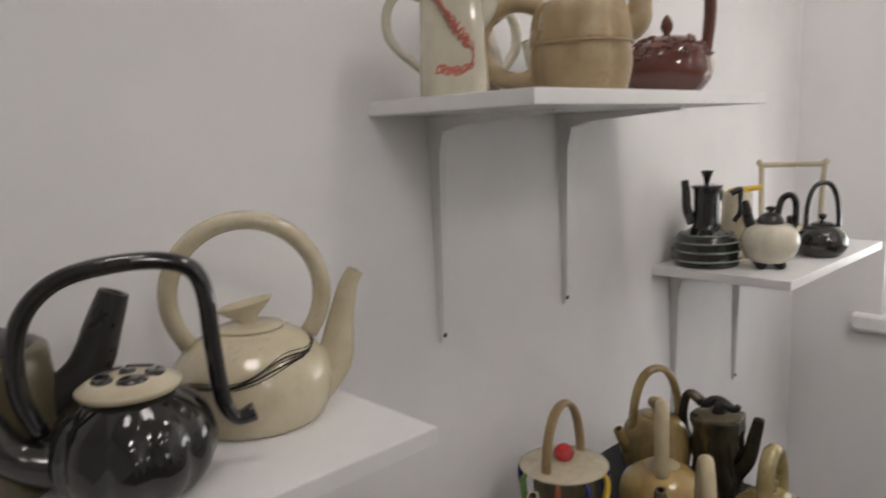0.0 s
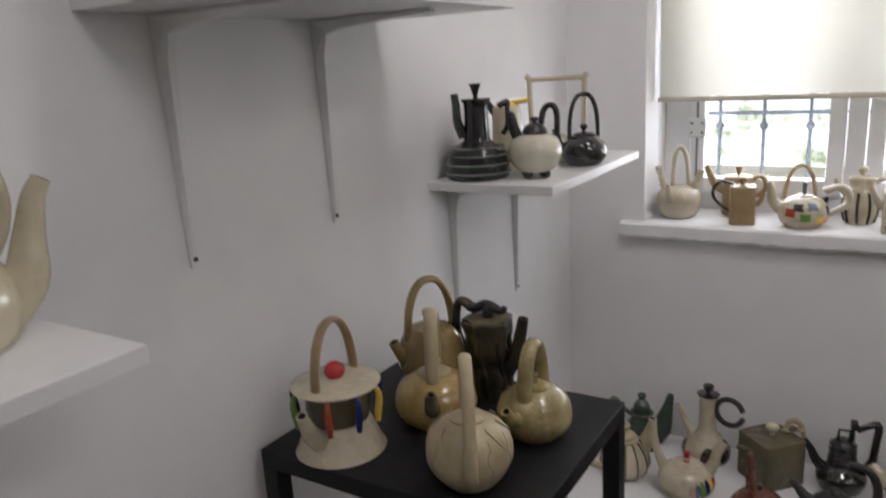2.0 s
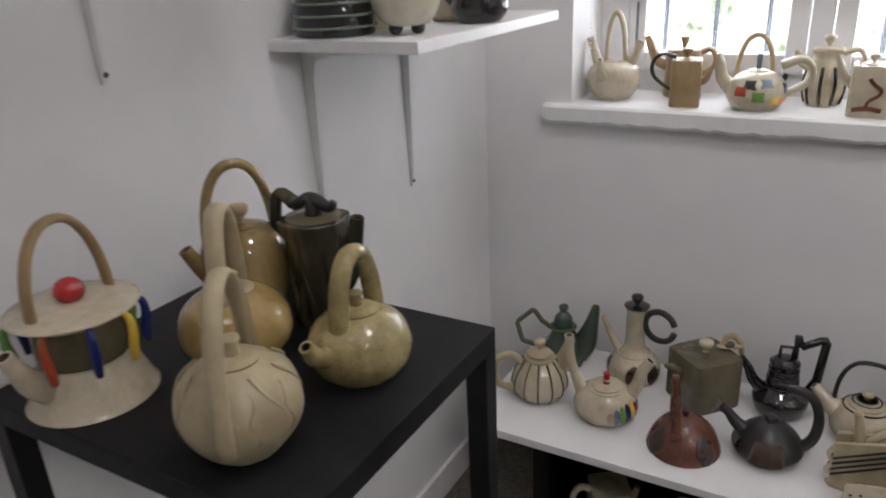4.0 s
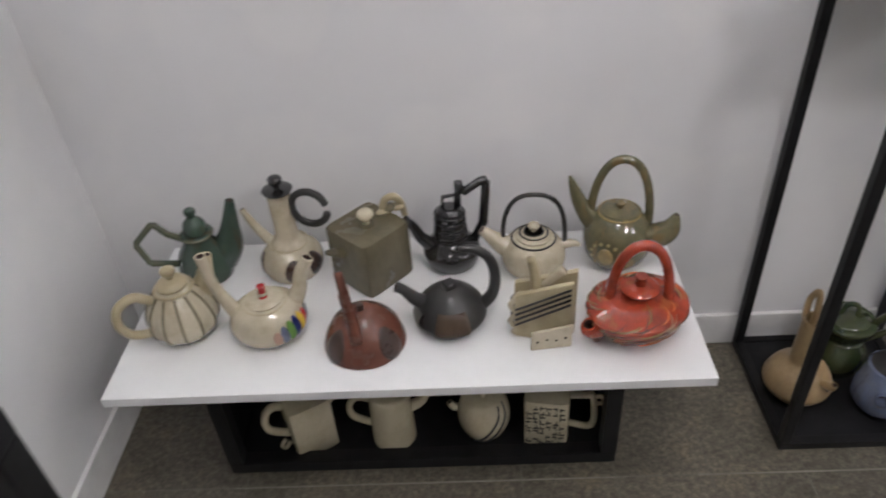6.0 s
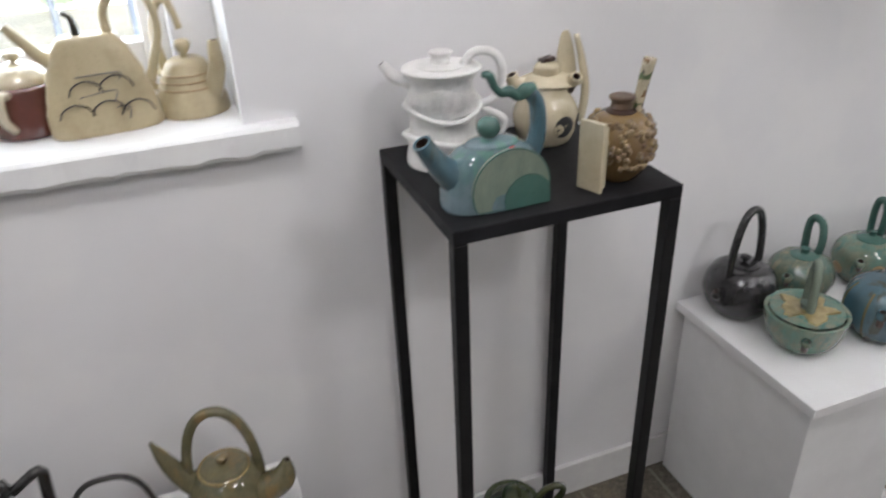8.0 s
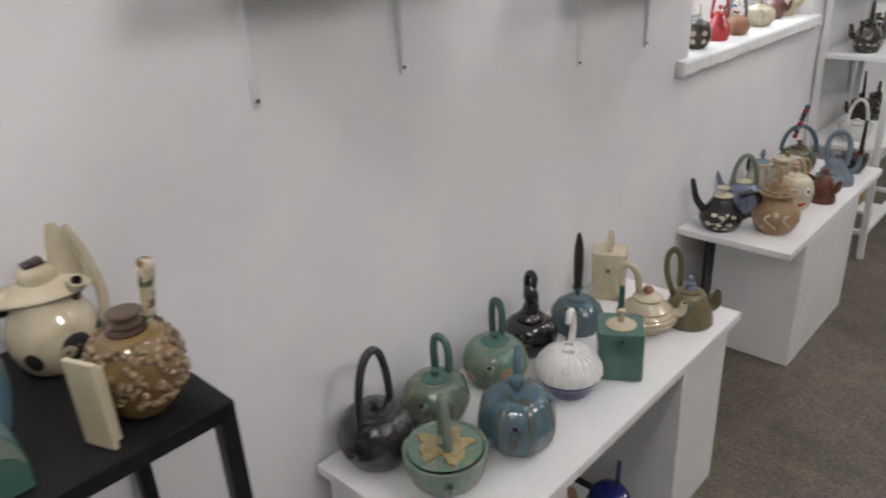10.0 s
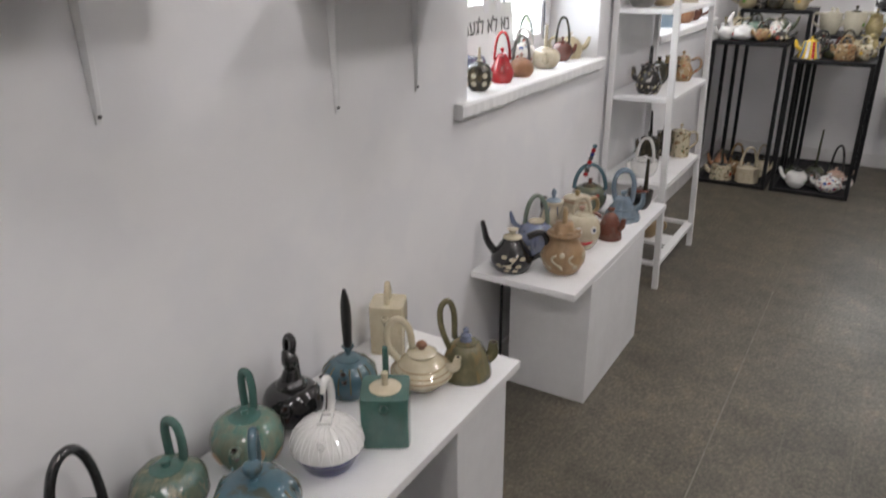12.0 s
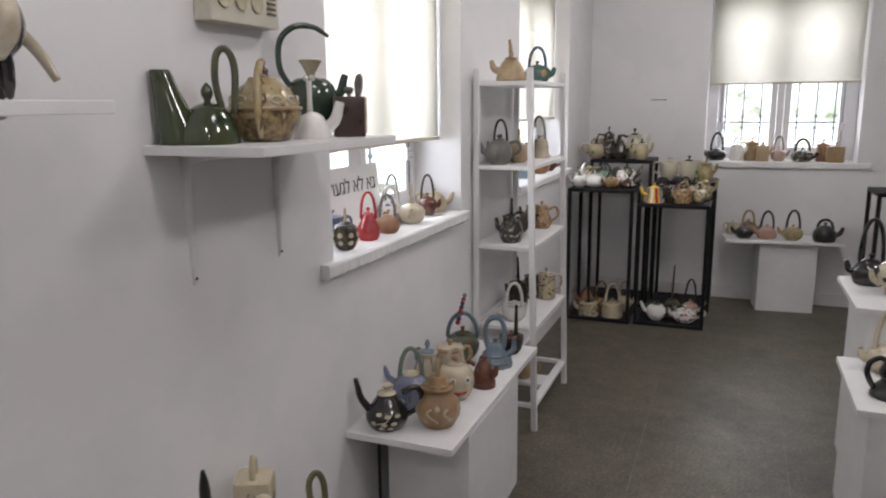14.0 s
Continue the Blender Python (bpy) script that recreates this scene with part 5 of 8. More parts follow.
teapot("khaki box shaped teapot with cream ball knob", (0.63, -0.145, Z), -173, 0.062, 0.128, KHAKI, "box", sq=12, sharp=True, rot=40, knob=("ball", 0.0175, 0.031, CREAM), lid=(0.017, 0.003, None), spouts=[("path", [(0.052, 0.034, 0.088), (0.070, 0.044, 0.100), (0.084, 0.050, 0.106)], [0.012, 0.009, 0.005], None)],
       extras=[("leaf", moved(blob_bm(0.024, 0.012, 0.004, (0, 0, 0), 12), -0.040 - 0.010 * k, -0.032 - 0.006 * k, 0.133 + 0.004 * (k % 2), 8 * k, -10, 40 + 50 * k), (IVORY, KHAKI)[k % 2]) for k in range(3)],
       handles=[("path", [(-0.034, -0.036, 0.128), (-0.040, -0.040, 0.152), (-0.058, -0.044, 0.158), (-0.074, -0.048, 0.138), (-0.080, -0.05, 0.105)], [0.007, 0.008, 0.0085, 0.008, 0.007], IVORY)])
teapot("glossy black pagoda teapot with angular handle", (0.797, -0.114, Z), -168, 0.060, 0.150, BLACK, [(0.7, 0), (0.85, 0.02), (1.0, 0.18), (0.97, 0.30), (0.66, 0.42), (0.54, 0.46), (0.6, 0.54), (0.52, 0.60), (0.56, 0.66), (0.5, 0.74), (0.5, 0.84), (0.36, 0.92), (0.2, 0.94)], bands=[(0.46, 0.003, BLACK), (0.60, 0.003, BLACK), (0.74, 0.003, BLACK), (0.84, 0.0025, GUN)],
       spouts=[("path", [(0.04, 0, 0.05), (0.062, 0, 0.075), (0.076, 0, 0.105), (0.092, 0, 0.128)], [0.017, 0.013, 0.010, 0.0085], None)], handles=[("sharp", [(-0.048, 0, 0.045), (-0.070, 0, 0.09), (-0.078, 0, 0.185), (-0.074, 0, 0.192), (-0.066, 0, 0.190), (-0.030, 0, 0.170), (-0.026, 0, 0.176), (-0.022, 0, 0.195), (-0.018, 0, 0.196), (-0.020, 0, 0.14)], [0.010, 0.0105, 0.0095, 0.008, 0.0085, 0.0085, 0.008, 0.0065, 0.006, 0.006], None), ("sharp", [(-0.014, 0, 0.140), (-0.014, 0, 0.166), (0.012, 0, 0.166), (0.014, 0, 0.140)], 0.0042, None)])
teapot("cream teapot with thin black bail handle", (0.965, -0.150, Z), 176, 0.066, 0.085, PALE, [(0.62, 0), (0.72, 0.02), (0.94, 0.22), (1.0, 0.48), (0.9, 0.76), (0.68, 0.94), (0.5, 1.0)], lid=(0.037, 0.012, None), knob=("ball", 0.0125, 0.02, None), bands=[(0.95, 0.0022, SLATE)],
       extras=[("ring_line", lathe_bm([(r_, 0.0905 + z_), (r_ + 0.002, 0.092 + z_), (r_ + 0.0035, 0.0905 + z_)], 30, n=2), SLATE) for r_, z_ in ((0.018, 0.0065), (0.027, 0.0035))],
       spouts=[("path", [(0.035, 0, 0.045), (0.062, 0, 0.062), (0.085, 0, 0.082), (0.104, 0, 0.100)], [0.024, 0.021, 0.015, 0.0095], None)], handles=[("over", 0.062, 0.188, 0.0048, 0, SLATE, 2.7, 0.07, 1.0), ("path", [(-0.05, 0, 0.062), (-0.080, 0, 0.066), (-0.094, 0, 0.060)], [0.012, 0.008, 0.004], None)])
teapot("olive green animal teapot with ear shaped ends", (1.138, -0.130, Z), -8, 0.070, 0.125, OLIVE, [(0.55, 0), (0.66, 0.015), (0.9, 0.2), (1.0, 0.46), (0.93, 0.72), (0.72, 0.9), (0.56, 0.98), (0.48, 1.0)], lump=0.002, lid=(0.036, 0.005, None), knob=("ball", 0.011, 0.016, None), bands=[(0.97, 0.0025, HONEY)],
       spouts=[("path", [(0.04, -0.015, 0.062), (0.070, -0.022, 0.078), (0.096, -0.026, 0.100), (0.106, -0.026, 0.135)], [0.030, 0.027, 0.022, 0.007], None), ("path", [(-0.045, 0, 0.082), (-0.070, 0.0, 0.120), (-0.088, 0, 0.160), (-0.102, 0, 0.200)], [0.022, 0.018, 0.013, 0.003], None)],
       handles=[("over", 0.058, 0.250, 0.0088, 0, None, 2.2, 0.095, 1.0)], dots=[(-112, 0.40, 0.022, HONEY, 0.75)] + [(-112 + 27 * math.cos(q), 0.40 + 0.25 * math.sin(q), 0.0036, YELLOW, 1.0) for q in (2 * math.pi * k / 13 for k in range(13))])
teapot("cream melon teapot with dark ribs and loop handle", (0.276, -0.296, Z), 34, 0.067, 0.118, PALE, [(0.5, 0), (0.62, 0.015), (0.9, 0.16), (1.0, 0.36), (0.86, 0.66), (0.58, 0.88), (0.46, 0.95), (0.3, 0.97)], ribs=(12, 0.03), seg=60, stripes=(12, 0.0026, KHAKI, 0.06, 0.90), lid=(0.030, 0.014, IVORY), knob=("ball", 0.0145, 0.026, IVORY), bands=[(0.93, 0.0035, IVORY)],
       spouts=[("path", [(0.035, 0, 0.055), (0.056, 0, 0.092), (0.068, 0, 0.125), (0.076, 0, 0.152)], [0.027, 0.021, 0.014, 0.010], IVORY)], handles=[("path", [(-0.045, 0, 0.100), (-0.072, 0, 0.122), (-0.103, 0, 0.110), (-0.112, 0, 0.075), (-0.095, 0, 0.042), (-0.058, 0, 0.028)], [0.010, 0.0095, 0.0092, 0.009, 0.009, 0.009], IVORY)])
RAIN = (PINK, LILAC, LEAF, COBALT, SUNNY, CRIMSON, COBALT)
teapot("white lying teapot with rainbow stripes and tall necks", (0.446, -0.310, Z), 14, 0.068, 0.085, PALE, "squat", sx=1.08, lid=(0.036, 0.005, None), bands=[(0.94, 0.0016, IVORY)],
       extras=[("knob", moved(lathe_bm([(0.0085, 0), (0.007, 0.008), (0.0075, 0.02), (0.0085, 0.028), (0.003, 0.030)], 14), 0, 0, 0.088), CRIMSON), ("knob_ring", moved(lathe_bm([(0.0078, 0), (0.0092, 0.003), (0.0078, 0.006)], 14), 0, 0, 0.095), PALE)]
       + [("ribbon", oval(FORMS["squat"], 0.0725, 0.085, -78 + 12 * k, 0.52 - 0.012 * abs(k - 4), 0.0085, (0.014, 0.019, 0.022, 0.023, 0.022, 0.020, 0.018)[k], 14, 0.0012, -0.35), RAIN[k]) for k in range(7)],
       spouts=[("path", [(0.045, 0.0, 0.055), (0.066, 0.01, 0.082), (0.076, 0.012, 0.118), (0.094, 0.014, 0.150)], [0.020, 0.0155, 0.0135, 0.0125], None), ("path", [(-0.045, 0, 0.045), (-0.072, 0.01, 0.100), (-0.084, 0.01, 0.150), (-0.088, 0.01, 0.2)], [0.018, 0.012, 0.0105, 0.011], None)])
DOME = [(0.96, 0), (1.0, 0.03), (0.97, 0.16), (0.85, 0.45), (0.62, 0.74), (0.34, 0.94), (0.16, 1.0)]
teapot("rust red dome teapot with black ovals and cone", (0.631, -0.345, Z), -84, 0.078, 0.080, RUST, DOME, dots=[(a, 0.38, 0.034, UMBER_AND_SHADE, 0.72) for a in (-52, 46, 136, -140)], knob=("stub", 0.009, 0.014, UMBER_AND_SHADE),
       handles=[("path", [(0.052, -0.010, 0.046), (0.038, -0.014, 0.085), (0.026, -0.020, 0.135), (0.018, -0.026, 0.185)], [0.012, 0.0105, 0.009, 0.0075], None), ("path", [(0.010, -0.02, 0.074), (0.012, -0.024, 0.10), (0.020, -0.026, 0.135)], [0.010, 0.0085, 0.007], None)])
METAL = [(0.55, 0), (0.68, 0.015), (0.95, 0.22), (1.0, 0.38), (0.82, 0.64), (0.48, 0.88), (0.22, 0.98), (0.1, 1.0)]
teapot("dark metallic brown teapot with black loop handle", (0.794, -0.300, Z), -176, 0.069, 0.088, SLATE, METAL, extras=[("patch", facet(METAL, 0.069, 0.088, 62, 118, 0.05, 0.72), CLAYBROWN), ("patch", facet(METAL, 0.069, 0.088, -8, 30, 0.10, 0.6), GREY), ("knob", moved(boxes_bm([(-0.011, 0.011, -0.011, 0.011, 0, 0.015)], 0.003), 0, 0, 0.084, 0, 0, 30), SLATE)],
       spouts=[("path", [(0.045, 0, 0.05), (0.068, 0, 0.068), (0.084, 0, 0.088), (0.098, 0, 0.098)], [0.017, 0.013, 0.010, 0.0105], None)], handles=[("path", [(-0.054, 0, 0.030), (-0.080, 0, 0.062), (-0.086, 0, 0.110), (-0.074, 0, 0.150), (-0.048, 0, 0.170), (-0.022, 0, 0.172)], [0.013, 0.0115, 0.0105, 0.0098, 0.0085, 0.006], None)])
def card(w, h, t, rise):
    """A thin upright clay card whose top edge climbs towards +x."""
    bm = bmesh.new()
    add_box(bm, -w / 2, w / 2, -t / 2, t / 2, 0, h, bev=0.0025)
    for v in bm.verts:
        if v.co.z > h * 0.5:
            v.co.z += rise * (v.co.x / w + 0.5)
    return bm


def wavy_edge(x, y, h):
    return tube_bm([(x + 0.005 * math.sin(k * 1.6), y, 0.006 + (h - 0.01) * k / 9) for k in range(10)], 0.0055, 8, n=3)


teapot("beige slab built card stack teapot with dark stripes", (0.965, -0.335, Z), -8, 0.03, 0.095, IVORY, "box", sq=8, sharp=True, sx=1.5, sy=0.5,
               handles=[("path", [(-0.012, 0, 0.10), (-0.016, 0, 0.14), (-0.024, 0, 0.172)], [0.011, 0.010, 0.008], None), ("path", [(0.0, 0, 0.11), (0.02, 0.0, 0.135), (0.034, 0, 0.15)], [0.010, 0.009, 0.010], PALE)],
               extras=[("slab", moved(card(0.112, 0.110, 0.012, 0.040), 0.004, 0.004, 0.001, 0, 0, -4), IVORY), ("slab", moved(card(0.104, 0.100, 0.010, 0.044), 0.002, -0.022, 0.001, 0, 0, -6), IVORY), ("panel", moved(card(0.076, 0.046, 0.006, 0.010), 0.018, -0.046, 0.001, 4, 0, 14), PALE), ("edge", wavy_edge(-0.053, -0.016, 0.098), PALE), ("edge", wavy_edge(-0.050, 0.006, 0.092), SLATE)]
               + [("ribbon", moved(tube_bm([(-0.050, -0.0052, 0.030 + 0.0125 * k), (0.048, -0.0052, 0.096 + 0.0115 * k)], 0.0024, 6, sharp=True), 0.002, -0.0235, 0.001, 0, 0, -6), SLATE) for k in range(4)] + [("dimple", moved(blob_bm(0.003, 0.001, 0.003, (-0.026 + 0.017 * k, -0.0032, 0.022 + 0.004 * (k % 2)), 8), 0.018, -0.046, 0.001, 4, 0, 14), EARTH) for k in range(4)])
DISH = [(0.42, 0), (0.58, 0.025), (0.88, 0.28), (1.03, 0.58), (1.02, 0.66), (0.93, 0.70), (0.72, 0.78), (0.48, 0.84), (0.3, 0.86)]
rd = random.Random(21)


def stroke(prof, R, H):
    """One thin slanting brush stroke over a round body."""
    a0, z0, da, dz = rd.uniform(0, 360), rd.uniform(0.12, 0.76), rd.uniform(14, 42), rd.uniform(0.03, 0.16)
    bm = tube_bm([surf(prof, R, H, a0 + da * k / 4, z0 + dz * (k / 4) ** 2, 0.0004) for k in range(5)], [0.0004, 0.0015, 0.0019, 0.0014, 0.0004], 5, n=2)
    bmesh.ops.scale(bm, vec=(1.08, 0.92, 1.0), verts=bm.verts)
    return bm


teapot("glossy orange red basket teapot with hoop handle", (1.137, -0.340, Z), -155, 0.086, 0.100, RED, DISH, sx=1.08, sy=0.92, seg=52, lid=(0.034, 0.010, None), knob=("stub", 0.0145, 0.02, None),
       spouts=[(0.012, 0.036, 0.058, 0.019, 0.014, 0, None, 0.0)], handles=[("over", 0.052, 0.205, 0.0095, -30, None, 2.2, 0.066, 1.2)],
       extras=[("stroke", stroke(DISH, 0.086, 0.100), (HONEY, TERRA, BROWN, SAND, ORANGE)[k % 5]) for k in range(80)])

# ---- inside the black box frame ----
Z = 0.0085
teapot("plain cream square teapot with ear handle", (0.455, -0.272, Z), 30, 0.05, 0.15, CREAM, "box", sq=9, sharp=True, lid=(0.025, 0.006, None), handles=[("side", 0.042, 0.145, 0.045, 0.0085, 180, None), ("path", [(-0.06, 0, 0.035), (-0.07, 0, 0.02), (-0.062, 0, 0.008), (-0.052, 0, 0.02)], 0.005, None)], spouts=[(0.02, 0.09, 0.14, 0.012, 0.007, 0, None, 0.1)])
teapot("cream cylindrical teapot with loop handle", (0.645, -0.272, Z), 7, 0.05, 0.15, CREAM, "drum", lid=(0.04, 0.01, None), knob=("ball", 0.01, 0.018, None), handles=[("side", 0.04, 0.14, 0.05, 0.0075, 180, None)], spouts=[(0.04, 0.09, 0.15, 0.014, 0.008, 0, None, 0.1)])
teapot("cream round teapot with dark diagonal bands", (0.85, -0.262, Z), 177, 0.06, 0.115, CREAM, "ball", knob=("stub", 0.012, 0.02, None), spouts=[(0.016, 0.07, 0.09, 0.009, 0.008, 0, None, 0.0)],
       extras=[("ribbon", tube_bm([surf(FORMS["ball"], 0.06, 0.115, th + o, z, 0.0005) for th, z in ((60, 0.05), (85, 0.25), (105, 0.5), (125, 0.75), (140, 0.95))], 0.0028, 6), SLATE) for o in (0, 22)])
rg = random.Random(5)
letters = []
for i in range(6):
    for j in range(8):
        if rg.random() < 0.82:
            x0, z0 = -0.042 + 0.0142 * i, 0.012 + 0.0155 * j
            w, h, s = rg.uniform(0.008, 0.0125), rg.uniform(0.008, 0.0125), 0.0028
            shape = rg.choice((((0, w, 0, s), (0, s, s, h)), ((0, w, h - s, h), (w - s, w, 0, h - s)), ((0, s, 0, h), (s, w, h / 2, h / 2 + s)), ((0, w, 0, s), (w / 2, w / 2 + s, s, h))))
            letters.append(("letter_mark", boxes_bm([(x0 + a, x0 + b, -0.0507, -0.0490, z0 + c, z0 + d) for a, b, c, d in shape]), INK))
teapot("square cream teapot covered in black letter marks", (0.99, -0.268, Z), -9, 0.049, 0.14, CREAM, "box", sq=10, sharp=True, handles=[("path", [(0.045, 0, 0.12), (0.085, 0, 0.125), (0.098, 0, 0.12), (0.10, 0, 0.03), (0.045, 0, 0.03)], 0.008, None), ("path", [(0.10, 0, 0.12), (0.115, 0, 0.125), (0.12, 0, 0.105), (0.10, 0, 0.10)], 0.005, None)], extras=letters)

# ---- steel stand by the corner ----
Z = 0.9755
sw = [("swag", tube_bm([(0.0575 * math.cos(a), 0.0575 * math.sin(a), 0.085 + 0.008 * math.sin(a * 2 + 1)) for a in (2 * math.pi * k / 14 for k in range(15))], 0.0042, 8, n=2), CHALK), ("swag", tube_bm([(0.060 * math.cos(a), 0.060 * math.sin(a), 0.045 + 0.006 * math.sin(a * 2)) for a in (2 * math.pi * k / 14 for k in range(15))], 0.005, 8, n=2), CHALK)]
fold = bmesh.new()
prev = None
for k in range(11):
    a = radians(25 + 13 * k)
    row = [fold.verts.new((math.cos(a) * r, math.sin(a) * r, z)) for r, z in ((0.0535, 0.128 - 0.016 * abs(k - 5) / 5), (0.058, 0.10), (0.057, 0.084 + 0.004 * math.sin(k)))]
    if prev:
        for i in range(2):
            fold.faces.new((prev[i], row[i], row[i + 1], prev[i + 1]))
    prev = row
bmesh.ops.solidify(fold, geom=fold.faces[:], thickness=0.004)
bmesh.ops.recalc_face_normals(fold, faces=fold.faces)
teapot("rough white draped coffee pot with looped handle", (1.568, -0.100, Z), 160, 0.059, 0.15, CHALK, [(0.95, 0), (1.0, 0.02), (0.93, 0.2), (1.0, 0.27), (0.9, 0.32), (0.87, 0.6), (0.96, 0.66), (0.85, 0.71), (0.82, 0.86), (1.0, 0.96), (0.98, 0.99), (0.7, 1.0)], lump=0.003, lid=(0.038, 0.004, None), knob=("stub", 0.022, 0.018, None), spouts=[(0.03, 0.125, 0.156, 0.012, 0.0065, 0, None, 0.0)],
       handles=[("path", [(-0.03, 0, 0.145), (-0.05, 0, 0.168), (-0.08, 0, 0.164), (-0.092, 0, 0.135), (-0.082, 0, 0.10), (-0.055, 0, 0.085)], 0.0068, None), ("path", [(-0.055, 0, 0.085), (-0.095, 0, 0.06), (-0.075, 0, 0.03), (-0.05, 0, 0.025)], 0.007, None)], extras=sw + [("drape", fold, CHALK)])
sg = bmesh.new()
c = bmesh.ops.create_cone(sg, cap_ends=True, segments=40, radius1=0.057, radius2=0.057, depth=0.006)
bmesh.ops.transform(sg, matrix=pose(-0.010, 0.0405, 0.030, 90, 0, 0), verts=sg.verts)
for v in sg.verts:
    v.co.z = max(v.co.z, 0.002)
sg2 = bmesh.new()
bmesh.ops.create_cone(sg2, cap_ends=True, segments=24, radius1=0.036, radius2=0.036, depth=0.006)
bmesh.ops.transform(sg2, matrix=pose(-0.034, 0.043, 0.012, 90, 0, 0), verts=sg2.verts)
for v in sg2.verts:
    v.co.z, v.co.x = max(v.co.z, 0.002), max(v.co.x, -0.067)
rim = tube_bm([(-0.010 + 0.057 * math.cos(a), 0.043, max(0.030 + 0.057 * math.sin(a), 0.003)) for a in (math.pi * 2 * k / 40 - 0.6 for k in range(41))], 0.0012, 6, n=1)
teapot("blue green flat sided teapot with branch handle", (1.574, -0.268, Z), 181, 0.072, 0.086, AQUA, [(0.98, 0), (1.02, 0.04), (1.0, 0.35), (0.92, 0.64), (0.72, 0.88), (0.45, 0.98), (0.3, 1.0)], sx=1.02, sy=0.60, sq=2.7,
       extras=[("panel", sg, SAGE), ("panel", sg2, TEAL), ("rim", rim, TEAL), ("lid", moved(lathe_bm([(0.034, -0.004), (0.036, 0.0), (0.030, 0.006), (0.012, 0.010)], 28, sx=1.1, sy=0.7), 0.0, 0, 0.083), AQUA), ("knob", blob_bm(0.0165, 0.0165, 0.0155, (0.004, 0, 0.106), 18), TEAL), ("bead", blob_bm(0.005, 0.004, 0.005, (-0.016, 0.030, 0.0815), 10), CRIMSON)],
       spouts=[("path", [(0.052, 0.004, 0.042), (0.074, 0.006, 0.062), (0.092, 0.008, 0.086), (0.103, 0.010, 0.104)], [0.024, 0.0185, 0.0150, 0.0135], PETROL)],
       handles=[("path", [(-0.060, -0.004, 0.045), (-0.072, -0.004, 0.085), (-0.070, -0.004, 0.125), (-0.058, -0.004, 0.145)], [0.014, 0.0125, 0.0115, 0.0105], PETROL), ("path", [(-0.066, -0.004, 0.150), (-0.052, -0.004, 0.146), (-0.040, -0.002, 0.141), (-0.028, -0.002, 0.149), (-0.014, 0, 0.150), (-0.004, 0, 0.160), (0.004, 0.002, 0.175), (0.014, 0.003, 0.178)], [0.007, 0.011, 0.007, 0.008, 0.0065, 0.0058, 0.0065, 0.004], TEAL)])
teapot("cream figure shaped teapot with black swirls", (1.752, -0.090, Z), 160, 0.053, 0.135, CREAM, [(0.62, 0), (0.8, 0.02), (1.0, 0.24), (0.98, 0.42), (0.76, 0.60), (0.70, 0.70), (0.74, 0.73), (0.60, 0.77), (0.40, 0.79), (0.40, 0.90), (0.30, 0.96), (0.2, 0.97)], lump=0.002,
       extras=[("shoulder", moved(lathe_bm([(0.030, 0), (0.044, 0.004), (0.036, 0.012), (0.020, 0.020)], 26, sx=1.35, sy=0.9), 0, 0, 0.092), CREAM), ("plug", moved(boxes_bm([(-0.012, 0.012, -0.009, 0.009, 0, 0.007)], 0.002), 0, 0, 0.130, 0, 10, 20), UMBER_AND_SHADE), ("back_fin", moved(lathe_bm([(0.016, 0), (0.015, 0.03), (0.010, 0.062), (0.005, 0.078), (0.001, 0.080)], 20, sx=1.2, sy=0.45), -0.034, -0.01, 0.096, 0, 4, 20), CREAM)],
       handles=[("path", [(-0.044, 0.004, 0.172), (-0.056, 0.0, 0.130), (-0.064, 0, 0.08), (-0.058, 0, 0.03)], [0.0045, 0.0065, 0.007, 0.007], None)],
       spouts=[("path", [(0.030, 0.006, 0.095), (0.050, 0.010, 0.100), (0.058, 0.012, 0.114)], [0.013, 0.012, 0.0105], None), ("path", [(-0.036, 0.014, 0.100), (-0.040, 0.028, 0.106), (-0.042, 0.034, 0.114)], [0.010, 0.010, 0.0095], None)], dots=[(62, 0.20, 0.014, INK, 0.8), (118, 0.26, 0.019, INK, 1.0), (106, 0.24, 0.010, CREAM, 1.0), (165, 0.25, 0.015, INK, 1.0)])
rb = [("crust", blob_bm(rg.uniform(0.003, 0.007), rg.uniform(0.003, 0.007), rg.uniform(0.003, 0.006), surf(FORMS["ball"], 0.05, 0.098, rg.uniform(0, 360), rg.uniform(0.25, 0.95), 0.0), 7), BARK) for k in range(260)]
pl = bmesh.new()
add_box(pl, 0.0, 0.007, -0.021, 0.021, 0.0, 0.102, bev=0.002)
add_box(pl, 0.0075, 0.014, -0.019, -0.014, 0.006, 0.095, bev=0.0015)
teapot("brown encrusted teapot with cream plate and stem handle", (1.775, -0.270, Z), 30, 0.05, 0.098, HONEYD, "ball", lid=(0.022, 0.006, UMBER_AND_SHADE), knob=("stub", 0.023, 0.017, CLAYBROWN), handles=[("path", [(0.017, -0.0145, 0.09), (0.018, -0.020, 0.13), (0.019, -0.027, 0.172)], [0.007, 0.008, 0.0095], PAINTED_CREAM)], extras=rb)
plate = anchor("ceramic_plate", 1.708, -0.302, Z, 20)
part("slab", pl, CREAM, plate)
tagged(plate, "upright cream ceramic plate leaning by a teapot", "plate")

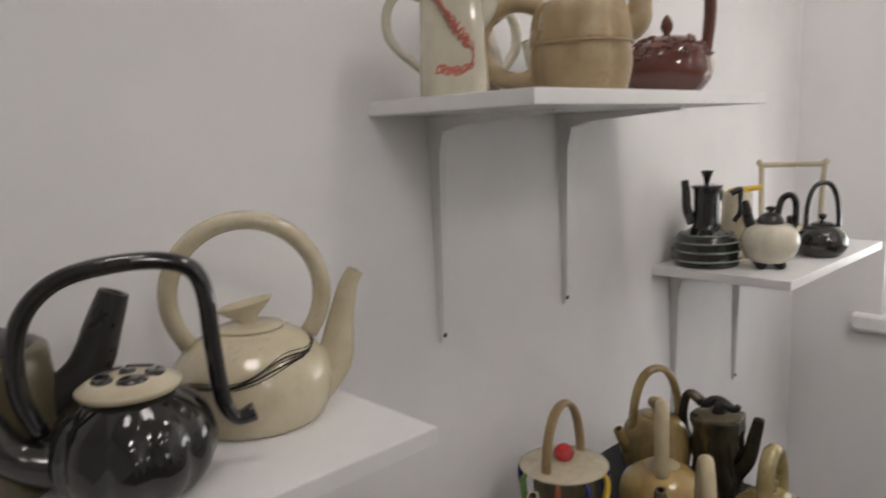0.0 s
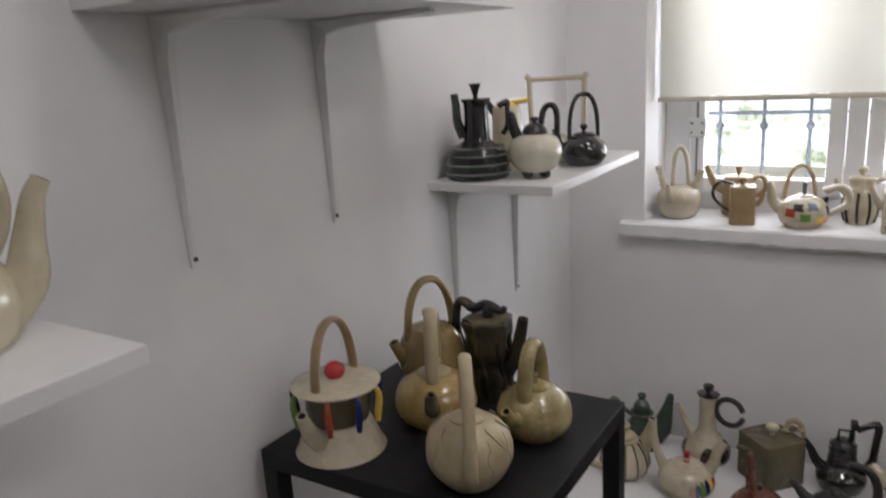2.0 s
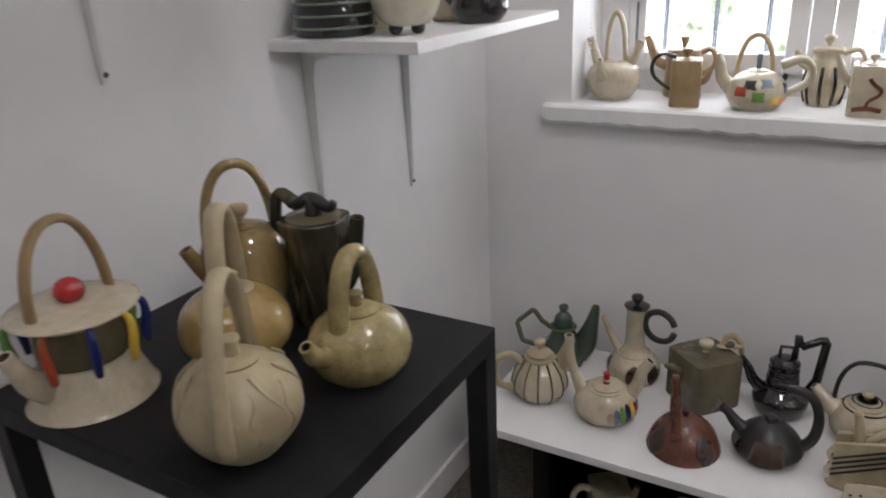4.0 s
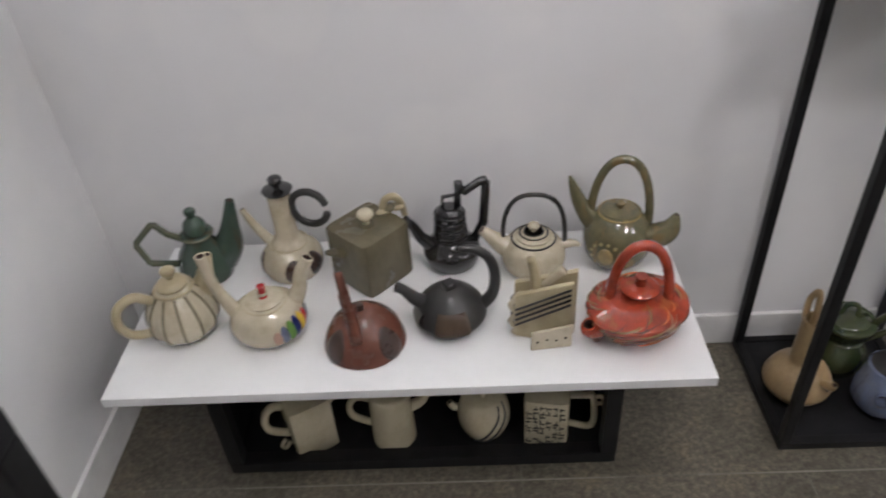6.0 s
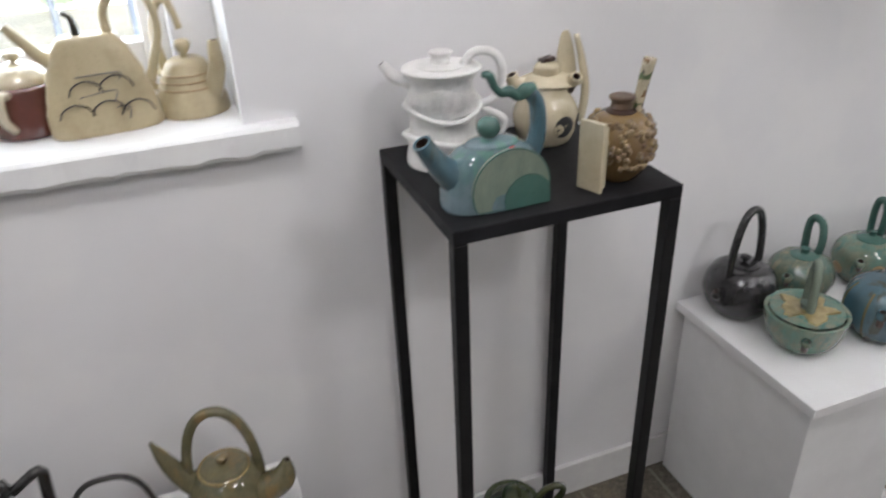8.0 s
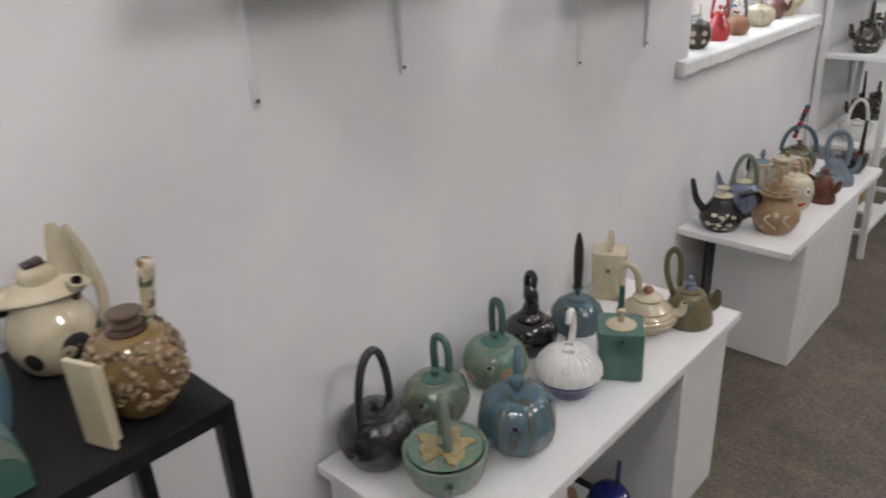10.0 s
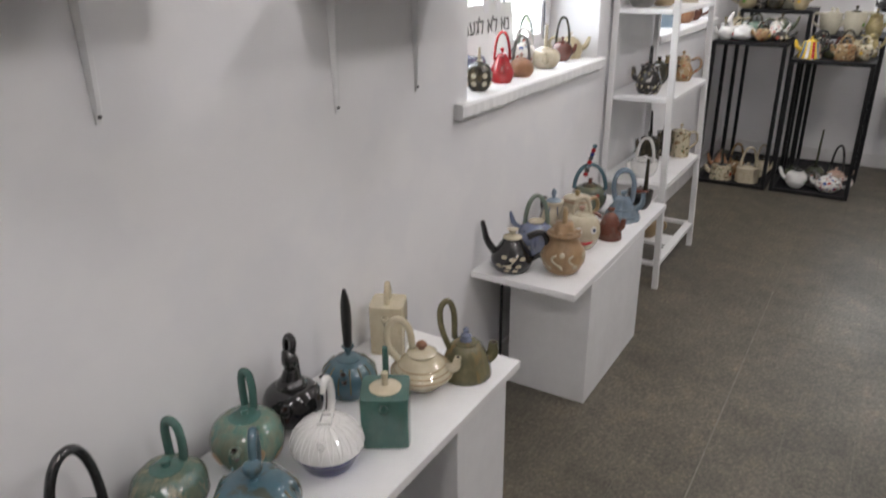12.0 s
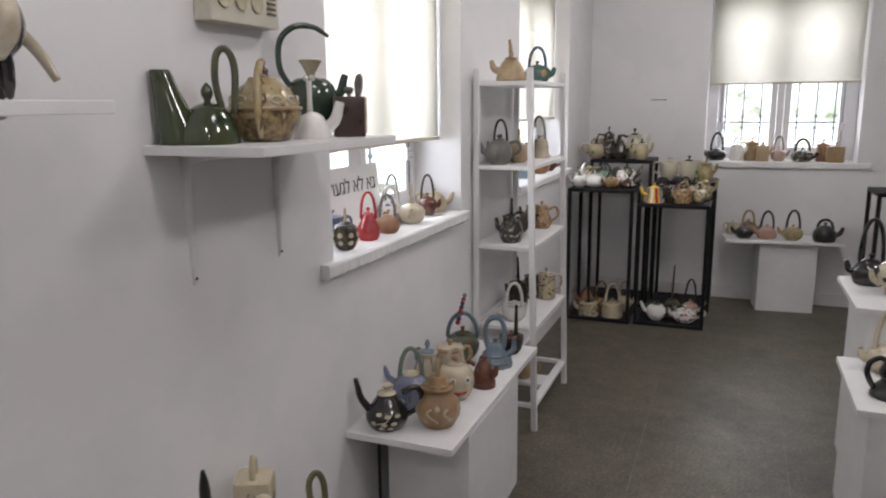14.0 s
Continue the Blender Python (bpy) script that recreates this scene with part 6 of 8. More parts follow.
Z = 0.0165
teapot("tan bottle shaped teapot with tall neck", (1.568, -0.190, Z), -31, 0.073, 0.225, SAND, [(0.5, 0), (0.65, 0.01), (0.98, 0.15), (1.0, 0.23), (0.8, 0.37), (0.45, 0.46), (0.40, 0.55), (0.38, 0.97), (0.30, 1.0), (0.28, 0.9)], spouts=[(0.01, 0.08, 0.10, 0.009, 0.008, -30, None, 0.0)], handles=[("path", [(-0.022, 0.014, 0.20), (-0.025, 0.015, 0.26), (-0.012, 0.014, 0.29), (-0.005, 0.013, 0.25), (-0.006, 0.012, 0.20)], 0.007, None)])
teapot("dark green glossy jug teapot with ringed lid", (1.690, -0.110, Z), -20, 0.062, 0.150, BOTTLE, [(0.7, 0), (0.8, 0.02), (1.0, 0.22), (0.98, 0.4), (0.74, 0.6), (0.70, 0.68), (0.95, 0.90), (1.0, 0.97), (0.92, 1.0), (0.6, 0.99)], lid=(0.046, 0.012, None), bands=[(0.64, 0.0035, BOTTLE)], handles=[("path", [(0.045, 0, 0.095), (0.078, 0, 0.125), (0.108, 0, 0.165), (0.104, 0, 0.188), (0.074, 0, 0.180), (0.050, 0, 0.142)], 0.0078, None), ("path", [(-0.018, 0, 0.158), (-0.012, 0, 0.188), (0.010, 0, 0.190), (0.018, 0, 0.158)], 0.0062, None)])
teapot("mottled lilac blue teapot with dark lid", (1.742, -0.235, Z), -125, 0.066, 0.120, LILAC, [(0.62, 0), (0.74, 0.02), (0.97, 0.22), (1.0, 0.42), (0.88, 0.7), (0.76, 0.92), (0.7, 1.0)], lump=0.003, lid=(0.048, 0.012, SLATE), spouts=[(0.004, 0.072, 0.080, 0.014, 0.0125, 0, None, 0.0)], extras=[("knob", moved(lathe_bm([(0.009, 0), (0.0085, 0.02), (0.012, 0.035), (0.008, 0.042), (0.002, 0.043)], 14), 0.006, 0, 0.126), SKY), ("lid_ring", moved(lathe_bm([(0.047, 0), (0.052, 0.003), (0.047, 0.007)], 30), 0, 0, 0.117), LILAC)],
       handles=[("path", [(-0.018, 0.006, 0.122), (-0.024, 0.010, 0.165), (-0.026, 0.004, 0.205), (-0.022, -0.008, 0.210), (-0.022, -0.014, 0.165), (-0.020, -0.010, 0.122)], 0.0078, SLATE)], dots=[(48, 0.25, 0.026, SLATE, 1.0)])

# ---- second bench ----
Z = 0.494
teapot("dark gunmetal kettle with tall arched handle", (2.246, -0.085, Z), -165, 0.077, 0.118, GUN, "ball", lump=0.0025, lid=(0.032, 0.006, None), knob=("ball", 0.011, 0.016, None), spouts=[(0.014, 0.065, 0.085, 0.013, 0.009, 0, None, 0.0)], handles=[("over", 0.054, 0.252, 0.0085, 0, None, 2.3, 0.08, 1.0)])
star = bmesh.new()
lo_ring, hi_ring = [], []
for k in range(28):
    a = 2 * math.pi * k / 28
    r = 0.048 + 0.011 * math.sin(5 * a) + 0.007 * math.sin(8 * a + 1) + 0.004 * math.sin(3 * a)
    lo_ring.append(star.verts.new((r * math.cos(a), r * math.sin(a), 0.0820)))
    hi_ring.append(star.verts.new((r * 0.97 * math.cos(a), r * 0.97 * math.sin(a), 0.0855)))
star.faces.new(lo_ring[::-1])
star.faces.new(hi_ring)
for k in range(28):
    star.faces.new((lo_ring[k], lo_ring[(k + 1) % 28], hi_ring[(k + 1) % 28], hi_ring[k]))
leaves = [("slab", star, YELLOW)]
teapot("shallow sea green bowl teapot with upright loop", (2.282, -0.232, Z), -132, 0.080, 0.080, SEA, "bowl", lid=(0.07, 0.003, SEA), knob=("stub", 0.02, 0.014, SAGE), spouts=[(0.004, 0.05, 0.058, 0.010, 0.009, 0, None, 0.0)], handles=[("over", 0.018, 0.195, 0.0085, 10, SAGE, 2.4, 0.08, 1.0)], extras=leaves)
teapot("teal crackled teapot with textured lower body", (2.414, -0.085, Z), -158, 0.071, 0.100, CRACKLE, "ball", lump=0.003, lid=(0.03, 0.006, TEAL), knob=("stub", 0.013, 0.012, TEAL), spouts=[(0.008, 0.065, 0.08, 0.011, 0.009, 0, None, 0.0)], handles=[("path", [(-0.030, 0.016, 0.085), (-0.028, 0.021, 0.13), (-0.032, 0.013, 0.168), (-0.038, -0.008, 0.175), (-0.042, -0.018, 0.15), (-0.044, -0.018, 0.09)], [0.009, 0.0085, 0.0085, 0.0085, 0.0085, 0.009], TEAL)])
teapot("sea green ball teapot with teal stem handle", (2.595, -0.098, Z), -150, 0.075, 0.106, SEA, "ball", lid=(0.032, 0.008, TEAL), knob=("stub", 0.012, 0.012, TEAL), spouts=[(0.008, 0.07, 0.085, 0.011, 0.009, 0, None, 0.0)], handles=[("path", [(-0.028, 0.010, 0.10), (-0.026, 0.013, 0.15), (-0.030, 0.007, 0.184), (-0.036, -0.007, 0.186), (-0.042, -0.013, 0.155), (-0.044, -0.012, 0.09)], 0.008, TEAL)], dots=[(30, 0.55, 0.017, SAND, 1.0), (-40, 0.4, 0.016, SAND, 1.0), (75, 0.3, 0.015, SAND, 1.0)])
teapot("petrol blue ribbed teapot on small leaf feet", (2.452, -0.268, Z), -145, 0.079, 0.125, PETROL, "ball", ribs=(8, 0.06), seg=56, knob=("ball", 0.018, 0.036, None), stripes=(8, 0.0025, OLIVE, 0.1, 0.92), spouts=[(0.002, 0.08, 0.095, 0.011, 0.010, 0, None, 0.0)], handles=[("path", [(-0.01, 0, 0.15), (-0.018, 0, 0.185), (-0.034, 0, 0.20), (-0.045, 0, 0.17), (-0.04, 0, 0.12)], 0.008, None), ("path", [(-0.05, -0.04, 0.06), (-0.075, -0.055, 0.065), (-0.09, -0.06, 0.08)], [0.007, 0.005, 0.002], None), ("path", [(-0.05, -0.045, 0.02), (-0.07, -0.06, 0.018), (-0.088, -0.068, 0.03)], [0.008, 0.006, 0.002], None)])
teapot("black glossy teapot with tower lid and loop", (2.746, -0.083, Z), -150, 0.067, 0.092, BLACK, "ball", lid=(0.034, 0.022, None), spouts=[(0.004, 0.06, 0.075, 0.011, 0.010, 0, None, 0.0)], handles=[("path", [(0.0, 0, 0.105), (-0.002, 0.004, 0.135), (0.004, 0.002, 0.155), (0.0, -0.004, 0.178)], [0.024, 0.017, 0.0185, 0.011], None), ("path", [(0.002, 0.008, 0.172), (-0.004, 0.010, 0.196), (-0.016, 0.0, 0.202), (-0.022, -0.009, 0.186), (-0.028, -0.008, 0.14), (-0.034, 0, 0.08)], [0.008, 0.008, 0.008, 0.0085, 0.010, 0.012], None)])
CAP = [(0.07, 0.0), (0.0745, 0.005), (0.069, 0.026), (0.050, 0.048), (0.026, 0.057)]
net = [("rib", tube_bm([(r * math.cos(a + 2.2 * z), r * math.sin(a + 2.2 * z), z + 0.0445) for r, z in CAP], 0.0014, 6, n=3), WHITE) for a in (2 * math.pi * k / 22 for k in range(22))] + [("rib", tube_bm([(r * math.cos(a - 2.2 * z), r * math.sin(a - 2.2 * z), z + 0.0445) for r, z in CAP], 0.0012, 6, n=3), CHALK) for a in (2 * math.pi * k / 22 for k in range(22))]
teapot("white knitted texture teapot on a dark blue base", (2.671, -0.242, Z), -150, 0.066, 0.046, COBALT, [(0.62, 0), (0.76, 0.04), (1.0, 0.7), (1.08, 1.0), (0.5, 1.0)], handles=[("path", [(-0.044, 0.002, 0.085), (-0.046, 0.006, 0.13), (-0.036, 0.004, 0.172), (-0.018, 0, 0.182), (-0.010, -0.004, 0.158)], [0.009, 0.0085, 0.0085, 0.008, 0.006], WHITE), ("path", [(-0.050, -0.006, 0.085), (-0.053, -0.002, 0.13), (-0.042, -0.004, 0.176), (-0.022, -0.008, 0.188)], [0.005, 0.005, 0.005, 0.004], SLATE)],
       extras=[("shell", (lambda b: (bmesh.ops.translate(b, verts=b.verts, vec=(0, 0, 0.044)), b)[1])(lathe_bm(CAP + [(0.01, 0.058)], 36)), WHITE), ("lid_frame", moved(boxes_bm([(-0.019, 0.019, -0.014, -0.009, 0, 0.010), (-0.019, 0.019, 0.009, 0.014, 0, 0.010), (-0.019, -0.014, -0.009, 0.009, 0, 0.010), (0.014, 0.019, -0.009, 0.009, 0, 0.010)], 0.0015), 0, 0, 0.100), WHITE)] + net, spouts=[("path", [(0.04, 0, 0.075), (0.055, 0, 0.08), (0.064, 0, 0.085)], [0.012, 0.010, 0.008], WHITE)])
teapot("mottled blue teapot with tall blade handle", (2.910, -0.110, Z), -152, 0.066, 0.084, PETROL, "kettle", lid=(0.03, 0.008, None), knob=("flare", 0.015, 0.024, None), stripes=(14, 0.0018, OLIVE, 0.25, 0.9), spouts=[(0.004, 0.07, 0.08, 0.010, 0.009, 0, None, 0.0)], handles=[("path", [(0.0, 0, 0.11), (-0.002, 0, 0.18), (0.0, 0, 0.225), (0.003, 0, 0.262)], [0.010, 0.0125, 0.011, 0.004], SLATE)])
teapot("teal cube teapot with cream lid", (2.808, -0.290, Z), -148, 0.052, 0.118, TEAL, "box", sq=10, sharp=True, lid=(0.034, 0.008, CREAM), knob=("stub", 0.010, 0.03, CREAM), spouts=[(0.006, 0.098, 0.105, 0.011, 0.010, 0, None, 0.0)], handles=[("path", [(-0.03, 0, 0.118), (-0.032, 0, 0.16), (-0.026, 0, 0.20)], [0.007, 0.007, 0.006], None)])
teapot("tall cream house shaped teapot", (3.118, -0.078, Z), -155, 0.045, 0.135, CREAM, "box", sq=7, sharp=True, spouts=[(0.005, 0.10, 0.112, 0.010, 0.009, 0, None, 0.0)], handles=[("path", [(-0.018, 0, 0.133), (-0.012, 0, 0.165), (0.002, 0, 0.185), (0.014, 0, 0.165), (0.018, 0, 0.133)], 0.0075, None)], dots=[(90, 0.6, 0.012, EARTH, 1.4)])
teapot("cream saucer shaped carved teapot with leaf knob", (3.010, -0.250, Z), -70, 0.075, 0.088, CREAM, "saucer", lid=(0.036, 0.012, None), knob=("bud", 0.015, 0.022, TERRA), bands=[(0.6, 0.0016, SAND), (0.72, 0.0016, SAND), (0.5, 0.002, SAND)], spouts=[(0.012, 0.05, 0.085, 0.014, 0.008, 0, None, 0.1)], handles=[("path", [(-0.05, 0, 0.055), (-0.082, 0, 0.10), (-0.08, 0, 0.15), (-0.055, 0, 0.172), (-0.03, 0, 0.15), (-0.022, 0, 0.10)], 0.0085, None)])
teapot("glossy olive teapot with tall loop and blue finial", (3.112, -0.312, Z), -50, 0.064, 0.086, OLIVE, [(0.98, 0), (1.0, 0.03), (0.95, 0.3), (0.8, 0.65), (0.6, 0.92), (0.4, 1.0)], lid=(0.03, 0.006, None), knob=("spire", 0.016, 0.035, LILAC), spouts=[(0.004, 0.03, 0.08, 0.016, 0.011, 0, None, 0.0)], handles=[("path", [(-0.04, 0, 0.07), (-0.06, 0, 0.13), (-0.062, 0, 0.18), (-0.045, 0, 0.20), (-0.03, 0, 0.17), (-0.028, 0, 0.10)], 0.0075, None)])
Z = 0.0
bx = anchor("low_crate", 2.47, -0.385, 0)
part("crate_board", boxes_bm([(0, 0.44, 0, 0.02, 0, 0.012), (0, 0.44, 0.3, 0.32, 0, 0.012), (0, 0.02, 0.021, 0.299, 0, 0.012), (0.42, 0.44, 0.021, 0.299, 0, 0.012)], 0.001), STEEL, bx)
part("white_base", box_bm(0.021, 0.419, 0.021, 0.299, 0.0, 0.010), BOARD, bx)
tagged(bx, "low black edged white board under the bench", "board")
teapot("tan square teapot standing under the bench", (2.62, -0.255, 0.0105), -48, 0.05, 0.20, SAND, "box", sq=6, sharp=True, knob=("stub", 0.012, 0.02, None), lid=(0.03, 0.008, None))
teapot("cobalt blue teapot with straight stem handle", (2.735, -0.325, 0.0105), -54, 0.062, 0.19, COBALT, "ball", lid=(0.04, 0.008, None), knob=("stub", 0.008, 0.02, None), handles=[("path", [(0.02, 0.02, 0.19), (0.022, 0.022, 0.26)], [0.006, 0.006], None)], bands=[(0.93, 0.003, COBALT)])

# ---- third bench ----
OCHRE = glaze("ochre clay slip", (0.37, 0.23, 0.105), (0.28, 0.165, 0.07), 14, rough=0.4)
Z = 0.480
fl = []
for th, zf in ((52, 0.3), (66, 0.55), (82, 0.28), (92, 0.5), (108, 0.3), (122, 0.5), (75, 0.15), (100, 0.14)):
    fl.append((th, zf, 0.0065, PALE, 1.6))
teapot("black teapot with white flower branches and scalloped lid", (3.775, -0.110, Z), 116, 0.070, 0.112, BLACK, "pear", lid=(0.032, 0.01, PALE), knob=("flare", 0.02, 0.02, PALE), dots=fl, spouts=[(0.03, 0.05, 0.165, 0.014, 0.007, 0, None, -0.05)], handles=[("side", 0.045, 0.125, 0.03, 0.010, 180, None)], extras=[("stem", tube_bm([surf(FORMS["pear"], 0.07, 0.112, th, zf, 0.0006) for th, zf in ((48, 0.2), (66, 0.3), (86, 0.36), (100, 0.5), (112, 0.62))], [0.001, 0.0016, 0.0018, 0.0016, 0.001], 5), PALE), ("inlay", blob_bm(0.026, 0.007, 0.042, (-0.084, 0, 0.080), 16), LILAC)])
teapot("terracotta jug teapot with pale swirls and tall neck", (3.852, -0.258, Z), -158, 0.072, 0.168, OCHRE, [(0.62, 0), (0.75, 0.02), (1.0, 0.25), (0.98, 0.42), (0.72, 0.6), (0.62, 0.7), (0.7, 0.76), (0.5, 0.82), (0.36, 1.0)], lump=0.002, dots=[(-150 + 37 * k, (0.2, 0.42, 0.3, 0.15, 0.45)[k % 5], 0.009, PALE, 1.0) for k in range(9)], handles=[("path", [(-0.02, 0, 0.16), (-0.02, 0, 0.19), (0.0, 0, 0.212), (0.014, 0, 0.19), (0.016, 0, 0.16)], 0.008, SAND)],
       extras=[("swirl", tube_bm([surf(FORMS["ball"], 0.072, 0.12, a + 14 * math.cos(j * 0.9), 0.22 + 0.08 * j, 0.0005) for j in range(6)], 0.0045, 6), PALE) for a in (-60, -15, 30, 75, 150, 215)] + [("leaf", moved(blob_bm(0.030, 0.012, 0.004, (0.03, 0, 0), 12), 0, 0, 0.128, 0, -14, a), OCHRE) for a in (-70, -20, 30, 90, 160, 220)], bands=[(0.76, 0.005, OCHRE)])
teapot("cream round teapot with painted eyes and red mouth", (4.072, -0.235, Z), -143, 0.068, 0.125, PALE, "ball", lid=(0.03, 0.008, None), knob=("ball", 0.012, 0.024, PINK), dots=[(-24, 0.66, 0.013, WHITE, 1.0), (24, 0.66, 0.013, WHITE, 1.0)], extras=[("iris", blob_bm(0.003, 0.007, 0.008, surf(FORMS["ball"], 0.068, 0.125, a, 0.66, 0.0005), 12), LILAC) for a in (-24, 24)] + [("mouth", tube_bm([surf(FORMS["ball"], 0.068, 0.125, a, 0.28 + 0.0004 * a * a / 4, 0.001) for a in (-24, -12, 0, 12, 24)], [0.002, 0.0045, 0.006, 0.0045, 0.002], 8), CRIMSON)], handles=[("over", 0.03, 0.19, 0.007, 90, None, 2.2, 0.11, 1.0)])
teapot("small dark red bell shaped teapot", (4.209, -0.295, Z), -162, 0.045, 0.10, RUST, "dome", knob=("ball", 0.014, 0.02, None), spouts=[(0.008, 0.04, 0.085, 0.012, 0.008, 60, None, 0)], handles=[("side", 0.02, 0.085, 0.03, 0.007, -100, BROWN)])
teapot("light blue ruffled teapot with loop handle", (4.440, -0.266, Z), -163, 0.070, 0.092, SKY, [(1.0, 0), (1.02, 0.05), (0.9, 0.2), (0.74, 0.42), (0.56, 0.66), (0.46, 0.9), (0.3, 1.0)], ribs=(9, 0.10), seg=63, lump=0.004, knob=("ball", 0.014, 0.024, None), bands=[(0.22, 0.0045, SKY), (0.5, 0.004, SKY)], handles=[("path", [(0.0, -0.030, 0.075), (0.0, -0.040, 0.12), (0.0, -0.034, 0.172), (0.0, -0.008, 0.196), (0.0, 0.022, 0.185), (0.0, 0.036, 0.14), (0.0, 0.032, 0.07)], [0.010, 0.011, 0.009, 0.0115, 0.009, 0.011, 0.010], None)], spouts=[(0.005, 0.04, 0.11, 0.012, 0.008, 90, None, 0)])
teapot("dark bowl teapot with upright stem spout", (4.60, -0.284, Z), -164, 0.052, 0.075, SLATE, "bowl", lid=(0.04, 0.01, BROWN), spouts=[("path", [(0.01, 0.02, 0.06), (0.012, 0.02, 0.13), (0.01, 0.02, 0.21)], [0.011, 0.008, 0.006], EARTH)], handles=[("side", 0.02, 0.07, 0.03, 0.006, 180, None)])
teapot("blue and white spiky teapot", (4.02, -0.085, Z), 115, 0.066, 0.085, LILAC, "squat", lid=(0.03, 0.012, PALE), spouts=[(0.03, 0.05, 0.12, 0.012, 0.006, 0, None, 0.0)], handles=[("over", 0.04, 0.19, 0.008, 0, SAGE, 2.0, 0.07, 1.0)], extras=[("spike", tube_bm([surf(FORMS["squat"], 0.066, 0.085, a, 0.7, -0.004), surf(FORMS["squat"], 0.066, 0.085, a, 0.8, 0.014)], [0.007, 0.001], 6, sharp=True), LILAC) for a in range(0, 360, 45)])
teapot("blue striped cream teapot with curled handle", (4.17, -0.085, Z), 114, 0.052, 0.12, PALE, "jug", lid=(0.03, 0.01, SKY), knob=("bud", 0.011, 0.04, SKY), stripes=(8, 0.002, LILAC, 0.1, 0.9), handles=[("side", 0.03, 0.11, 0.04, 0.007, -60, SLATE)], spouts=[(0.02, 0.06, 0.12, 0.011, 0.006, 120, None, 0)])
teapot("orange rimmed cream teapot with open ring lid", (4.24, -0.15, Z), 112, 0.055, 0.125, PALE, "drum", lid=(0.050, 0.008, PALE), knob=("stub", 0.013, 0.02, HONEY), bands=[(0.94, 0.003, TERRA), (0.6, 0.002, TERRA)], handles=[("side", 0.03, 0.115, 0.04, 0.007, 200, SAND)])
teapot("beaded teapot with thick blue arched handle", (4.47, -0.115, Z), 110, 0.070, 0.105, MOSS, "ball", lid=(0.032, 0.01, EARTH), knob=("stub", 0.012, 0.02, BROWN), extras=[("bead", blob_bm(0.0105, 0.0105, 0.0095, (0.02 - 0.004 * k, 0, 0.150 + 0.0165 * k), 12), (CRIMSON, SLATE, SKY, CRIMSON, SLATE, COBALT, CRIMSON, PETROL)[k]) for k in range(8)], handles=[("over", 0.062, 0.20, 0.0085, 0, PETROL, 2.0, 0.09, 1.0)], dots=[(a, 0.75, 0.008, (RED, SKY, PALE)[i % 3], 1.0) for i, a in enumerate(range(0, 360, 40))])

# ---- shelf over the second bench, mostly above the view ----
Z = 1.516
teapot("black and cream four legged teapot", (2.515, -0.15, Z), 70, 0.05, 0.085, BLACK, "ball", feet=(4, 0.011, 0.06, BLACK), handles=[("side", 0.05, 0.13, 0.06, 0.010, 180, PALE), ("path", [(0.03, -0.05, 0.10), (0.04, -0.08, 0.07), (0.035, -0.10, 0.03)], [0.010, 0.009, 0.006], PALE)], spouts=[(0.04, 0.09, 0.15, 0.014, 0.008, 0, PALE, 0.1)])
teapot("pale bird necked teapot", (2.25, -0.12, Z), 100, 0.055, 0.10, PALE, "pear", knob=("ball", 0.012, 0.02, None), spouts=[(0.03, 0.06, 0.14, 0.014, 0.008, 0, None, 0.1)], handles=[("side", 0.04, 0.10, 0.03, 0.008, 180, None)])
# ---- shelf beside the second window ----
Z = 1.43
leafcone = lathe_bm([(0.047, 0.0), (0.046, 0.015), (0.036, 0.065), (0.026, 0.11), (0.0205, 0.147), (0.015, 0.146), (0.013, 0.12)], 30, sy=0.85)
for v in leafcone.verts:
    v.co.x += 0.052 + 0.24 * v.co.z
teapot("green leaf teapot with tall flat cone spout", (3.03, -0.090, Z), 128, 0.064, 0.084, BOTTLE, "dome", knob=("bud", 0.014, 0.042, None), extras=[("spout", leafcone, BOTTLE)], handles=[("path", [(-0.028, 0, 0.07), (-0.018, 0, 0.13), (-0.024, 0, 0.182), (-0.045, 0, 0.19), (-0.058, 0, 0.15), (-0.052, 0, 0.06)], 0.0075, MOSS)])
teapot("olive carved gourd teapot with brown strap", (3.165, -0.134, Z), -154, 0.079, 0.138, GOURD, [(0.5, 0), (0.65, 0.02), (0.92, 0.25), (1.0, 0.5), (0.78, 0.78), (0.5, 0.92), (0.4, 1.0)], lump=0.0015, knob=("spire", 0.016, 0.042, BROWN), bands=[(0.52, 0.004, SAND)], handles=[("path", [(0.0, 0, 0.165), (0.03, 0, 0.168), (0.066, 0, 0.135), (0.084, 0, 0.07), (0.062, 0, 0.01)], [0.006, 0.008, 0.009, 0.009, 0.006], GOURD)],
       extras=[("belt", lathe_bm([(0.0405, 0.0005), (0.0524, 0.003), (0.0740, 0.0345), (0.0800, 0.066), (0.0796, 0.0705)], 40), GOURD_DARK)] + [("scroll", tube_bm([surf(FORMS["ball"], 0.076, 0.132, a + 9 * math.cos(j), 0.68 + 0.06 * math.sin(j), 0.0012) for j in range(6)], 0.0026, 6), PALE) for a in range(0, 360, 30)])
teapot("dark green kettle with long curling open handle", (3.435, -0.088, Z), -45, 0.066, 0.125, FOREST, "ball", feet=(4, 0.010, 0.022, FOREST), knob=("flare", 0.03, 0.045, PALE), spouts=[(0.024, 0.09, 0.155, 0.014, 0.009, 0, None, 0.05)], handles=[("path", [(-0.05, 0, 0.12), (-0.078, 0, 0.17), (-0.075, 0, 0.235), (-0.04, 0, 0.27), (0.01, 0, 0.272), (0.05, 0, 0.25)], [0.008, 0.008, 0.008, 0.008, 0.007, 0.005], FOREST)])
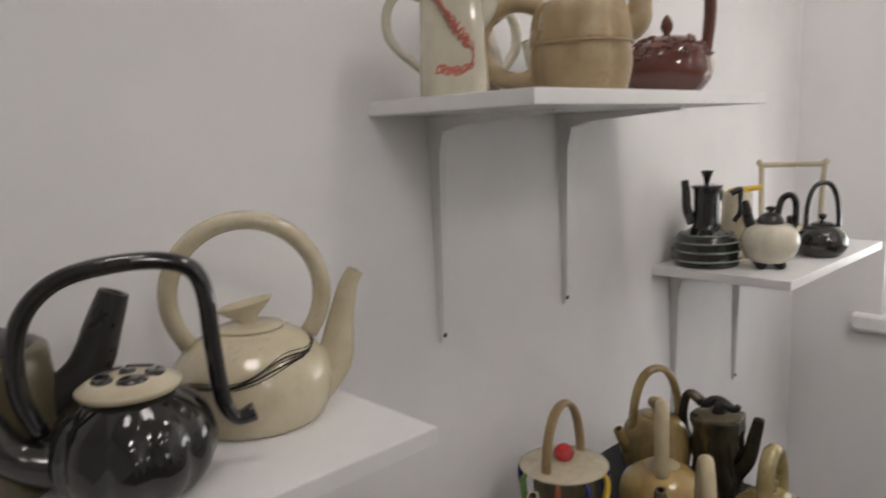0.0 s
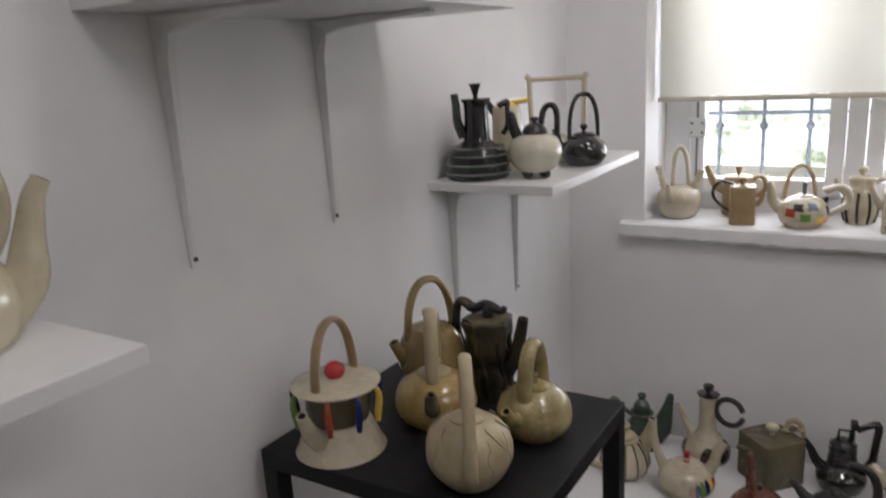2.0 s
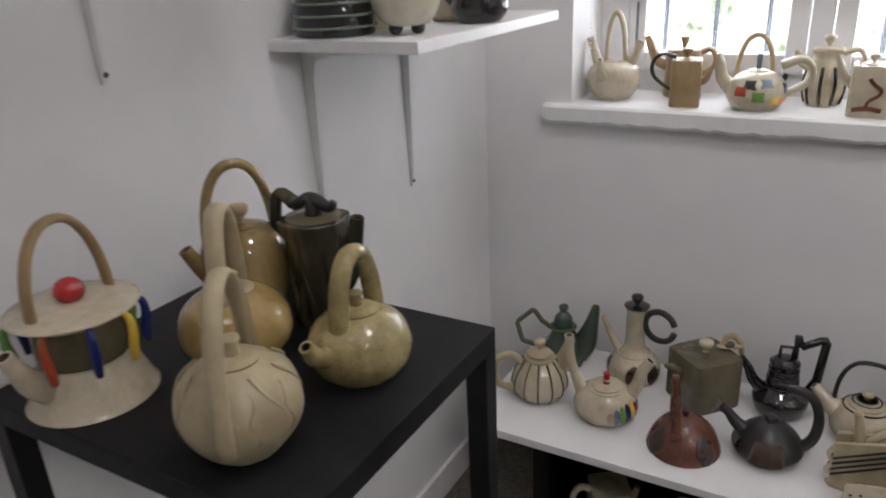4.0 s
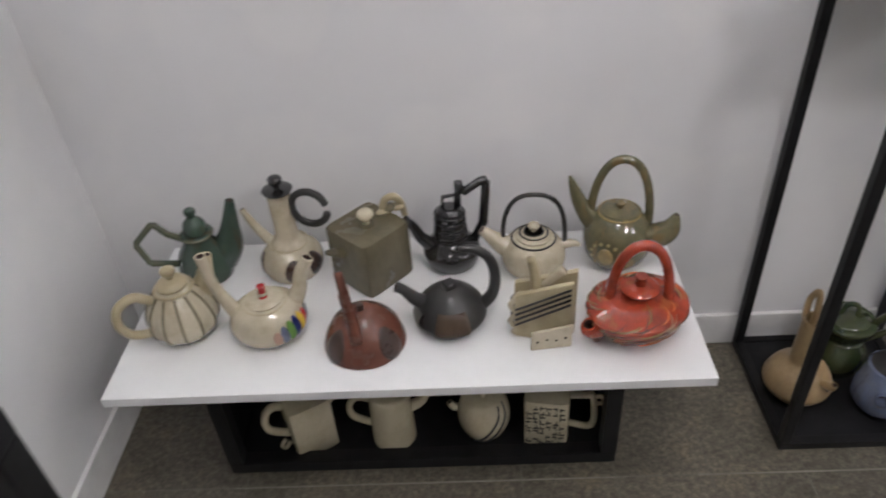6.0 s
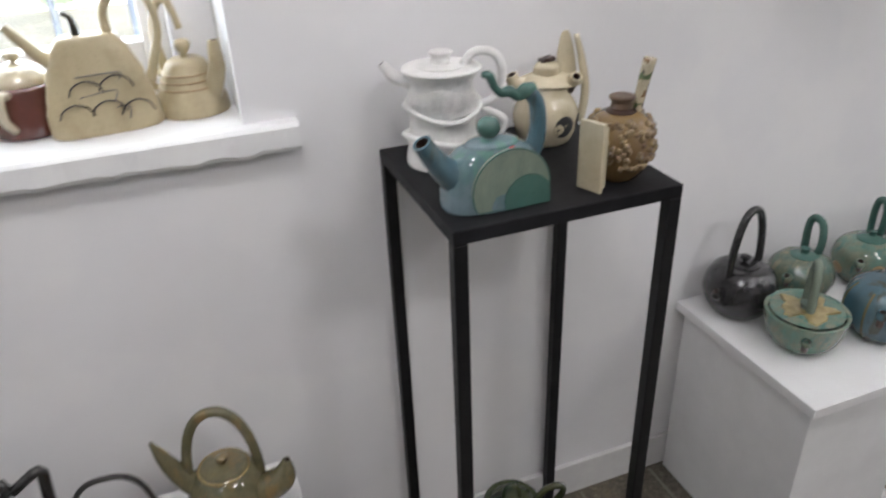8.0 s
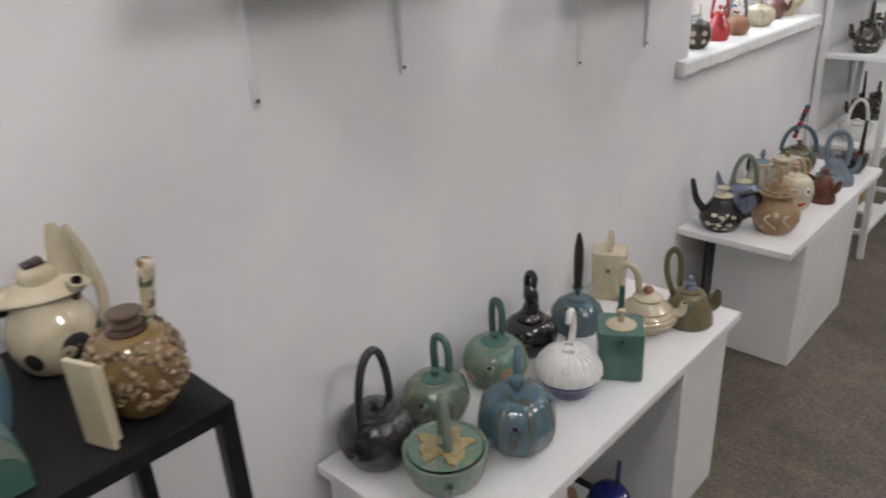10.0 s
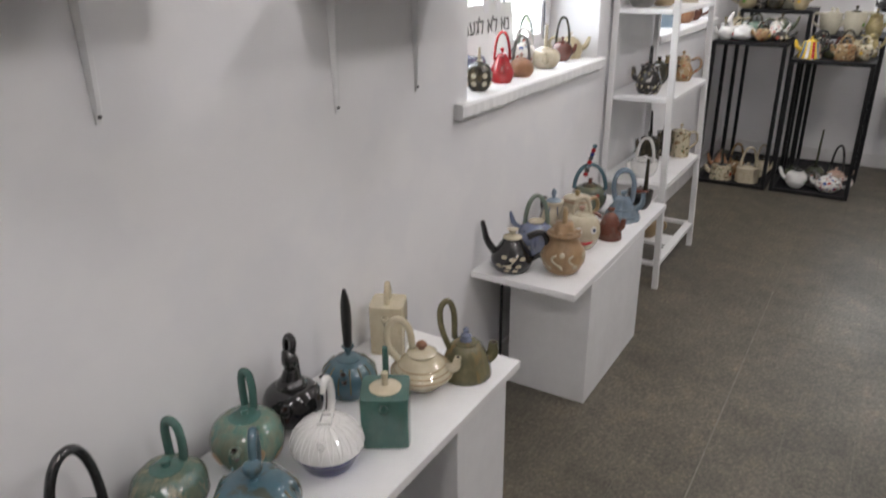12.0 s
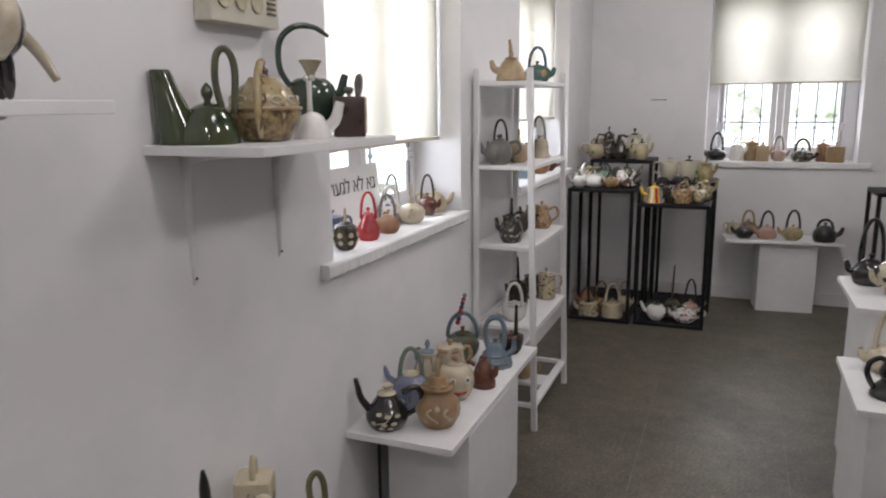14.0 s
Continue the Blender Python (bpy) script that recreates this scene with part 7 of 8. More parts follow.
teapot("small white teapot with bone shaped handle", (3.298, -0.172, Z), -58, 0.045, 0.062, WHITE, "dome", spouts=[(0.022, 0.02, 0.085, 0.015, 0.011, 0, None, 0.0)], handles=[("path", [(-0.004, 0, 0.055), (-0.004, 0, 0.10), (-0.004, 0, 0.135)], [0.008, 0.006, 0.007], None)], extras=[("bone_end", blob_bm(0.007, 0.007, 0.007, (dx - 0.004, 0, 0.14), 10), WHITE) for dx in (-0.007, 0.007)])
teapot("black square teapot with cream scroll relief", (3.425, -0.202, Z), -61, 0.04, 0.098, UMBER_AND_SHADE, "box", sq=9, sharp=True, knob=("ball", 0.012, 0.026, GREY), handles=[("path", [(0.024, 0, 0.098), (0.03, 0, 0.125), (0.028, 0, 0.15), (0.02, 0, 0.13), (0.022, 0, 0.098)], 0.006, GREY)],
       extras=[("scroll", tube_bm([(0.0405, -0.025 + 0.012 * math.sin(j * 1.4), 0.01 + 0.012 * j) for j in range(8)], 0.003, 6), PALE), ("scroll", tube_bm([(0.0405, 0.008 + 0.012 * math.cos(j * 1.4), 0.01 + 0.012 * j) for j in range(8)], 0.003, 6), PALE)])


def far_pot(label, at, yaw, R, H, top, mat, form="ball", kind="over", spout=1.0, knob=True, km=None, hm=None, dots=(), **kw):
    """A smaller teapot of the usual make: body, lid, knob, spout and one handle."""
    hs = {"over": [("over", R * 0.62, max(top, H * 1.25), R * 0.12, 0, hm, 2.2, H * 0.82, 1.1)], "cross": [("over", R * 0.62, max(top, H * 1.25), R * 0.12, 90, hm, 2.2, H * 0.82, 1.1)], "side": [("side", R * 0.62, H * 0.95, H * 0.28, R * 0.12, 180, hm)], "none": [], "stem": [("path", [(0, 0, H * 0.9), (R * 0.05, 0, (H + top) / 2), (R * 0.12, 0, top)], [R * 0.16, R * 0.13, R * 0.09], hm)]}[kind]
    sp = [(R * 0.55 * spout, H * 0.42, H * (0.75 + 0.3 * spout), R * 0.26, R * 0.13, 0, None, 0.08)] if spout else []
    return teapot(label, at, yaw, R, H, mat, form, lid=(R * 0.42, H * 0.08, km), knob=("ball", R * 0.17, H * 0.2, km) if knob else None, spouts=sp, handles=hs, dots=dots, seg=28, **kw)


# ---- second window sill ----
Z = 1.0475
far_pot("dark brown teapot with cream circle pattern", (3.825, 0.05, Z), -150, 0.043, 0.085, 0.135, EARTH, "ball", "stem", 0.6, hm=PALE, dots=[(a, z, 0.009, PALE, 1.0) for a in (-70, -25, 25, 70) for z in (0.3, 0.6)])
far_pot("crimson red teapot with tall loop handle", (4.005, 0.06, Z), -152, 0.041, 0.09, 0.17, CRIMSON, "pear", "cross")
far_pot("tan round teapot with grey arched handle", (4.155, 0.06, Z), 116, 0.046, 0.062, 0.145, TERRA, "squat", "over", 0.4, hm=GREY)
far_pot("blue and white painted teapot with hoop", (4.36, 0.15, Z), 116, 0.05, 0.085, 0.15, PAINTED_WHITE, "ball", "over", 0.7, hm=WHITE)
far_pot("white round teapot with tall pinched handle", (4.39, 0.07, Z), -156, 0.056, 0.072, 0.16, PALE, "ball", "stem", 0.3)
far_pot("dark brown teapot with beaded handle", (4.60, 0.09, Z), -67, 0.042, 0.075, 0.175, BROWN, "ball", "over", 0.5, hm=EARTH)
far_pot("olive cream teapot with upturned spout", (4.705, 0.10, Z), -68, 0.052, 0.082, 0.12, IVORY, "kettle", "side", 1.0)
far_pot("cream teapot with long neck", (3.77, 0.16, Z), 150, 0.038, 0.09, 0.14, PALE, "pear", "side", 0.8)
far_pot("white hoop handled teapot by the glass", (4.42, 0.17, Z), 110, 0.042, 0.08, 0.19, WHITE, "ball", "over", 0.6, hm=SAGE)
far_pot("pale grey teapot with blue stripes", (3.95, 0.17, Z), 120, 0.04, 0.085, 0.12, LILAC, "drum", "side", 0.6)

# paper notice leaning in the window
nt = anchor("paper_notice", 3.83, 0.196, 1.062)
nt.matrix_basis = pose(3.95, 0.186, 1.0485, -6, 0, 0)
part("sheet", box_bm(0, 0.42, 0, 0.0015, 0, 0.24), PAPER, nt)
cu = bpy.data.curves.new("words", "FONT")
cu.body = "תעגל אל אנ"
cu.size, cu.align_x, cu.align_y = 0.075, "CENTER", "CENTER"
cu.extrude = 0.0004
wd = new("words", cu)
wd.parent = nt
wd.matrix_basis = pose(0.21, -0.001, 0.165, 90, 0, 0)
cu.materials.append(INK)
tagged(nt, "white paper notice with black Hebrew words on the sill", "notice")

# ---- rack ----
far_pot("tan swan shaped teapot with upright neck", (4.945, -0.17, 1.608), 107, 0.066, 0.095, 0.175, TAN, "dome", "stem", 0.6, hm=SAND)
far_pot("teal and red ball teapot with square handle", (5.40, -0.17, 1.608), -76, 0.066, 0.085, 0.18, TEAL, "ball", "over", 0.5, hm=PETROL, dots=[(a, 0.55, 0.018, (CRIMSON, HONEY, PETROL)[i % 3], 1.0) for i, a in enumerate((-120, -60, 0, 60, 120))])
far_pot("grey green gourd teapot with twin spouts", (4.95, -0.115, 1.24), 108, 0.060, 0.105, 0.17, GREY, "ball", "side", 1.0)
far_pot("tan teapot with basket handle", (5.10, -0.165, 1.24), 106, 0.056, 0.084, 0.155, TAN, "ball", "cross", 0.6)
far_pot("dark teapot with tall loop", (5.15, -0.06, 1.24), 106, 0.05, 0.10, 0.20, SLATE, "ball", "over", 0.6)
far_pot("white house teapot with black base", (5.40, -0.20, 1.24), 104, 0.044, 0.09, 0.10, PALE, "cone", "none", 0.0)
far_pot("pale green teapot with large hoop and spiral", (5.49, -0.16, 1.24), 103, 0.052, 0.085, 0.21, SAGE, "ball", "over", 0.4, hm=GREY)
far_pot("dark patterned coffee pot with pale dashes", (4.99, -0.165, 0.878), 107, 0.056, 0.125, 0.205, PAINTED_DARK, "jug", "cross", 0.5, hm=SLATE, dots=[(a, 0.3, 0.005, PALE, 1.0) for a in range(0, 360, 30)])
far_pot("dark ring handled teapot", (5.26, -0.13, 0.878), 107, 0.048, 0.10, 0.15, EARTH, "ball", "side", 0.5)
far_pot("brown animal teapot with blue side", (5.42, -0.20, 0.878), 104, 0.052, 0.11, 0.14, PAINTED_TAN, "pear", "side", 0.5, dots=[(200, 0.4, 0.024, SKY, 1.0)])
far_pot("honey brown teapot with notched lid", (5.50, -0.13, 0.878), 104, 0.05, 0.105, 0.13, HONEY, "jug", "side", 0.6)
far_pot("white basket teapot with thin hoop and blue stripe", (5.00, -0.18, 0.50), 106, 0.062, 0.075, 0.185, WHITE, "bowl", "over", 0.3, hm=WHITE, dots=[(-60, 0.5, 0.02, COBALT, 0.4)])
far_pot("dark pipe shaped teapot", (5.28, -0.12, 0.50), 105, 0.05, 0.115, 0.245, EARTH, "drum", "stem", 0.5, hm=BLACK)
far_pot("brown and black knobbly teapot", (5.42, -0.15, 0.50), 105, 0.052, 0.12, 0.18, PAINTED_DARK, "jug", "cross", 0.8, lump=0.006)
far_pot("cream and khaki castle teapot", (5.44, -0.225, 0.50), 104, 0.05, 0.13, 0.17, PAINTED_CREAM, "drum", "side", 0.8, lump=0.003)
far_pot("tan little teapot on the lowest rack shelf", (5.215, -0.17, 0.1295), 104, 0.052, 0.085, 0.11, SAND, "ball", "side", 0.5)

# ---- third window sill ----
far_pot("brown red round teapot in the window", (6.45, 0.08, 1.0605), 103, 0.07, 0.095, 0.10, TERRA, "ball", "none", 0.4)
far_pot("rust red teapot in the window", (6.65, 0.08, 1.0605), 103, 0.07, 0.10, 0.11, RUST, "ball", "side", 0.4)
far_pot("light blue square teapot in the window", (6.12, 0.09, 1.0605), 105, 0.042, 0.10, 0.12, SKY, "box", "none", 0.4, sq=8, sharp=True)

# ---- far stands ----
rows = [
    ("white teapot with brown spots", (6.85, -0.11, 0.935), 101, 0.045, 0.075, 0.13, WHITE, "ball", "side"), ("white swan necked teapot", (6.90, -0.205, 0.935), 100, 0.075, 0.075, 0.10, WHITE, "squat", "none"),
    ("green and blue painted teapot", (7.05, -0.25, 0.935), 99, 0.055, 0.095, 0.14, SEA, "ball", "over"), ("white teapot with long spout and blue dot", (6.97, -0.38, 0.935), -82, 0.055, 0.095, 0.13, WHITE, "pear", "side"),
    ("dark low teapot with silver lid", (6.90, -0.43, 0.935), -82, 0.05, 0.05, 0.09, SLATE, "squat", "none"),
    ("dark tall coffee pot with side handle", (7.36, -0.22, 1.10), -81, 0.05, 0.17, 0.2, SLATE, "jug", "side"), ("cream tall pitcher with double handle", (7.42, -0.40, 1.10), -83, 0.065, 0.16, 0.22, CREAMG, "jug", "side"),
    ("chocolate brown figure shaped teapot", (7.33, -0.31, 1.10), -82, 0.05, 0.12, 0.18, EARTH, "pear", "side"), ("tan leafy teapot with small branches", (7.33, -0.13, 1.10), -80, 0.06, 0.10, 0.16, IVORY, "ball", "side"),
    ("rainbow striped teapot with yellow handle", (6.87, -0.615, 0.845), 96, 0.058, 0.095, 0.12, WHITE, "cone", "side"), ("green and dark round teapot", (6.93, -0.725, 0.845), 94, 0.045, 0.075, 0.11, MOSS, "ball", "none"),
    ("brown basket weave teapot with hoop", (6.88, -0.805, 0.845), 93, 0.055, 0.085, 0.135, SAND, "drum", "over"), ("cream round teapot with dark lid", (6.92, -0.905, 0.845), -88, 0.045, 0.085, 0.13, PALE, "ball", "over"),
    ("purple brown small teapot", (7.07, -0.66, 0.845), -86, 0.05, 0.09, 0.14, BROWN, "ball", "over"), ("dark small teapot with ring", (7.07, -0.80, 0.845), -86, 0.05, 0.09, 0.15, SLATE, "ball", "over"),
    ("cream flower teapot with red tip", (7.36, -0.66, 0.95), -85, 0.065, 0.12, 0.20, CREAMG, "bowl", "side"), ("cream open petal teapot", (7.38, -0.80, 0.95), 93, 0.065, 0.13, 0.20, CREAMG, "bowl", "side"), ("yellow cream teapot with black hook handle", (7.36, -0.92, 0.95), -88, 0.05, 0.12, 0.2, YELLOW, "jug", "stem"),
    ("cream teapot with red boat front", (6.84, -0.20, 0.0165), 100, 0.068, 0.09, 0.19, PALE, "drum", "stem"), ("cream teapot with red patch and hoop", (6.86, -0.365, 0.0165), -82, 0.072, 0.095, 0.22, PALE, "drum", "over"), ("tan teapot with pale hoop", (7.02, -0.26, 0.0165), 99, 0.06, 0.09, 0.2, SAND, "ball", "over"), ("orange toned teapot with round lid", (6.99, -0.16, 0.0165), 100, 0.055, 0.12, 0.2, TERRA, "pear", "side"),
    ("blue and white lacy teapot", (6.89, -0.665, 0.0165), 95, 0.06, 0.10, 0.16, WHITE, "ball", "side"), ("white woven ribbon teapot", (6.90, -0.855, 0.0165), 93, 0.075, 0.085, 0.15, WHITE, "squat", "side"), ("green stalk teapot with dark bud", (7.06, -0.755, 0.0165), -86, 0.055, 0.10, 0.33, MOSS, "ball", "stem"), ("pinkish teapot with tall hoop", (7.05, -0.88, 0.0165), -86, 0.055, 0.09, 0.25, PINK, "ball", "over"),
]
rows += [(lb, at, yw, r_, h_, tp_, mt, fm, kd) for lb, at, yw, r_, h_, tp_, mt, fm, kd in (
    ("small speckled teapot with leafy lid", (6.85, -0.33, 0.935), 100, 0.045, 0.07, 0.11, SAND, "ball", "over"), ("small red and white teapot", (7.08, -0.13, 0.935), 100, 0.05, 0.11, 0.17, PALE, "jug", "side"), ("olive leaf covered teapot", (7.08, -0.40, 0.935), -82, 0.055, 0.11, 0.17, MOSS, "ball", "side"),
    ("small black and white teapot", (6.97, -0.655, 0.845), 94, 0.04, 0.10, 0.15, SLATE, "jug", "over"), ("small pale bud teapot", (6.99, -0.86, 0.845), -88, 0.045, 0.10, 0.15, IVORY, "pear", "stem"), ("small ochre teapot with dark rim", (7.10, -0.93, 0.845), -88, 0.045, 0.12, 0.17, YELLOW, "jug", "side"),
    ("small dotted cream teapot", (7.06, -0.42, 0.0165), -82, 0.05, 0.10, 0.20, PALE, "ball", "over"), ("small dark green teapot", (6.98, -0.62, 0.0165), 95, 0.045, 0.09, 0.14, MOSS, "ball", "side"), ("small knotted grey teapot", (6.97, -0.76, 0.0165), 95, 0.05, 0.08, 0.12, GREY, "squat", "side"),
    ("tan teapot with raised flowers", (7.50, -0.17, 1.10), -80, 0.06, 0.13, 0.2, IVORY, "jug", "side"), ("brown spotted teapot with curled tail", (7.30, -0.47, 1.10), -80, 0.05, 0.11, 0.16, IVORY, "ball", "side"))]
ACC = (RED, COBALT, SUNNY, SKY, LEAF, SLATE)
for i, (lb, at, yw, r_, h_, tp_, mt, fm, kd) in enumerate(rows):
    kw = {"lump": 0.007} if i % 3 == 1 or "lacy" in lb or "woven" in lb else {}
    mt = {PALE: PAINTED_CREAM if i % 3 == 0 else PALE, SAND: PAINTED_TAN, SLATE: PAINTED_DARK, WHITE: PAINTED_WHITE if i % 2 else WHITE, MOSS: MOSS}[mt] if mt in (PALE, SAND, SLATE, WHITE, MOSS) else mt
    if "red" in lb and at[2] < 0.1:
        kw["extras"] = [("patch", facet(FORMS[fm], r_ * 1.07, h_ * 1.1, -125 - yw + 60, -40 - yw + 60, 0.08, 0.6, 0.002), CRIMSON)]
    if "swan" in lb:
        mt = WHITE
        kw["extras"] = [("neck", tube_bm([(0.05, 0, 0.04), (0.085, 0, 0.075), (0.088, 0, 0.125), (0.07, 0, 0.165)], [0.028, 0.022, 0.016, 0.006], 12), WHITE)]
    if "rainbow" in lb:
        mt = SUNNY
        kw["extras"] = [("ribbon", tube_bm([surf(FORMS["cone"], r_ * 1.07, h_ * 1.1, 36 * k, z, 0.0008) for z in (0.03, 0.2, 0.5, 0.8, 0.97)], [0.010, 0.0095, 0.0085, 0.008, 0.007], 8, 0.5), (SUNNY, SKY, WHITE, CRIMSON, SKY, PINK, SUNNY, LEAF, CRIMSON, WHITE)[k]) for k in range(10)]
    far_pot(lb, at, yw, r_ * 1.07, h_ * 1.1, tp_ * 1.1, mt, fm, kd, spout=(0.9, 1.3, 0.7)[i % 3], hm=(None, SLATE, EARTH, None)[i % 4] if kd != "none" else None, km=(None, EARTH, None, SLATE)[(i + 1) % 4], dots=[(a, 0.45, r_ * 0.22, ACC[(i + j) % 6], 1.0) for j, a in enumerate((150, 200, 250))] if i % 2 == 0 else (), **kw)

# ---- end window sill and bench ----
Z = 1.0705
for lb, x, y, yw, r_, h_, tp_, mt, fm, kd, hm in (
    ("dark blue glossy teapot with twisted hoop", 7.80, -0.975, 91, 0.07, 0.085, 0.215, BLACK, "squat", "over", EARTH), ("white fluted teapot with arched handle", 7.81, -1.12, -90, 0.05, 0.12, 0.18, WHITE, "drum", "over", None), ("tan basket teapot with small birds", 7.84, -1.225, -91, 0.052, 0.14, 0.18, SAND, "drum", "side", None), ("sandy square teapot with knob", 7.80, -1.30, -92, 0.047, 0.115, 0.15, TAN, "box", "none", None),
    ("pale pink teapot with tall hoop", 7.83, -1.41, -93, 0.052, 0.085, 0.19, PINK, "ball", "over", GREY), ("black and tan oval teapot with hoop", 7.81, -1.57, -95, 0.078, 0.085, 0.175, PAINTED_DARK, "squat", "over", EARTH), ("brown square canister teapot", 7.86, -1.71, -96, 0.045, 0.13, 0.16, TERRA, "box", "none", None), ("tan house shaped teapot with flat lid", 7.81, -1.79, 83, 0.062, 0.115, 0.14, SAND, "box", "none", None)):
    far_pot(lb, (x, y, Z), yw, r_, h_, tp_, mt, fm, kd, spout=0.7, hm=hm, **({"sq": 7, "sharp": True} if fm == "box" else {}))
Z = 0.5305
for lb, x, y, yw, r_, h_, tp_, mt, fm, kd, hm in (
    ("small cream cup teapot with brown knob", 7.62, -1.125, -90, 0.04, 0.085, 0.15, PALE, "drum", "side", None), ("black low teapot with short spout", 7.47, -1.205, 89, 0.062, 0.082, 0.13, BLACK, "squat", "none", None), ("tan hoop handled teapot at the back", 7.66, -1.235, -92, 0.065, 0.09, 0.185, PAINTED_TAN, "ball", "over", SAND), ("pink and white striped teapot with dark hoop", 7.51, -1.36, 87, 0.068, 0.082, 0.205, PINK, "kettle", "over", SLATE), ("yellow spiral patterned teapot with dark hoop", 7.50, -1.53, 85, 0.07, 0.088, 0.22, YELLOW, "ball", "over", SLATE), ("dark metal kettle teapot with angular handle", 7.50, -1.735, -97, 0.078, 0.108, 0.165, SLATE, "kettle", "over", EARTH)):
    far_pot(lb, (x, y, Z), yw, r_, h_, tp_, mt, fm, kd, spout=0.8, hm=hm)

# ---- white plinths along the other side ----
pb = anchor("display_plinth", 4.78, -2.35, 0)
part("box", box_bm(0, 0.46, 0, 0.745, 0, 0.735, bev=0.002), BOXW, pb)
part("top", box_bm(-0.02, 0.53, -0.02, 0.79, 0.7355, 0.757, bev=0.002), BOARD, pb)
tagged(pb, "white plinth with overhanging top holding teapots", "plinth")
pc = anchor("display_plinth", 4.25, -2.35, 0)
part("box", box_bm(0, 0.528, 0, 0.80, 0, 0.543, bev=0.002), BOXW, pc)
part("top", box_bm(-0.02, 0.508, -0.02, 0.838, 0.5435, 0.565, bev=0.002), BOARD, pc)
tagged(pc, "low white plinth holding dark and cream teapots", "plinth")
far_pot("black kettle teapot with very tall arched handle", (5.19, -1.662, 0.757), 81, 0.068, 0.10, 0.28, BLACK, "kettle", "over", 0.6, hm=SLATE)
far_pot("cream teapot with dark spots", (5.02, -1.72, 0.757), 80, 0.062, 0.10, 0.14, PALE, "ball", "none", 0.6, feet=(4, 0.014, 0.03, PINK), dots=[(a + 20 * (z > 0.5), z, 0.012, INK, 1.0) for a in range(0, 360, 60) for z in (0.35, 0.65)])
teapot("wide black teapot with looped side handle", (4.39, -1.640, 0.565), -80, 0.074, 0.125, SLATE, [(0.98, 0), (1.0, 0.06), (0.88, 0.22), (0.60, 0.42), (0.70, 0.60), (0.60, 0.82), (0.36, 0.98), (0.2, 1.0)], knob=("ball", 0.012, 0.022, None), handles=[("path", [(-0.020, 0.0, 0.10), (-0.052, 0.0, 0.128), (-0.084, 0, 0.110), (-0.088, 0, 0.070), (-0.066, 0, 0.025)], 0.009, BLACK)], spouts=[(0.03, 0.06, 0.12, 0.016, 0.010, 0, None, 0.0)])
far_pot("cream teapot with large pale hoop", (4.64, -1.655, 0.565), 100, 0.07, 0.09, 0.235, PALE, "squat", "over", 0.5)

# ---- wall fittings ----
sw = anchor("switch_box", 3.115, 0, 1.69)
part("case", box_bm(0, 0.255, -0.045, -0.0005, 0, 0.16, bev=0.004), paint("aged cream plastic", (0.62, 0.60, 0.50), 0.4), sw)
for k in range(3):
    part("socket", lathe_bm([(0.02, 0), (0.021, 0.004), (0.018, 0.006), (0.005, 0.003)], 20), PALE, sw, smooth=True).matrix_basis = pose(0.045 + 0.06 * k, -0.045, 0.05, 90, 0, 0)
part("vent", boxes_bm([(0.205, 0.24, -0.0475, -0.0455, 0.03 + 0.012 * k, 0.036 + 0.012 * k) for k in range(6)]), KHAKI, sw)
tagged(sw, "cream plastic electric socket box on the wall", "socket box")
pp = anchor("wall_paper_label", 7.746, -0.40, 1.46)
part("sheet", box_bm(-0.002, 0.002, -0.265, 0, 0, 0.09), PAPER, pp)
part("print_line", box_bm(-0.0028, -0.0022, -0.19, -0.075, 0.068, 0.075), GREY, pp)
tagged(pp, "small white paper label with one printed line", "paper label")
# thin black upright box in the gap beside the pedestal, near the wall
pipe = bmesh.new()
add_box(pipe, 3.806, 3.812, -0.064, -0.054, 0.0, 0.457, bev=0.002)
tagged(to_object("dark_strip", pipe, STEEL), "dark narrow upright strip beside the pedestal", "strip")
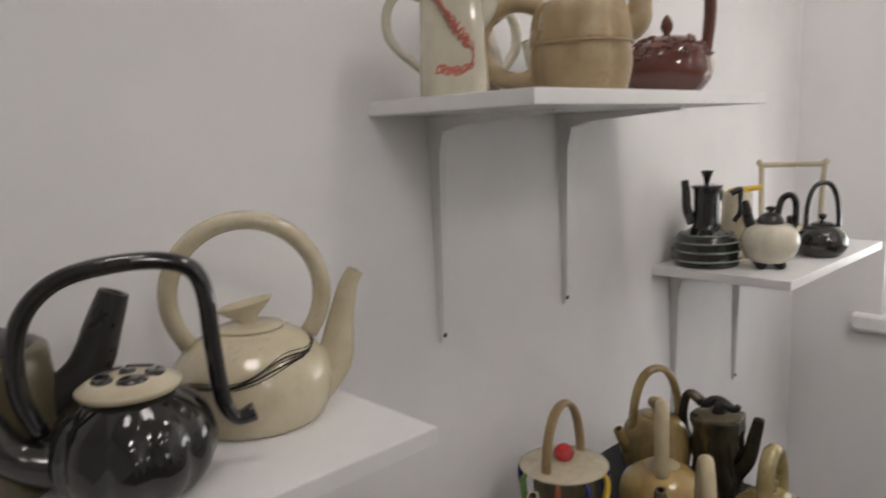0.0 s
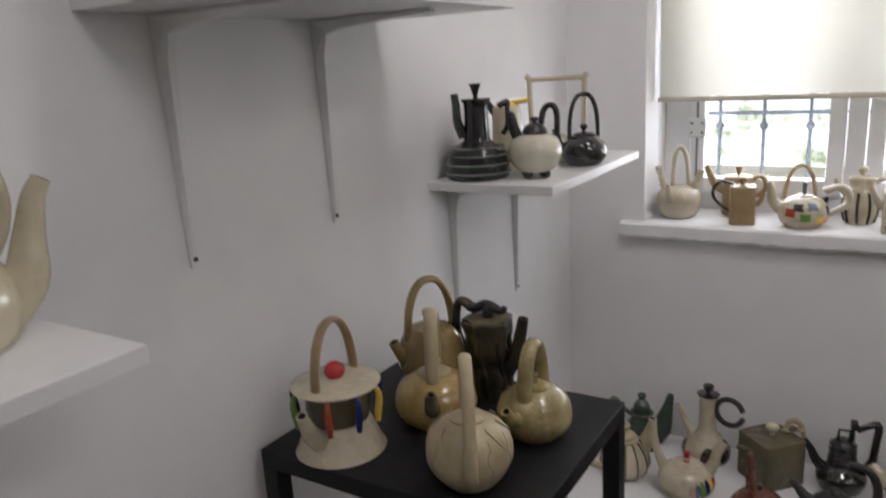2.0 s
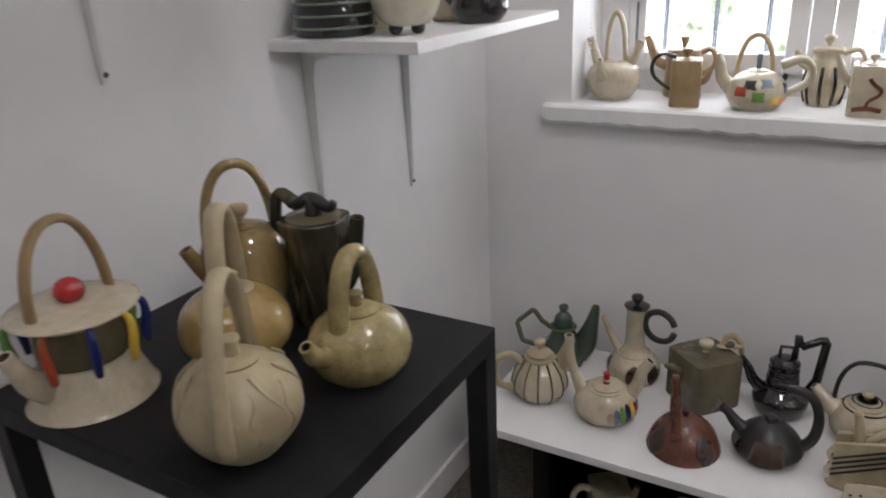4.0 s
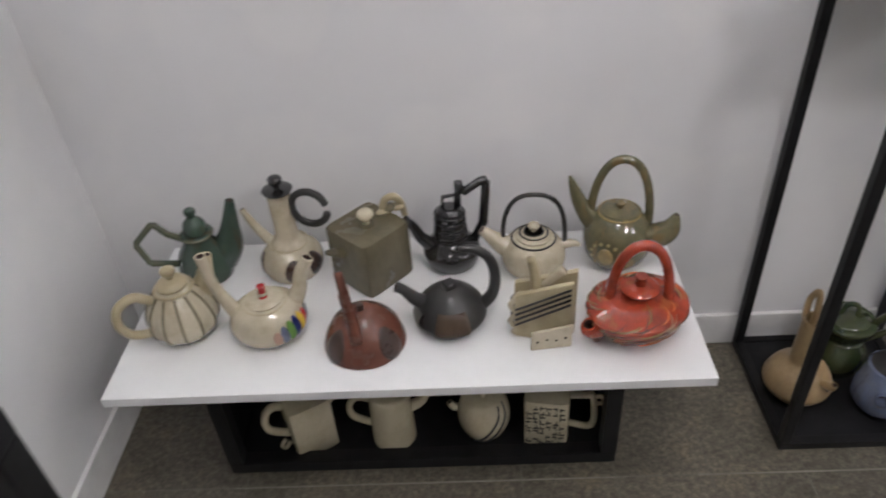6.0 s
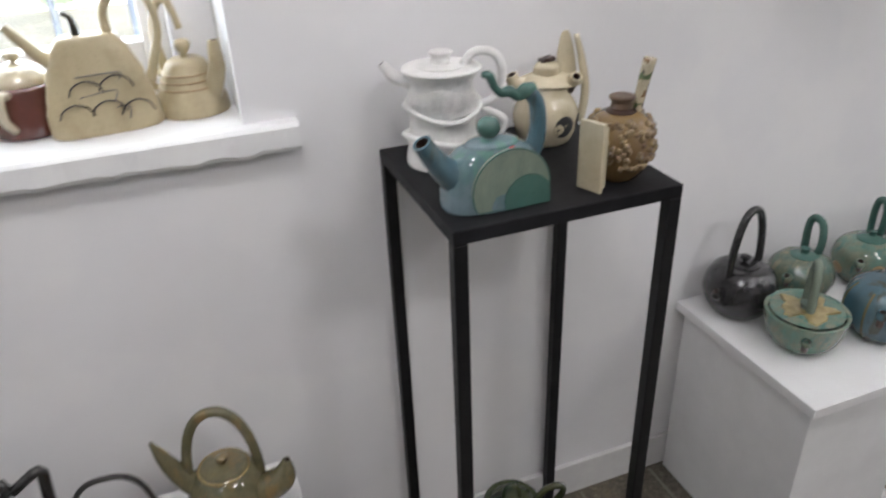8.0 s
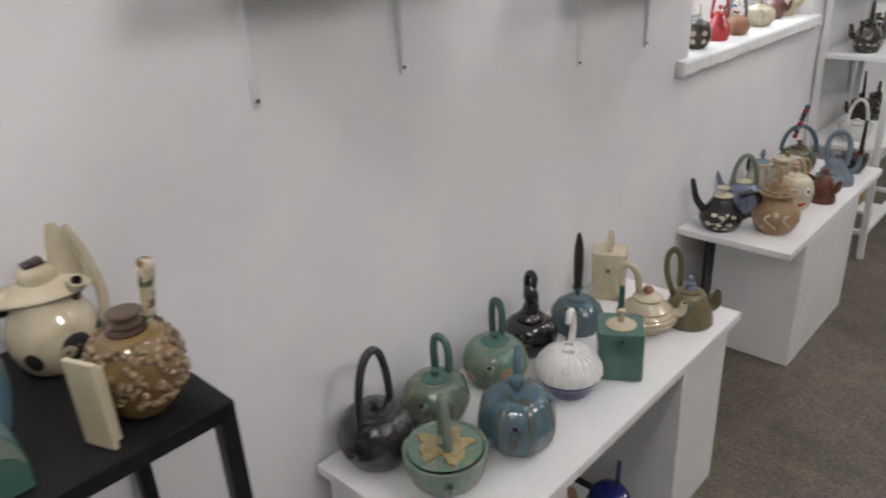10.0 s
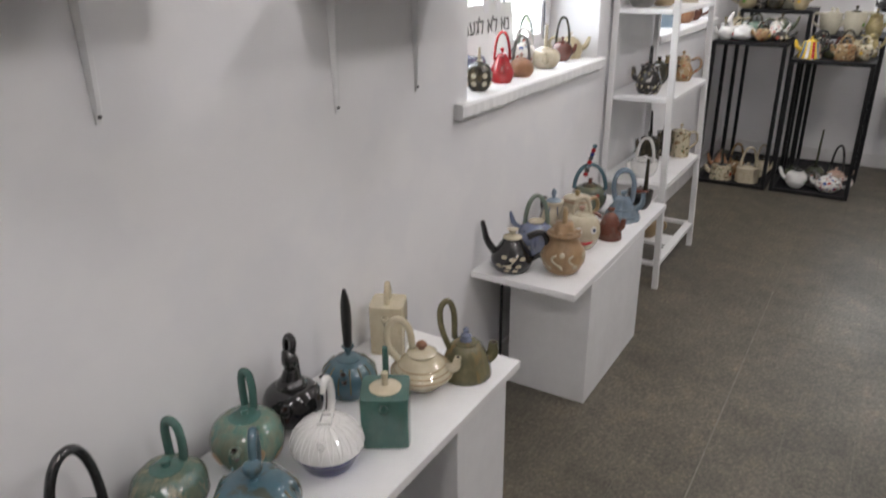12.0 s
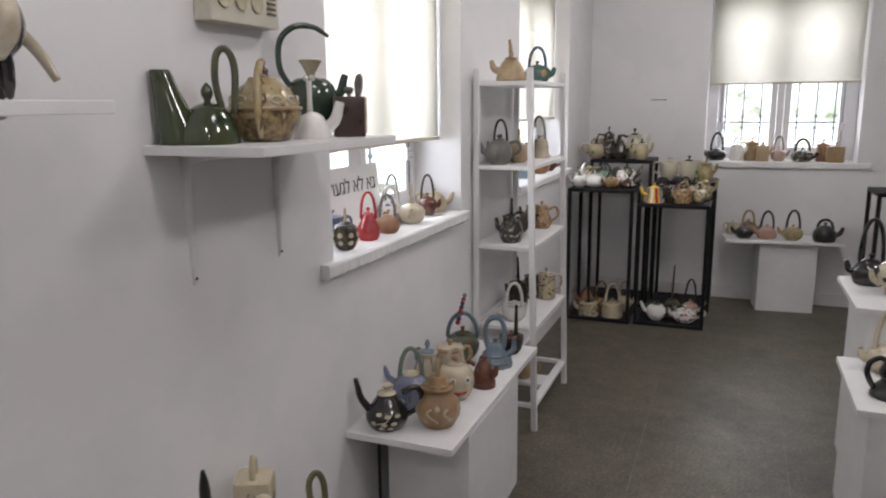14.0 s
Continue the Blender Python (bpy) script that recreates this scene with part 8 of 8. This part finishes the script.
# old screw holes and filler lumps on the wall
rw = random.Random(3)
for k in range(9):
    lumpb = blob_bm(0.002, rw.uniform(0.006, 0.018), rw.uniform(0.004, 0.010), (0, 0, 0), 10)
    ob = to_object("filler_patch", lumpb, WALL, None, smooth=True)
    ob.matrix_basis = pose(0.0, rw.uniform(-2.2, -1.1), rw.uniform(1.65, 2.1), 0, rw.uniform(-20, 20), 0)
    tagged(ob, "small raised dab of white wall filler", "filler", "wall filler dabs")

# ---- floor tiles ----
S, GAP = 0.2, 0.0008


def tile_corners(x, y):
    return (x + GAP, y + GAP), (x + S - GAP, y + S - GAP)


def tile_into(bm, x, y):
    (x0, y0), (x1, y1) = tile_corners(x, y)
    k = 0.0006
    lo = [bm.verts.new(c) for c in ((x0, y0, -0.003), (x1, y0, -0.003), (x1, y1, -0.003), (x0, y1, -0.003))]
    hi = [bm.verts.new(c) for c in ((x0 + k, y0 + k, 0), (x1 - k, y0 + k, 0), (x1 - k, y1 - k, 0), (x0 + k, y1 - k, 0))]
    bm.faces.new(hi)
    for a in range(4):
        b = (a + 1) % 4
        bm.faces.new((lo[a], lo[b], hi[b], hi[a]))


tb = bmesh.new()
tile_into(tb, 0, 0)
tm = bpy.data.meshes.new("tile")
tb.to_mesh(tm)
tb.free()
tm.materials.append(TILE)
rest = bmesh.new()
for i in range(-11, 30):
    for j in range(-22, 1):
        x, y = 2.125 + i * S, -0.195 + j * S
        if x + S < 0.0 or x > XE or y + S < YS or y >= 0.0:
            continue
        near = (0.0 < x < 2.3 and y > -1.0) or (3.1 < x < 6.6 and y > -1.9)
        if near:
            t = new("tile", tm)
            t.parent = floor
            t.matrix_basis = pose(x, y, 0)
        else:
            tile_into(rest, x, y)
tagged(to_object("floor_tiles", rest, TILE_FAR, floor), kind="stuff")
part("pale_joint", boxes_bm([(3.2, XE - 0.02, -0.7975, -0.7925, -0.0006, 0.0005), (2.1215, 2.1285, -0.9, -0.02, -0.0006, 0.0005), (1.9225, 1.9275, -0.19, -0.02, -0.0006, 0.0005), (1.86, 2.14, -0.198, -0.192, -0.0006, 0.0006), (1.30, 2.12, -0.3975, -0.3935, -0.0006, 0.0005), (0.30, 1.15, -0.3970, -0.3940, -0.0006, 0.0005), (4.5, 5.6, -1.3965, -1.3935, -0.0006, 0.0005)]), paint("pale joint filler", (0.24, 0.225, 0.19), 0.8, 0.2, 14, 0.2), floor)
